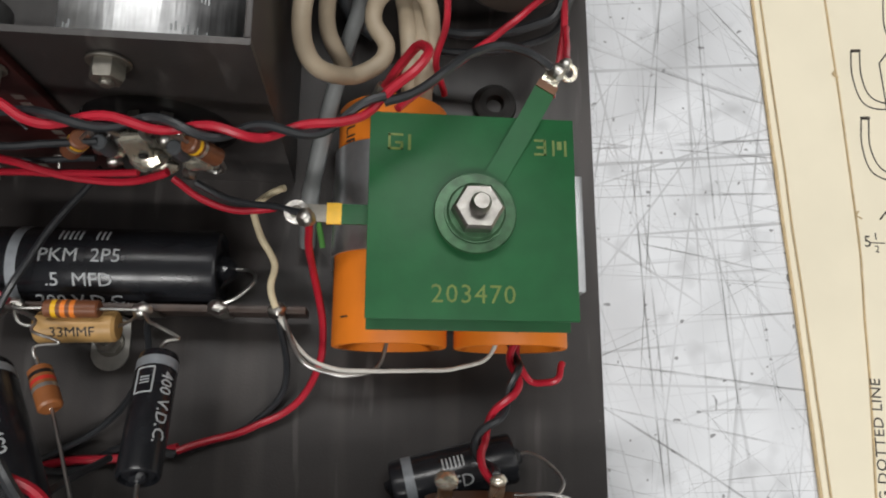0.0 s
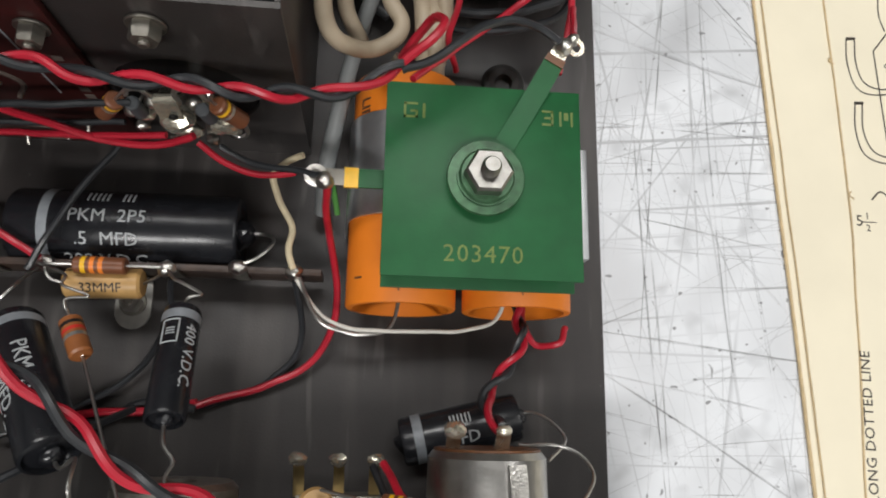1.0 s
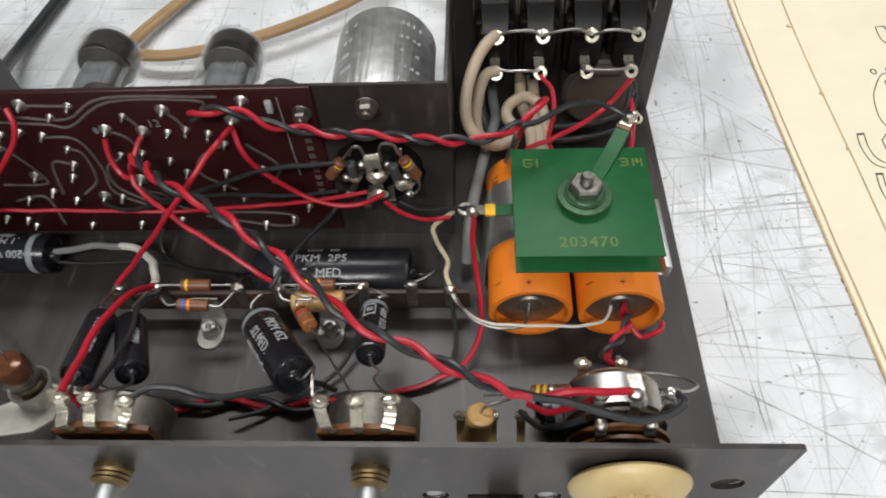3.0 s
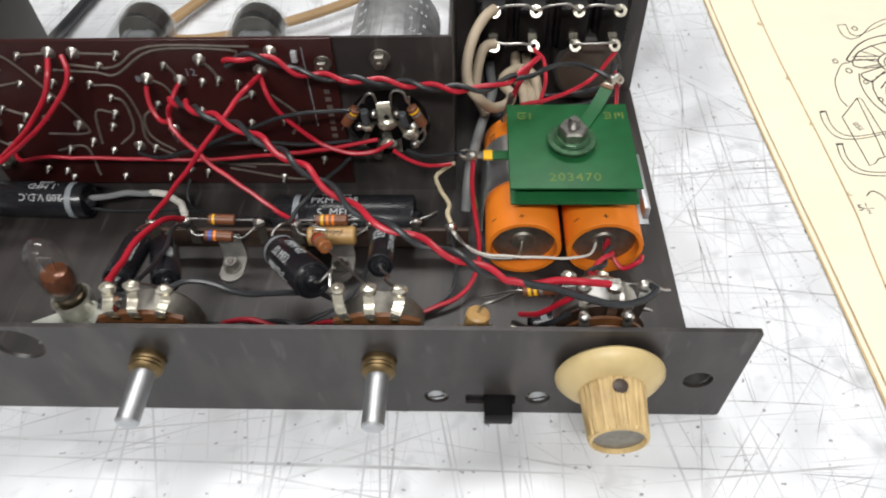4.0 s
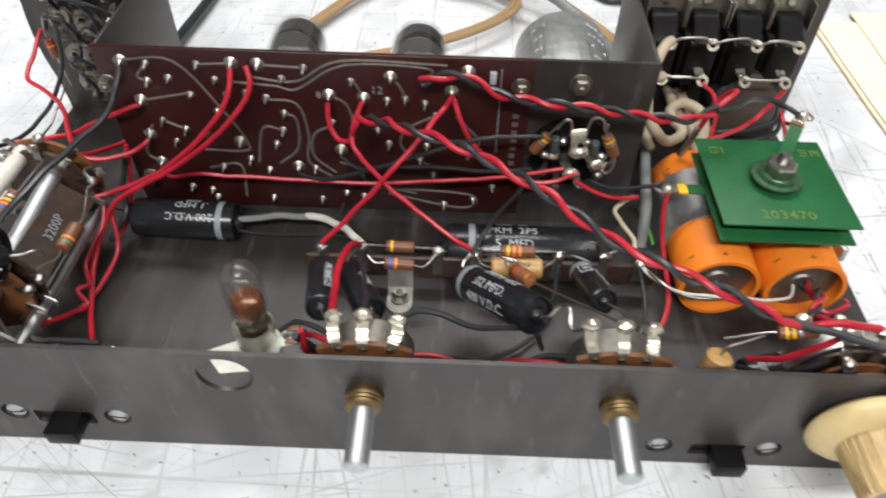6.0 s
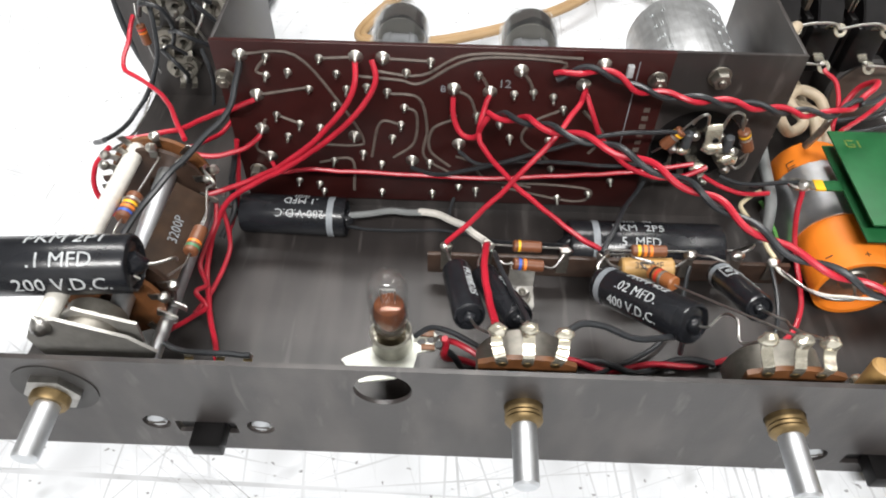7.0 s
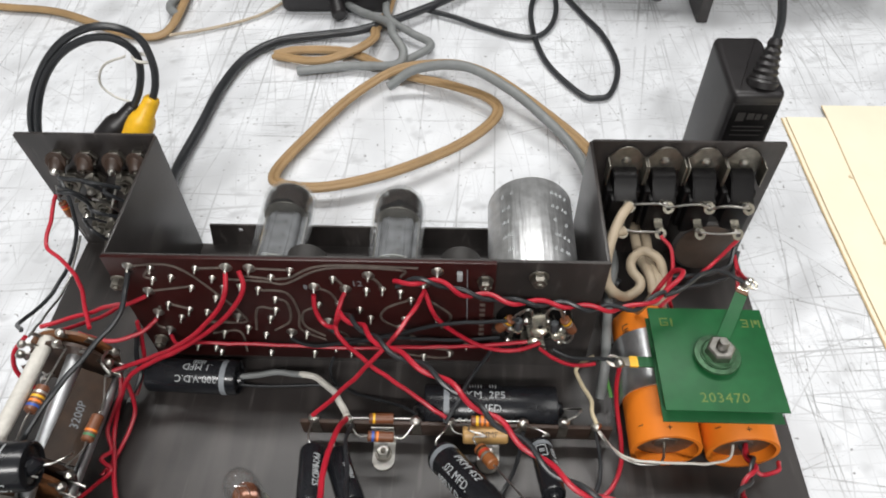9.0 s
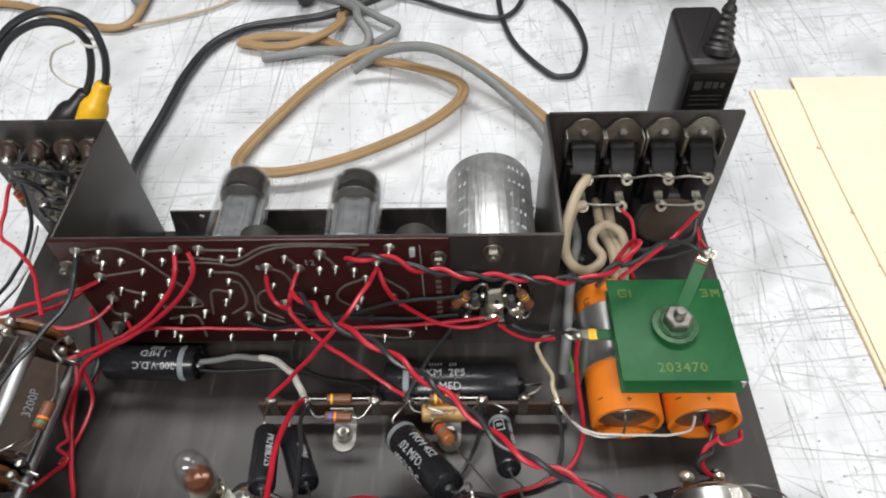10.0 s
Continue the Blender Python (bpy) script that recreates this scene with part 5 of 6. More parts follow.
for y, r, m in ((8.3, 1.62, PHENOL), (7.9, 1.5, DARKPHENOL), (3.6, 1.65, DARKPHENOL), (3.2, 1.5, PHENOL)):
    w = part("wafer", lathe((-19.85, y, 2.75), (0, 1, 0), [(.35, 0), (r, 0), (r, .14), (.35, .14), (.35, 0)], 40), m, rs)
    for i in range(9):
        a = radians(-50 + 33 * i)
        c, s = math.cos(a), math.sin(a)
        q = Vector((-19.85 + (r - .25) * c, y - .03, 2.75 + (r - .25) * s))
        part("contact", ribbon([q, q + Vector((.35 * c, -.05, .35 * s)), q + Vector((.6 * c, -.12, .6 * s))], .24, .05, (-s, 0, c)), SOLDER, w)
        if i % 2 == 0:
            part("solder_drop", blob(q + Vector((.5 * c, -.1, .5 * s)), .17), SOLDER, w)
md = part("module_board", ribbon([(-18.75, 4.0, 3.0), (-18.6, 7.4, 3.0)], 1.15, .1, (.8, 0, -.6)), MODULE, rs, "flat brown printed module between the wafers")
mm = Matrix.Translation((-18.62, 5.7, 3.1)) @ pose(0, 0, 0, 0, 37, 0) @ pose(0, 0, 0, 0, 0, 92)
part("printed_line", lettering("3200P", .42, mm), GREYINK, md)
part("module_back", box(-19.6, -19.3, 4.2, 7.6, 2.4, 3.0, .05), MODULE, rs)

# ---- rear left: input sockets ----
for j, zz in enumerate((5.75, 4.55, 3.0, 1.75)):
    for i, x in enumerate((-22.15, -20.95, -19.75, -18.75)):
        if j == 3 and i > 1:
            continue
        x += .12 * j * (-1) ** i
        t = thing("phono_socket", (x, 16.2, zz), "tarnished phono socket with a ring lug and centre pin", "socket", "phono sockets")
        part("nut", hexa((x, 16.22, zz), (0, -1, 0), .42, .2), DULL, t)
        ra = Vector((.15 * (-1) ** i, -1, .45))
        rp = Vector((x, 15.75, zz + (.12 if j == 0 else .05)))
        part("ring_lug", lathe(rp, ra, [(.16, 0), (.4, 0), (.43, .05), (.4, .1), (.16, .1), (.16, 0)], 20), DARKPHENOL if j == 0 else DULL, t)
        part("lug_tail", ribbon([rp + Vector((.1, -.05, -.3)), rp + Vector((.18, -.35, -.55)), rp + Vector((.2, -.6, -.6))], .22, .05, (1, 0, 0)), DULL, t)
        if j == 0:
            part("insulator", lathe((x - .05, 15.95, zz + .12), (.18, -1, -.5), [(0, 0), (.30, 0), (.32, .06), (.31, .55), (.26, .62), (.15, .62), (.15, .4), (0, .4)], 18), DARKPHENOL, t, "brown phenolic insulator")
        part("sleeve", lathe((x, 16.05, zz), (0, -1, 0), [(0, 0), (.27, 0), (.27, .45), (.17, .45), (.17, .2), (0, .2)], 16), DULL, t)
        part("pin", rod((x, 15.9, zz), (x + .05, 15.2, zz - .05), .07, 8), DULL, t)
        if (i + j) % 2 == 0:
            part("solder_drop", blob((x + .04, 15.3, zz - .04), .17), SOLDER, t)

for pts in ([(-21.6, 15.2, 5.3), (-21.5, 14.6, 6.0), (-21.0, 14.4, 6.2), (-20.4, 14.5, 5.9), (-20.1, 14.8, 5.1), (-20.3, 15.1, 4.3)], [(-22.3, 15.1, 4.5), (-21.8, 14.5, 5.3), (-21.2, 14.5, 5.2), (-21.0, 14.7, 4.3), (-21.4, 15.0, 3.2)],
            [(-21.3, 15.0, 3.9), (-20.8, 14.5, 4.2), (-20.2, 14.6, 3.8), (-19.8, 15.0, 3.2), (-19.7, 15.2, 2.2)], [(-20.2, 15.2, 5.0), (-19.8, 14.5, 5.3), (-19.2, 14.7, 4.4), (-19.1, 15.1, 3.4)],
            [(-21.9, 15.1, 3.0), (-21.3, 14.4, 3.1), (-20.9, 14.5, 2.3), (-21.2, 15.0, 1.6)], [(-20.3, 15.1, 3.1), (-20.0, 14.6, 2.6), (-20.1, 14.7, 1.6), (-20.4, 14.9, .6)]):
    wire(pts, .085, BLACK, "black wire looped among the input sockets")

# ---- rear right: mains outlets ----
for i, x in enumerate((1.55, 3.12, 4.75, 6.3)):
    t = thing("mains_outlet", (x, 16.2, 5), "black bakelite outlet with a metal clip and solder lugs", "outlet", "mains outlets")
    part("clip", plate([(x - .72, 5.55), (x + .72, 5.55), (x + .72, 6.2), (x + .35, 6.65), (x + .1, 6.75), (x - .1, 6.75), (x - .35, 6.65), (x - .72, 6.2)], [], .08, facing(16.12)), DULL, t)
    for s in (-1, 1):
        part("clip_wing", box(x + s * .74 - .03, x + s * .74 + .03, 15.5, 16.15, 5.2, 6.25, .02), DULL, t)
    part("rivet", lathe((x, 16.08, 6.05), (0, -1, 0), [(.2, 0), (.18, .08), (.1, .12), (0, .12)], 16), STEEL, t)
    bm = bmesh.new()
    vs = [bm.verts.new(p) for s in (-.5, .5) for p in ((x + s, 16.2, 5.7), (x + s * .95, 15.75, 5.7), (x + s * .95, 15.45, 5.55), (x + s * .85, 14.85, 4.9), (x + s, 16.2, 4.4))]
    for k in range(5):
        bm.faces.new((vs[k], vs[(k + 1) % 5], vs[5 + (k + 1) % 5], vs[5 + k]))
    bm.faces.new(vs[:5][::-1])
    bm.faces.new(vs[5:])
    bmesh.ops.bevel(bm, geom=bm.edges[:], offset=.05, segments=2, affect="EDGES")
    part("wedge", bm, BAKELITE, t)
    part("block", box(x - .56, x + .56, 14.9, 16.22, 3.0, 4.9, .1), BAKELITE, t)
    part("collar", box(x - .7, x + .7, 15.35, 16.22, 2.9, 5.0, .08), BAKELITE, t)
    for zz, y in ((5.3, 14.3), (3.85, 14.2)):
        lug = part("lug", ribbon([(x, 14.95, zz - (.45 if zz > 5 else 0)), (x, 14.6, zz - .1), (x, y + .12, zz)], .34, .06, (1, 0, 0)), TIN, t)
        part("lug_eye", lathe((x + .02, y - .02, zz - .12), (.1, -.75, .66), [(.11, 0), (.24, 0), (.25, .03), (.24, .06), (.11, .06), (.11, 0)], 12), TIN, lug)
        part("solder_drop", blob((x - .1, y + .05, zz), .11), SOLDER, lug)
wire([(1.6, 14.25, 5.3), (2.2, 14.15, 5.52), (2.8, 14.15, 5.5), (3.1, 14.2, 5.3), (3.6, 14.1, 5.52), (4.3, 14.1, 5.55), (4.75, 14.2, 5.3), (5.2, 14.05, 5.55), (5.9, 14.05, 5.52), (6.3, 14.2, 5.3)], .05, STEEL, "bare tinned wire linking the upper outlet lugs", "bare_wire")
wire([(1.7, 14.2, 3.9), (2.4, 14.1, 3.9), (3.1, 14.15, 3.85)], .05, STEEL, "bare tinned wire linking lower outlet lugs", "bare_wire")
wire([(4.75, 14.15, 3.85), (5.5, 14.05, 3.9), (6.35, 14.15, 3.9)], .05, STEEL, "bare tinned wire linking lower outlet lugs", "bare_wire")
gr = thing("round_plug_body", (5.5, 16.2, 2.2), "brown round flat-faced disc in a black ring below the outlets", "disc")
ax = Vector((0, -1, .12)).normalized()
part("ring", lathe((5.5, 16.25, 2.0), ax, [(0, 0), (1.4, 0), (1.42, .1), (1.42, 1.4), (1.32, 1.5), (0, 1.5)], 36), RUBBER, gr)
part("disc", lathe(Vector((5.5, 16.25, 2.0)) + ax * 1.48, ax, [(0, 0), (1.25, 0), (1.25, .05), (1.18, .08), (0, .1)], 36), DISC, gr)
for pts in ([(-22.2, 15.1, 5.0), (-21.8, 14.8, 5.3), (-21.3, 14.9, 4.8), (-21.1, 15.1, 4.2)], [(-20.9, 15.0, 4.4), (-20.5, 14.7, 4.7), (-20.2, 14.9, 4.1), (-20.0, 15.2, 3.2)],
            [(-21.9, 15.1, 2.9), (-21.4, 14.8, 3.4), (-20.9, 15.0, 2.9)], [(-19.6, 15.1, 5.2), (-19.9, 14.7, 4.5), (-20.3, 15.0, 3.9)], [(-19.0, 15.2, 5.0), (-19.3, 14.9, 4.2), (-19.6, 15.1, 3.2)]):
    solid("bare_wire", sweep(pts, .06, 6), SOLDER if pts[0][0] > -21 else BLACK, pts[0], "short link wire between the input sockets", "wire", "socket links")

# ---- hook-up wiring ----
pair([(-7.4, 9.3, 6.4), (-6.6, 9.2, 6.75), (-5.9, 9.2, 6.65), (-4.9, 9.1, 6.2), (-4.0, 9.1, 6.0), (-3.2, 8.9, 6.05), (-1.8, 9.0, 5.85), (-.6, 8.95, 5.7), (.4, 9.1, 5.5), (1.3, 9.3, 5.4), (2.2, 9.9, 5.4)],
     .085, 1.75, "twisted red and black wires from the board past the box", .6)
wire([(2.2, 9.9, 5.4), (2.7, 10.3, 5.6), (3.0, 10.8, 5.5), (2.8, 11.15, 5.0), (2.45, 10.95, 4.4), (2.2, 10.75, 3.9)], .095, RED, "red wire looped back over the rectifier")
wire([(2.2, 9.8, 5.35), (2.7, 10.0, 5.3), (3.3, 10.5, 5.3), (4.1, 11.2, 4.95), (4.9, 11.4, 4.7), (5.6, 11.2, 4.4)], .09, BLACK, "black wire arching to the rectifier arm")
wire([(2.5, 10.4, 3.8), (3.5, 11.6, 3.1), (4.5, 12.6, 2.7), (5.6, 13.6, 2.7), (6.4, 14.1, 3.5)], .085, RED, "red wire from the rectifier to an outlet lug")
wire([(3.15, 14.1, 3.7), (3.5, 13.6, 3.5), (3.6, 12.9, 3.0), (3.4, 12.2, 2.4), (3.7, 11.8, 1.6)], .08, RED, "red wire dropping from an outlet lug")
wire([(6.5, 13.2, 2.6), (6.3, 12.3, 3.2), (6.0, 11.5, 4.2)], .08, RED, "short red wire to the rectifier arm")
wire([(2.2, 10.8, 4.0), (2.1, 10.75, 3.5), (1.9, 10.9, 2.7)], .13, SOLDER, "tinned lug behind the rectifier", "bare_wire")
pair([(-9.3, 8.7, 5.4), (-8.5, 7.8, 6.0), (-7.5, 6.7, 6.5), (-6.4, 6.0, 6.65), (-5.7, 5.5, 6.7), (-4.9, 4.9, 6.65), (-4.1, 4.25, 6.65), (-3.4, 3.75, 6.45), (-2.8, 3.25, 6.35), (-2.2, 2.7, 6.3), (-1.4, 2.2, 6.3), (-.6, 1.95, 6.05), (.2, 1.55, 6.0), (.9, 1.3, 5.8), (1.6, 1.15, 5.5)],
     .088, 1.95, "twisted red and black wires crossing over to a potentiometer", 2.2)
wire([(1.6, 1.1, 5.5), (2.4, 1.15, 5.3), (3.2, 1.3, 5.3), (3.9, 1.4, 5.05), (4.4, 1.5, 4.85)], .1, RED, "red wire reaching the potentiometer lug")
wire([(1.6, 1.2, 5.45), (2.6, 1.05, 5.3), (3.5, .9, 5.15), (4.4, .75, 5.0), (5.1, .85, 5.0), (5.5, 1.15, 5.1), (5.4, 1.4, 4.95)], .1, BLACK, "black wire curling round the potentiometer lugs")
wire([(-10.42, 9.5, 5.4), (-10.4, 9.2, 4.9), (-10.1, 8.9, 4.4), (-9.7, 8.7, 4.5), (-9.5, 8.6, 5.1), (-9.3, 8.7, 5.4)], .09, RED, "red wire from a board pin into the twist")
wire([(-9.3, 9.6, 5.4), (-9.55, 8.9, 5.0), (-9.6, 8.5, 4.6), (-9.4, 8.3, 4.3), (-8.5, 7.9, 3.4), (-7.4, 7.5, 2.6), (-6.3, 7.0, 2.0), (-5.5, 6.5, 1.85)], .085, RED, "red wire from the board to the tie strip")
wire([(-6.4, 9.5, 5.8), (-6.7, 8.7, 5.9), (-7.2, 8.0, 5.5), (-7.9, 7.5, 4.8), (-9.1, 6.9, 3.5), (-10.5, 6.4, 2.1)], .085, RED, "red wire from the board to the tie strip")
wire([(-6.4, 9.5, 5.75), (-6.1, 9.0, 5.2), (-5.7, 9.0, 4.4), (-4.9, 9.0, 3.4), (-3.8, 8.9, 2.9), (-2.8, 8.9, 2.95), (-2.1, 9.0, 3.3)], .085, RED, "red wire from the board to the socket")
wire([(-16.6, 9.55, 2.4), (-16.2, 9.2, 2.3), (-15.0, 9.2, 2.45), (-12.3, 9.25, 2.3), (-9.0, 9.2, 2.3), (-6.6, 9.1, 2.6), (-4.6, 9.0, 2.95), (-2.6, 8.9, 3.5)], .075, RED, "long red wire along the foot of the board")
wire([(-11.8, 9.5, 2.4), (-11.0, 9.2, 2.4), (-10.0, 9.1, 2.7), (-8.7, 8.9, 3.3), (-7.3, 8.9, 3.9), (-5.8, 8.9, 4.5), (-4.4, 8.9, 4.75), (-3.0, 9.1, 4.6)], .075, BLACK, "black wire along the board to the socket")
wire([(-10.2, 9.5, 3.2), (-9.4, 9.2, 2.9), (-8.0, 9.2, 3.1), (-6.5, 9.1, 3.2), (-5.2, 9.2, 3.0), (-3.6, 9.3, 3.1)], .07, BLACK, "black wire along the board to the socket")
wire([(-12.9, 9.6, 6.6), (-12.8, 9.2, 6.0), (-13.6, 8.7, 5.0), (-15.1, 8.3, 3.8), (-16.6, 8.1, 2.9), (-17.7, 7.8, 2.3), (-18.2, 7.2, 1.5), (-18.4, 6.2, .7), (-18.0, 4.6, .35), (-17.4, 3.0, .35), (-17.2, 1.6, .5)], .09, RED, "red wire from the board down to the deck")
wire([(-13.4, 9.6, 6.5), (-13.4, 9.0, 6.0), (-14.0, 8.7, 5.1), (-15.0, 8.4, 4.1), (-16.6, 8.3, 2.95), (-17.8, 8.1, 2.5), (-18.4, 7.9, 2.4)], .09, RED, "red wire from the board to the rotary switch")
wire([(-14.1, 8.6, .85), (-13.2, 8.7, .9), (-12.2, 8.8, .95), (-11.4, 8.6, 1.1)], .12, GREYWIRE, "grey shielded lead of a capacitor")
wire([(-11.5, 8.65, 1.1), (-10.7, 8.4, 1.2), (-10.0, 7.7, 1.5), (-9.5, 6.9, 1.9), (-9.2, 6.3, 2.25)], .13, WHITEWIRE, "white sleeved lead reaching the tie strip", "sleeved_wire")
wire([(-14.1, 8.5, .4), (-12.6, 8.6, .12), (-10.6, 8.7, .12), (-9.0, 8.2, .25), (-7.6, 7.6, .8), (-6.7, 6.7, 1.8)], .06, BLACK, "thin black wire on the deck before the board")
wire([(-10.3, 9.6, .9), (-10.45, 9.2, .5), (-10.2, 8.8, .15), (-9.2, 8.3, .15)], .06, BLACK, "thin black wire leaving the board's foot")
wire([(-3.8, 9.4, 2.2), (-4.1, 9.0, 2.1), (-4.7, 8.0, 2.2), (-5.2, 6.9, 2.3), (-5.6, 6.2, 2.1)], .08, BLACK, "black wire over the large capacitor")
wire([(-2.1, 9.0, 2.9), (-1.5, 8.6, 2.8), (-.8, 8.4, 2.7), (0, 8.5, 2.7)], .075, RED, "red wire leaving the socket")
wire([(.6, 8.2, 3.5), (-.2, 8.4, 3.2), (-1.0, 8.6, 3.0), (-1.6, 8.9, 3.0)], .075, BLACK, "black wire from the rectifier tab to the socket")
wire([(.1, 9.1, 2.2), (-.3, 8.95, 2.0), (-.6, 8.65, 1.85), (-.4, 8.1, 1.8), (-.1, 7.5, 1.7), (-.12, 7.0, 1.75), (0, 6.5, 1.75)], .08, SLEEVE, "cream sleeved lead hooked to the tie strip", "sleeved_wire")
wire([(.55, 9.6, 1.2), (.7, 8.9, 1.1), (.88, 8.1, .8)], .07, GREENWIRE, "short green wire beside the orange capacitor")
wire([(.75, 8.1, 3.3), (.72, 7.6, 2.4), (.85, 6.9, 1.5), (1.0, 6.0, .9), (.85, 5.1, .6), (.3, 4.4, .4), (-.6, 3.9, .3), (-1.6, 3.6, .3), (-2.2, 3.4, .3)], .085, RED, "red wire from the rectifier tab down to the deck")
wire([(0, 6.4, 1.4), (.15, 5.6, .9), (.1, 4.8, .4), (-.6, 4.0, .15), (-2.0, 3.4, .15)], .075, BLACK, "black wire curving down to the deck")
pair([(-2.2, 3.4, .3), (-3.4, 3.35, .3), (-4.8, 3.05, .3), (-6.5, 3.3, .3), (-8.2, 3.1, .3), (-9.6, 3.0, .3), (-10.4, 2.6, 1.6), (-10.5, 2.3, 2.7)], .1, 2.8, "twisted red and black wires lying on the deck", 1.0)
wire([(0, 6.4, 1.6), (.2, 6.1, 1.5), (.5, 5.65, 1.55), (1.0, 5.3, 1.6), (1.8, 5.15, 1.6), (2.9, 5.2, 1.5), (3.9, 5.25, 1.4), (4.7, 5.45, 1.3), (5.0, 6.05, 1.3)], .05, WHITEWIRE, "tinned white lead across the orange capacitors", "sleeved_wire")
wire([(.1, 6.4, 1.5), (.6, 5.4, 1.7), (1.3, 5.1, 1.6), (2.0, 5.1, 1.5), (2.35, 5.4, 1.4), (2.5, 6.1, 1.35)], .05, STEEL, "bare lead into the orange capacitor's end", "bare_wire")
pair([(5.3, 6.0, 1.4), (5.3, 5.5, 1.55), (5.3, 5.1, 2.0), (5.0, 4.5, 2.2), (4.5, 3.9, 2.3), (4.35, 3.5, 2.6), (4.55, 3.05, 3.3)], .085, 1.5, "twisted red and black wires from the orange capacitor", .4)
wire([(5.4, 6.0, 1.35), (5.4, 5.5, 1.4), (5.8, 5.0, 1.2), (6.3, 5.0, 1.5), (6.5, 5.4, 1.3)], .08, RED, "red wire tucked into the orange capacitor")
wire([(-7.55, 1.25, 4.85), (-7.1, 1.6, 4.75), (-6.5, 1.7, 4.6), (-5.9, 1.6, 4.3), (-5.2, 1.8, 3.9), (-4.4, 2.3, 3.3), (-3.8, 2.9, 2.4), (-3.4, 3.3, 1.0)], .085, BLACK, "black wire from a potentiometer lug")
wire([(-9.2, 6.2, 2.3), (-9.3, 5.2, 3.3), (-9.4, 3.8, 4.0), (-9.3, 2.4, 4.5), (-9.2, 1.5, 4.85)], .1, RED, "red wire from tie strip to potentiometer")
wire([(-9.0, 6.0, 2.2), (-9.0, 5.0, 3.1), (-8.7, 3.6, 3.6), (-8.4, 1.5, 4.9)], .075, BLACK, "black wire from tie strip to potentiometer")
wire([(-16.9, 9.6, 6.45), (-17.0, 9.2, 6.0), (-17.1, 8.4, 5.6), (-17.7, 7.5, 5.2), (-18.4, 6.4, 4.9), (-19.0, 5.6, 4.5), (-19.6, 4.4, 4.0), (-20.0, 3.6, 3.4)], .1, BLACK, "black wire from the board over the rotary switch")
wire([(-22.6, 15.2, 4.4), (-22.6, 14.0, 3.9), (-22.5, 13.0, 3.6), (-21.6, 12.3, 3.6), (-20.6, 11.4, 3.7), (-19.8, 10.2, 3.8), (-19.0, 8.8, 3.95)], .085, RED, "red wire from the input sockets to the switch")
wire([(-16.7, 9.55, 5.05), (-17.3, 9.3, 4.9), (-18.3, 9.6, 4.3), (-19.3, 9.7, 3.7), (-20.2, 9.4, 3.6), (-21.0, 8.9, 3.8)], .085, RED, "red wire from the board to the switch wafer")
wire([(-16.75, 9.5, 3.65), (-17.2, 9.0, 3.5), (-17.9, 8.6, 3.5), (-18.7, 8.5, 3.6), (-19.4, 8.6, 3.9)], .085, RED, "red wire from the board to the switch wafer")
wire([(-19.2, 15.2, 3.0), (-18.9, 13.8, 1.6), (-19.2, 12.2, 1.4), (-20.0, 10.6, 2.0), (-20.8, 9.0, 3.2)], .085, RED, "red wire across the deck from the sockets")
wire([(-17.6, 9.5, 3.4), (-17.8, 9.2, 1.8), (-18.0, 8.6, .8), (-18.1, 7.8, .6)], .085, RED, "red wire dropping beside the board")
wire([(-22.0, 15.2, 5.3), (-21.6, 14.6, 4.9), (-21.5, 13.8, 3.6), (-21.9, 12.6, 2.6), (-22.3, 11.0, 2.4), (-22.5, 9.6, 3.0), (-21.5, 8.6, 4.0)], .085, BLACK, "black wire from the input sockets to the switch")
wire([(-20.8, 15.1, 5.4), (-20.6, 14.6, 5.9), (-20.0, 14.5, 5.9), (-19.4, 14.9, 5.2)], .085, BLACK, "black wire arching over the input sockets")
wire([(-22.3, 14.8, 2.2), (-22.3, 12.8, 1.6), (-22.2, 11.0, 2.0), (-21.4, 8.6, 3.6)], .05, STEEL, "bare lead between socket and switch", "bare_wire")
wire([(-21.3, 8.4, 3.9), (-21.8, 8.0, 3.4), (-21.9, 7.6, 2.6), (-21.5, 7.4, 1.8)], .085, RED, "red wire round the switch wafer")
wire([(-18.2, 7.9, 2.2), (-18.2, 7.2, 1.6), (-18.6, 6.2, .9), (-18.2, 5.4, .8), (-18.4, 5.0, .9), (-18.1, 4.7, .5), (-18.4, 3.6, 1.2), (-18.6, 2.8, 1.7)], .08, RED, "kinked red wire beside the rotary switch")
wire([(-18.0, 7.8, 2.0), (-17.8, 7.0, .9), (-18.1, 5.8, .3), (-18.5, 4.6, .3)], .08, RED, "red wire curving under the rotary switch")
wire([(-17.7, 9.3, 3.0), (-17.9, 8.9, 2.0), (-17.9, 8.4, 1.2), (-18.2, 7.4, .8)], .1, BLACK, "black wire bundled beside the board")
wire([(-18.6, 2.6, 1.8), (-17.6, 1.8, 2.6), (-16.5, 1.2, 3.5), (-15.3, 1.1, 3.6)], .08, BLACK, "black wire along the front panel")
wire([(-17.9, 7.0, 3.6), (-17.6, 6.9, 3.9), (-17.9, 7.2, 4.1), (-18.1, 7.6, 3.9), (-18.2, 8.0, 3.6)], .05, STEEL, "wriggling bare lead on the switch", "bare_wire")
wire([(2.2, 2.3, 2.3), (2.6, 1.7, 3.2), (3.2, 1.5, 4.0), (3.7, 1.5, 4.6)], .085, RED, "red wire below the potentiometer lugs")
wire([(2.0, 2.2, 2.0), (2.5, 1.4, 2.9), (3.4, 1.2, 3.9)], .085, BLACK, "black wire below the potentiometer lugs")

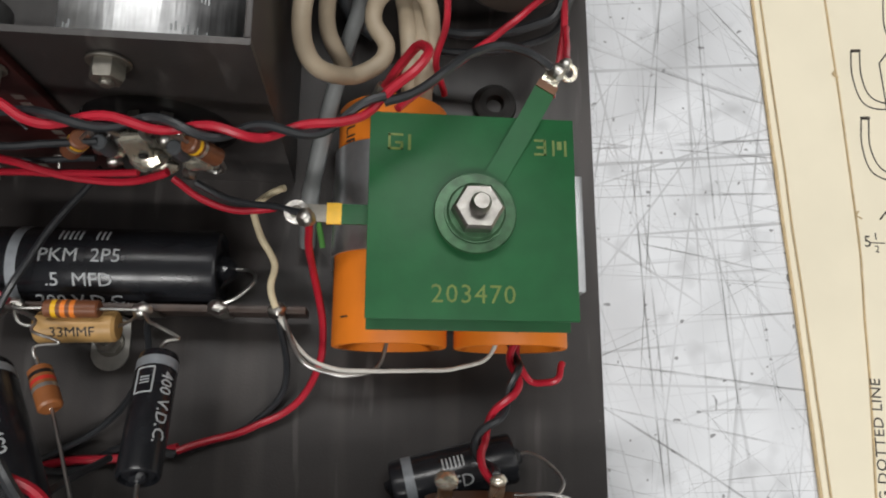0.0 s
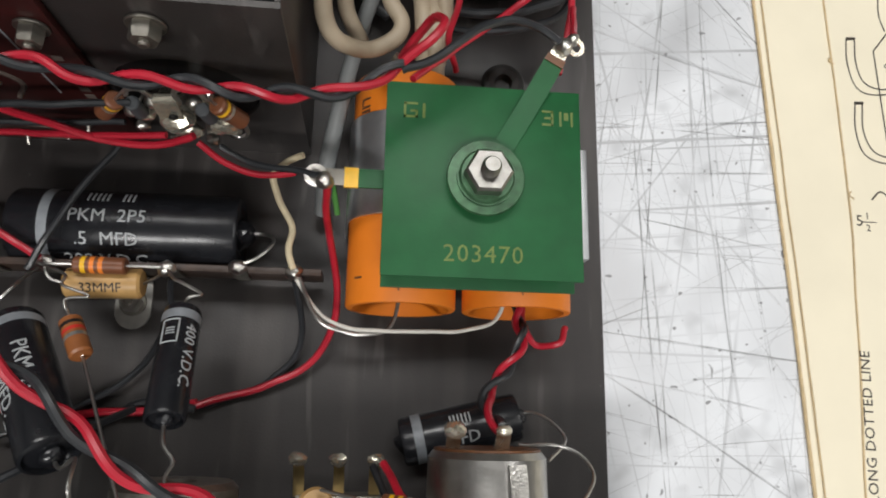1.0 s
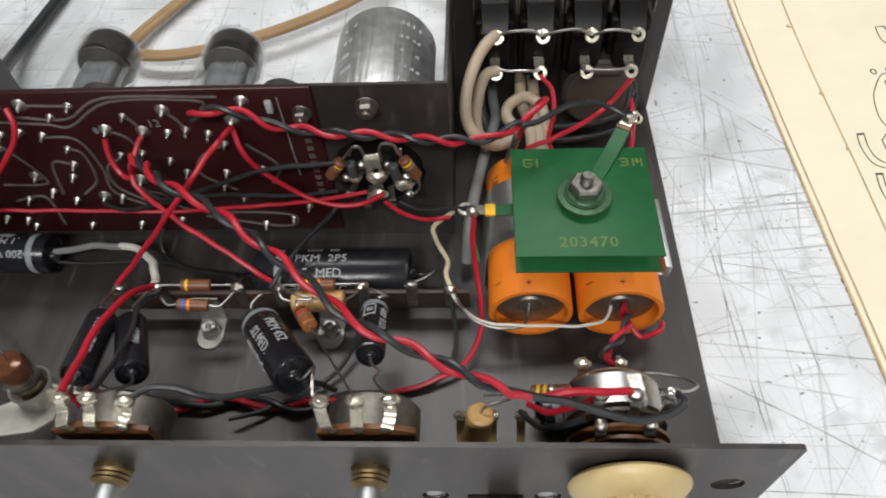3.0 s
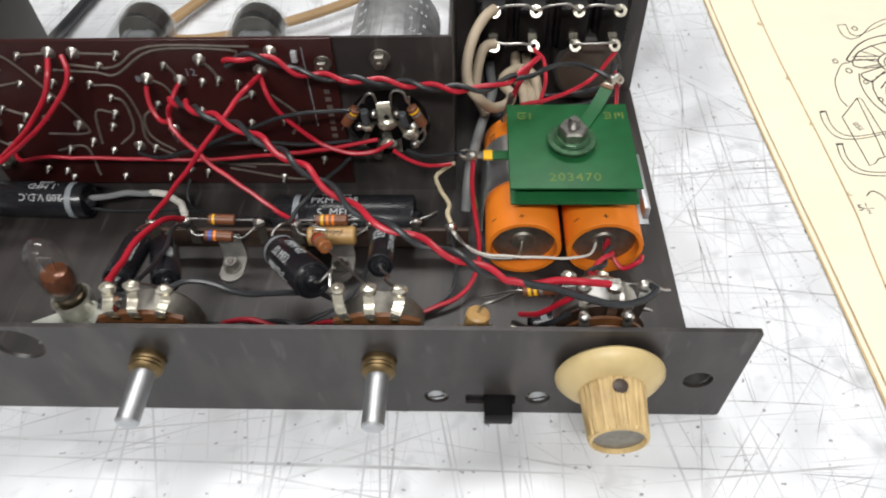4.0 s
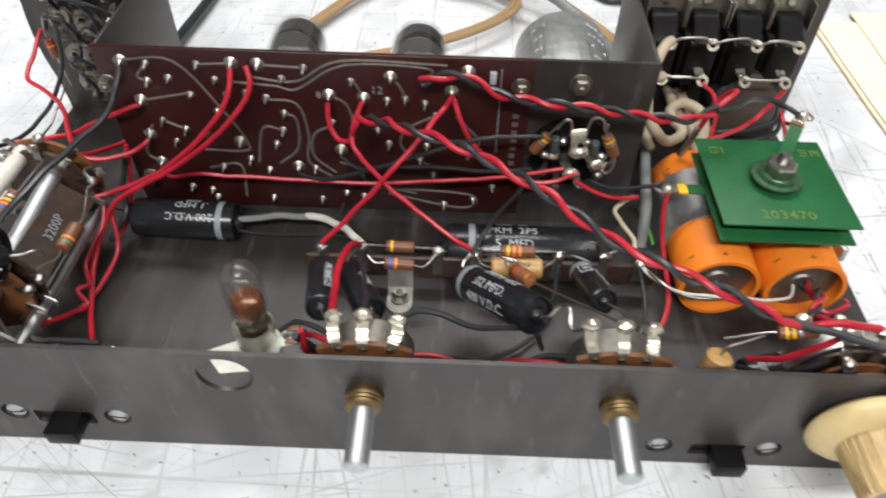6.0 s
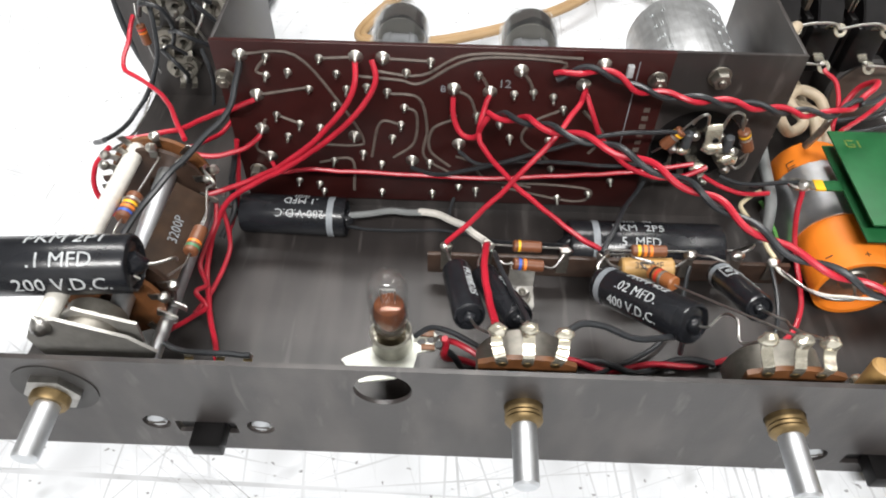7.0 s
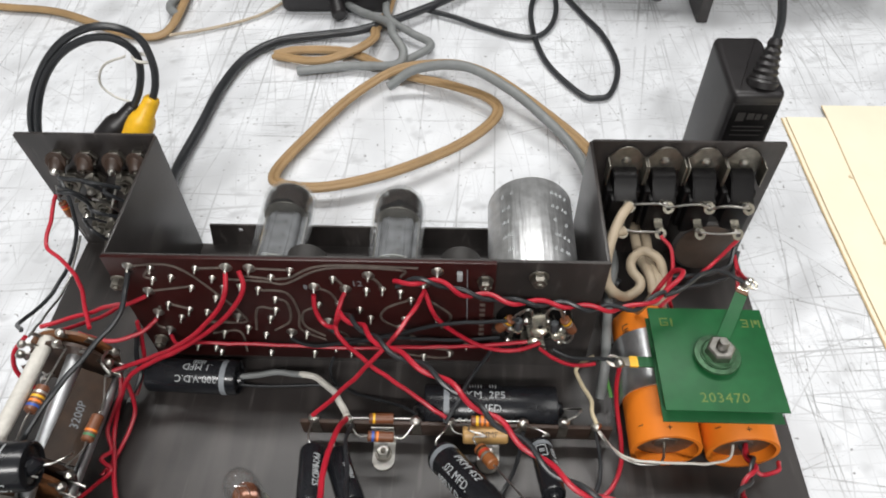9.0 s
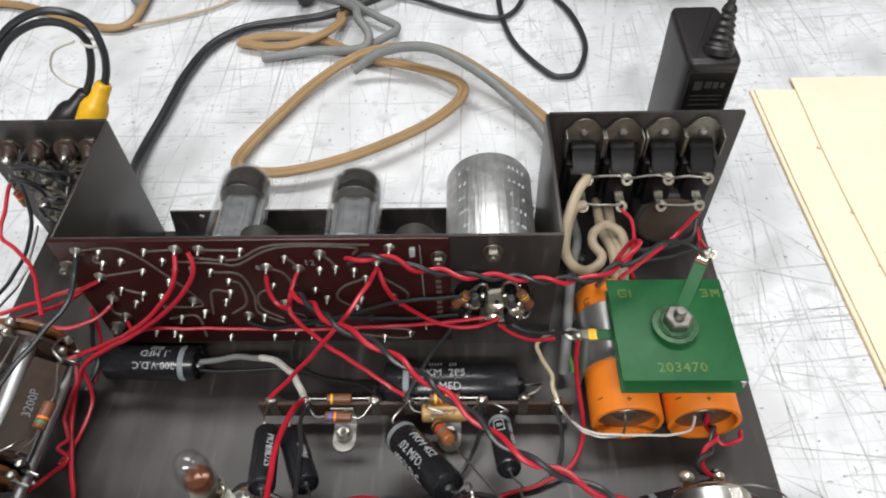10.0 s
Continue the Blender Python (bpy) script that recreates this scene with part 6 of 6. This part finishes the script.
# ---- mains cord inside the rear bay ----
wire([(1.55, 14.2, 5.35), (1.2, 13.7, 5.35), (.8, 12.9, 5.1), (.55, 12.1, 4.6), (.55, 11.6, 4.0), (.85, 11.35, 3.5), (1.5, 11.6, 2.75), (2.1, 12.0, 2.65), (2.25, 12.4, 2.75), (1.95, 12.9, 2.85), (2.05, 13.5, 2.85), (2.6, 13.95, 2.85), (3.15, 13.6, 2.8), (3.3, 13.0, 2.6), (3.3, 12.3, 2.2), (3.2, 11.8, 1.6)], .2, CREAM, "thick cream mains cord curling down to a knot", "cream_cable", seg=12)
wire([(1.65, 14.2, 3.85), (1.2, 14.0, 3.8), (.95, 13.5, 3.2), (.9, 12.9, 2.4), (1.3, 12.3, 1.8)], .2, CREAM, "thick cream mains cord from a lower lug", "cream_cable", seg=12)
wire([(2.6, 16.1, 2.0), (2.55, 15.2, 2.2), (2.6, 14.3, 2.1), (2.7, 13.7, 2.2), (2.75, 13.0, 2.5), (2.8, 12.3, 2.5), (2.85, 11.7, 2.0), (2.8, 11.2, 1.4)], .22, CREAM, "cream mains cord through the knot", "cream_cable", seg=12)
wire([(3.05, 16.1, 2.0), (3.05, 15.2, 2.1), (3.05, 14.3, 2.0), (3.0, 13.7, 2.2), (3.05, 13.0, 2.45), (3.05, 12.2, 2.5), (3.15, 11.6, 2.0), (3.2, 11.1, 1.4)], .22, CREAM, "cream mains cord through the knot", "cream_cable", seg=12)
wire([(1.5, 16.1, 1.6), (1.5, 15.2, 1.7), (1.6, 14.2, 1.6), (1.3, 13.0, 1.5), (1.0, 11.5, 1.6), (.75, 10.0, 1.7), (.6, 9.0, 1.6), (.5, 8.2, .6)], .2, GREYWIRE, "grey jacketed cable running beside the box", "cable", seg=12)
wire([(1.0, 16.1, 1.5), (1.1, 15.0, 1.2), (1.4, 14.4, .6), (2.0, 14.0, .4)], .22, DARKGREY, "dark grey cable in the rear bay", "cable", seg=12)
wire([(-2.7, 6.2, 1.6), (-2.9, 5.4, .8), (-3.3, 4.6, .4), (-4.2, 3.7, .3), (-5.6, 3.0, .3), (-6.6, 2.6, .5)], .075, BLACK, "black wire curving down from the tie strip")

wire([(3.4, 13.4, 1.9), (4.3, 13.2, 2.1), (5.3, 13.3, 2.2), (6.2, 13.6, 2.3), (6.5, 14.2, 2.9)], .12, BLACK, "black wire across the rear bay")
wire([(3.3, 13.0, 1.6), (4.4, 12.9, 1.7), (5.5, 13.1, 1.8), (6.4, 13.5, 1.9), (6.8, 14.4, 2.4)], .1, BLACK, "black wire across the rear bay")
wire([(6.45, 14.0, 2.7), (6.5, 13.2, 2.4), (6.35, 12.3, 2.2), (6.2, 11.6, 2.2)], .085, RED, "short red wire dropping from the outlets")
solid("rubber_grommet", lathe((5.2, 12.3, 0), (0, 0, 1), [(.2, 0), (.55, 0), (.6, .08), (.55, .2), (.42, .26), (.25, .2), (.2, 0)], 28), RUBBER, (5.2, 12.3, 0), "black rubber grommet on the deck", "grommet")

# ---- papers beside the chassis ----
def sheet(name, left, x1, y0, y1, z, thick, label, seed):
    """A sheet or booklet with a slightly ragged left edge; left: (y, x) along it."""
    random.seed(seed)
    pts, n = [], 60
    for i in range(n + 1):
        y = y0 + (y1 - y0) * i / n
        for (ya, xa), (yb, xb) in zip(left, left[1:]):
            if ya <= y <= yb:
                x = xa + (xb - xa) * (y - ya) / (yb - ya)
        pts.append((x + .025 * noise.noise((seed, y * 1.3, 0)) + .012 * random.uniform(-1, 1), y))
    t = thing(name, (left[0][1], y0, z), label, "paper", "papers")
    part("page", plate(pts + [(x1, y1), (x1, y0)], [], thick, Matrix.Translation((0, 0, z + thick / 2))), PAPER, t)
    return t, pts


lower, lp_pts = sheet("booklet", [(-20, 13.75), (1.0, 13.45), (6.2, 13.3), (13.0, 13.06), (19.4, 12.88), (27.0, 12.8)], 36, -20, 26.3, BZ, .1, "thick cream booklet lying under a torn page", 3)
part("cover_edge", sweep([(x - .03, y, BZ + .06) for x, y in lp_pts[::3]], .05, 6, 3), PAPEREDGE, lower, "browned cut edge")
part("inner_page", plate([(x + .2, y) for x, y in lp_pts] + [(36, 26.2), (36, -20)], [], .05, Matrix.Translation((0, 0, BZ + .14))), PAPER, lower)
part("inner_edge", sweep([(x + .18, y, BZ + .15) for x, y in lp_pts[::2]], .018, 6, 2), PAPEREDGE, lower, "browned inner page edge")
upper, up_pts = sheet("instruction_sheet", [(-20, 14.4), (1.0, 14.7), (5.0, 15.0), (9.0, 15.25), (14, 15.2), (20, 15.1), (28, 15.3)], 38, -20, 27.3, BZ + .17, .04, "torn cream instruction page with a line drawing", 8)
part("torn_edge", sweep([(x - .01, y, BZ + .19) for x, y in up_pts[::2]], .028, 6, 2), PAPEREDGE, upper, "torn brown edge")
PZ = BZ + .215
for x, y in ((14.92, 21.5), (15.05, 17.0), (15.12, 13.8), (15.25, 9.6)):
    part("stitch_nick", sweep([(x + .05, y + .12, PZ - .01), (x - .02, y, PZ - .01), (x + .12, y - .1, PZ - .01)], .03, 5, 4), PAPEREDGE, upper, "torn nick in the page edge")


def ink(pts, r=.023, n=8):
    part("drawn_line", sweep([(x, y, PZ) for x, y in pts], r, 4, n, flat=1.0), DARKINK, upper)


for o in (0, 1):
    ink([(15.72 + .27 * o, 14.56), (15.66 + .28 * o, 13.8), (15.82 + .28 * o, 13.05 + .15 * o), (16.22 + .3 * o, 12.79 + .19 * o), (17.0 + .1 * o, 12.85 + .18 * o), (17.8, 13.08 + .13 * o), (19.2, 13.4 + .13 * o)])
    ink([(15.75 + .23 * o, 12.46), (15.67 + .24 * o, 11.6), (15.9 + .27 * o, 10.83 + .14 * o), (16.74 + .08 * o, 10.6 + .2 * o), (17.8, 10.7 + .2 * o), (19.2, 11.1 + .2 * o)])
    ink([(18.67 + .4 * o, 21.27), (18.63 + .42 * o, 20.47), (18.85 + .35 * o, 20.07 + .3 * o), (19.39, 20.25 + .1 * o), (20.27 + .2 * o, 21.18 - .15 * o), (21.15 + .2 * o, 21.75 - .2 * o), (22.4, 22.2 - .2 * o)])
for y in (14.57, 12.47):
    ink([(15.73, y), (16.0, y + .02)], .05, 2)
ink([(18.67, 21.28), (19.07, 21.29)], n=2)
for a in ([(16.56, 14.22), (17.63, 15.52), (17.8, 15.46), (17.86, 13.35), (17.9, 11.9), (17.16, 11.6)], [(16.56, 14.22), (16.62, 11.18), (16.89, 11.32), (17.16, 11.64)], [(17.63, 15.52), (17.48, 12.66), (17.4, 11.7)]):
    ink(a, n=1)
ink([(17.02, 14.92), (16.9, 15.4), (16.93, 15.93), (17.05, 16.6), (17.28, 17.17), (17.81, 18.02), (18.22, 18.14)])
ink([(22.6, 20.9), (20.72, 20.38), (19.84, 20.09), (19.06, 19.54), (18.25, 18.55), (18.17, 18.26), (18.41, 18.31), (19.01, 19.07), (20.47, 19.79), (22.6, 20.3)], .036)
for a in ([(18.46, 18.61), (19.63, 18.62)], [(18.39, 18.31), (19.54, 18.38)], [(18.56, 17.73), (19.57, 17.99)], [(18.45, 17.3), (19.69, 17.87)], [(18.67, 16.64), (19.52, 17.44)], [(18.9, 16.2), (19.75, 17.2)],
          [(18.38, 18.3), (18.3, 17.9), (18.56, 17.73)], [(18.45, 17.3), (18.4, 17.0), (18.67, 16.64)]):
    ink(a, .032, 2)
for k in range(3):
    ink([(20.6 + (1.1 - .25 * k) * math.cos(radians(a)), 18.0 + (.95 - .22 * k) * math.sin(radians(a))) for a in range(0, 361, 24)], .03 - .004 * k, 3)
for k in range(8):
    a = radians(95 + 24 * k)
    ink([(20.6 + 1.1 * math.cos(a), 18.0 + .95 * math.sin(a)), (20.6 + 2.0 * math.cos(a), 18.0 + 1.75 * math.sin(a))], .026, 2)
for k in range(3):
    ink([(18.34 + .42 * k, 17.31 - .5 * k), (18.13 + .42 * k, 16.47 - .4 * k), (18.14 + .42 * k, 15.44 - .2 * k), (18.38 + .42 * k, 14.63), (18.9 + .42 * k, 13.9)], .03)
for x, y, w in ((17.59, 18.26, .11), (17.96, 17.52, .13), (18.42, 16.66, .1), (19.4, 20.95, .12), (18.6, 15.4, .1)):
    ink([(x + w * math.cos(radians(a)), y + 1.4 * w * math.sin(radians(a))) for a in range(0, 361, 45)], .026, 3)
ink([(15.9, 9.5), (16.2, 9.75), (16.5, 9.5), (16.6, 9.0)], .025)
ink([(16.9, 9.9), (16.7, 9.2), (16.75, 8.3), (17.2, 7.6)], .03)
part("printed_line", lettering("ALONG DOTTED LINE", .40, Matrix.Translation((15.03, 3.1, PZ)) @ pose(0, 0, 0, 0, 0, 87), .01, 1.05), DARKINK, upper)
part("printed_number", lettering("5", .45, Matrix.Translation((15.45, 8.85, PZ)), .01), DARKINK, upper)
part("printed_number", lettering("1", .28, Matrix.Translation((15.7, 9.0, PZ)), .01), DARKINK, upper)
part("printed_number", lettering("2", .28, Matrix.Translation((15.7, 8.65, PZ)), .01), DARKINK, upper)
part("printed_number", lettering("750", .36, Matrix.Translation((17.04, 13.6, PZ)) @ pose(0, 0, 0, 0, 0, 110), .01), DARKINK, upper)
ink([(15.5, 8.83), (15.95, 8.83)], .015, 2)

# ---- cords on the bench behind the chassis ----
def cord(pts, r, m, label, name="cord", flat=1.0, cat="cord"):
    return solid(name, sweep(pts, r, 12, 8, flat=flat), m, pts[0], label, cat, "bench cords")


def zip_cord(pts, r, label):
    t = thing("lamp_cord", pts[0], label, "cord", "bench cords")
    P = spline(pts, 8)
    for s in (-1, 1):
        out = []
        for i, p in enumerate(P):
            d = P[min(i + 1, len(P) - 1)] - P[max(i - 1, 0)]
            n = Vector((-d.y, d.x, 0)).normalized()
            out.append(p + n * r * .85 * s)
        part("conductor", sweep(out, r, 10, 1, smooth=False), TAN, t)
    return t


G0 = BZ + .3
zip_cord([(2.2, 16.6, 2.3), (2.0, 19.0, 1.3), (1.5, 22.8, .5), (-.8, 25.5, .9), (-3.3, 27.8, 1.3), (-5.2, 29.2, 1.2), (-7.0, 29.9, .8), (-9.3, 29.5, .6), (-11.7, 27.1, .45), (-13.8, 23.5, .4), (-14.9, 20.8, .5),
          (-14.3, 19.7, .7), (-12.0, 19.5, .8), (-8.6, 20.6, .9), (-5.2, 22.8, .9), (-3.4, 25.0, .9), (-3.7, 26.6, .8), (-5.9, 28.2, .5), (-8.6, 29.3, .35), (-10.6, 30.6, .3), (-12.6, 31.8, .3), (-15.5, 31.9, .3), (-17.0, 31.4, .3)],
         .17, "tan two-core lamp cord looped on the bench")
zip_cord([(-17.0, 31.3, .3), (-14.2, 30.5, .5), (-12.0, 31.3, .7), (-10.9, 32.6, .7), (-10.9, 33.9, .5), (-10.4, 36.0, .3), (-10.0, 41.0, .3)], .17, "tan two-core lamp cord looped on the bench")
cord([(1.8, 16.6, 1.7), (1.4, 19.5, 1.0), (.6, 22.5, .9), (-.9, 24.4, 1.4), (-2.7, 26.1, 1.9), (-5.2, 28.0, 2.0), (-7.9, 28.4, 1.5), (-9.6, 27.9, .6)], .27, GREYWIRE, "grey jacketed cable looping on the bench", "cable", cat="cable")
cord([(-15.3, 29.7, .3), (-12.1, 30.2, .35), (-9.4, 30.0, .6), (-8.9, 30.8, 1.0), (-9.6, 32.0, 1.4), (-10.1, 33.6, 1.2), (-12.6, 36.2, .6), (-14.5, 39.0, .3)], .27, GREYWIRE, "grey jacketed cable looping on the bench", "cable", cat="cable")
cord([(-8.9, 30.6, .4), (-7.3, 32.2, .5), (-8.6, 33.4, .6), (-10.2, 35.0, .7), (-10.6, 38.5, .4)], .25, GREYWIRE, "grey jacketed cable looping on the bench", "cable", cat="cable")
cord([(-18.4, 16.5, 2.0), (-19.4, 18.2, 1.3), (-20.2, 20.9, .4), (-19.9, 24.5, .3), (-19.5, 28.3, .3), (-18.6, 31.2, .3), (-16.8, 32.9, .3), (-14.0, 33.6, .3), (-11.5, 34.0, .5), (-7.6, 36.4, .6), (-3.5, 40.5, .3)], .27, BLACK, "thick black cable across the bench", "cable", cat="cable")
cord([(-7.8, 36.6, .25), (-6.0, 35.9, .2), (-4.2, 34.9, .15), (-1.8, 33.8, .15), (-.5, 33.9, .15), (.4, 35.1, .2), (.8, 37.0, .3), (.6, 39.0, .3), (-.4, 38.6, .3), (-.9, 36.4, .2), (-.7, 33.4, .1), (0, 30.7, .1), (1.6, 28.1, .1), (2.5, 27.7, .1), (3.4, 28.2, .1), (4.1, 30.8, .1), (3.6, 34.0, .1), (2.6, 36.3, .1), (1.2, 39.5, .1)],
     .17, BLACK, "thin black cord looped on the bench")
cord([(-42, 37.5, .2), (-36.6, 36.7, .2), (-32.5, 36.1, .2), (-28.0, 34.0, .2), (-25.6, 33.3, .2), (-24.4, 34.0, .3), (-24.2, 37.0, .4), (-24.6, 41, .3)], .3, TAN, "tan cord at the far side of the bench", flat=.7)
cord([(-24.3, 33.6, .15), (-22.0, 34.4, .1), (-19.0, 36.0, .1), (-17.0, 38.5, .1)], .1, CREAM, "frayed thin end of a tan cord")
cord([(-24.5, 38.5, .4), (-25.0, 36.6, .4), (-24.2, 35.6, .3)], .3, GREYWIRE, "grey cable end on the bench", "cable", cat="cable")

# signal lead with two plugs in the rear sockets
sl = thing("signal_lead", (-21, 18, 0), "black twin signal lead arching up behind the sockets", "cable")
part("cable", sweep([(-18.35, 18.18, 7.2), (-18.1, 18.45, 7.8), (-18.05, 18.8, 8.6), (-18.4, 19.2, 9.5), (-19.2, 19.1, 10.1), (-20.3, 19.0, 10.1), (-21.7, 18.9, 9.4), (-23.0, 18.6, 8.1), (-24.0, 18.2, 6.4), (-24.3, 17.6, 4.6), (-24.2, 17.2, 3.0), (-23.9, 17.0, 1.5), (-23.4, 16.8, .2)], .16, 10), BLACK, sl)
part("cable", sweep([(-19.35, 18.15, 6.75), (-19.0, 18.45, 7.3), (-18.75, 18.75, 8.0), (-18.7, 19.0, 8.7), (-18.9, 19.0, 9.3), (-19.5, 18.9, 9.75), (-20.5, 18.8, 9.7), (-21.8, 18.7, 9.0), (-22.9, 18.4, 7.8), (-23.7, 18.0, 6.2), (-24.0, 17.5, 4.6), (-23.9, 17.2, 3.0), (-23.6, 17.0, 1.5), (-23.1, 16.8, .2)], .16, 10), BLACK, sl)
part("cable_tie", lathe((-18.5, 18.95, 8.75), (.3, .2, 1), [(.36, -.08), (.42, 0), (.36, .08), (.3, 0), (.36, -.08)], 16), WHITEWIRE, sl, "white plastic cable tie")
cord([(-19.2, 19.0, 8.8), (-20.4, 19.2, 8.2), (-21.0, 19.3, 7.2), (-20.6, 19.2, 6.6), (-19.8, 19.0, 6.4)], .05, WHITEWIRE, "loose white tail of the cable tie")
for p, q, m, lab in (((-19.5, 17.5, 5.6), (-18.3, 18.2, 7.3), YELLOW, "yellow moulded phono plug in a rear socket"), ((-20.8, 17.5, 5.5), (-19.25, 18.2, 6.85), PLASTIC, "black moulded phono plug in a rear socket")):
    t = thing("phono_plug", p, lab, "plug", "phono plugs")
    L = (Vector(q) - Vector(p)).length
    part("body", lathe(p, Vector(q) - Vector(p), [(0, 0), (.5, 0), (.58, .1), (.58, L * .42), (.5, L * .55), (.38, L * .62), (.33, L * .95), (.27, L), (0, L)], 20), m, t)
    for k in range(3):
        h = L * (.74 + .07 * k)
        part("rib", lathe(p, Vector(q) - Vector(p), [(.3, h), (.35, h + .03), (.35, h + .07), (.3, h + .1)], 16), m, t)
    part("tip", rod(Vector(p) + Vector((0, .2, .15)), Vector((p[0], 16.37, p[2] + .05)), .32, 14), STEEL, t)

# power adapter standing behind the outlets
ad = thing("power_adapter", (6.5, 19.4, BZ), "black plastic plug-in power adapter with a ribbed cord exit", "power adapter")
bm = box(-1, 1, -1, 1, 0, 1, 0)
bmesh.ops.bevel(bm, geom=[e for e in bm.edges if abs(e.verts[0].co.z - e.verts[1].co.z) > .5], offset=.26, segments=4, affect="EDGES", profile=0.5)
for v in bm.verts:
    k = .96 + .04 * v.co.z
    v.co = Vector((6.5 + (1.06 + .03 * v.co.y * -1) * v.co.x * k, 19.35 + 2.0 * v.co.y * k, BZ + .01 + (8.55 + BZ * -1 - .1) * v.co.z))
bmesh.ops.bevel(bm, geom=[e for e in bm.edges if e.verts[0].co.z > 8 and e.verts[1].co.z > 8 and len(e.link_faces) == 2 and abs(e.link_faces[0].normal.z - e.link_faces[1].normal.z) > .5], offset=.28, segments=4, affect="EDGES", profile=0.6)
case = part("case", bm, PLASTIC, ad)
part("label_plate", plate(rounded(5.66, 7.34, 3.4, 7.95, .1), [], .03, facing(17.36)), BAKELITE, ad, "glossy black label with faint grey marks")
part("label_rim", sweep([(5.6, 17.36, 3.3), (5.6, 17.36, 8.05), (7.4, 17.36, 8.05), (7.4, 17.36, 3.3)], .035, 6, 1, smooth=False), PLASTIC, ad)
for x, zz, w, h in ((6.05, 7.35, .16, .42), (6.45, 7.38, .13, .32), (6.75, 7.36, .1, .3), (7.02, 7.36, .08, .24), (6.5, 6.85, .62, .05), (6.5, 6.65, .62, .04), (6.5, 6.4, .6, .04)):
    part("printed_bar", box(x - w, x + w, 17.325, 17.345, zz - h / 2, zz + h / 2), RUBBER, ad)
rd = Vector((.16, .5, 1)).normalized()
part("strain_relief", lathe((6.72, 18.05, 8.3), rd, [(.62, 0), (.62, .25), (.54, .34)] + [(.55 - .025 * i - .075 * (i % 2), .38 + .13 * i) for i in range(11)] + [(.22, 1.9), (0, 1.9)], 24), PLASTIC, ad)
part("cord", sweep([Vector((6.72, 18.05, 8.3)) + rd * 1.8, (7.05, 19.25, 10.6), (6.85, 19.9, 11.6), (6.6, 21.4, 12.5), (6.5, 24.0, 12.4), (6.7, 28, 10.0), (7.0, 32, 5.5), (7.0, 36, 1.5), (7.5, 41, .2)], .17, 10), BLACK, ad)

# other equipment at the back of the bench
eq = thing("equipment_case", (16, 44, BZ), "dark brown metal equipment case at the back of the bench", "case")
bm = box(1.5, 22.0, 38.6, 55, BZ + .4, 12.0, .15)
part("cabinet", bm, PAINT, eq)
part("side_foot", box(9.9, 10.6, 35.9, 55, BZ + .01, 12, .08), PAINT, eq)
bk = thing("black_transformer", (-13, 40, BZ), "black lump of a power brick behind the cables", "power brick")
part("case", box(-17.5, -10.2, 36.6, 43, BZ + .01, 3.2, .5, seg=4), PLASTIC, bk)
part("neck", rod((-13.8, 36.7, .9), (-13.4, 35.4, .5), .5, 16, .1), PLASTIC, bk)
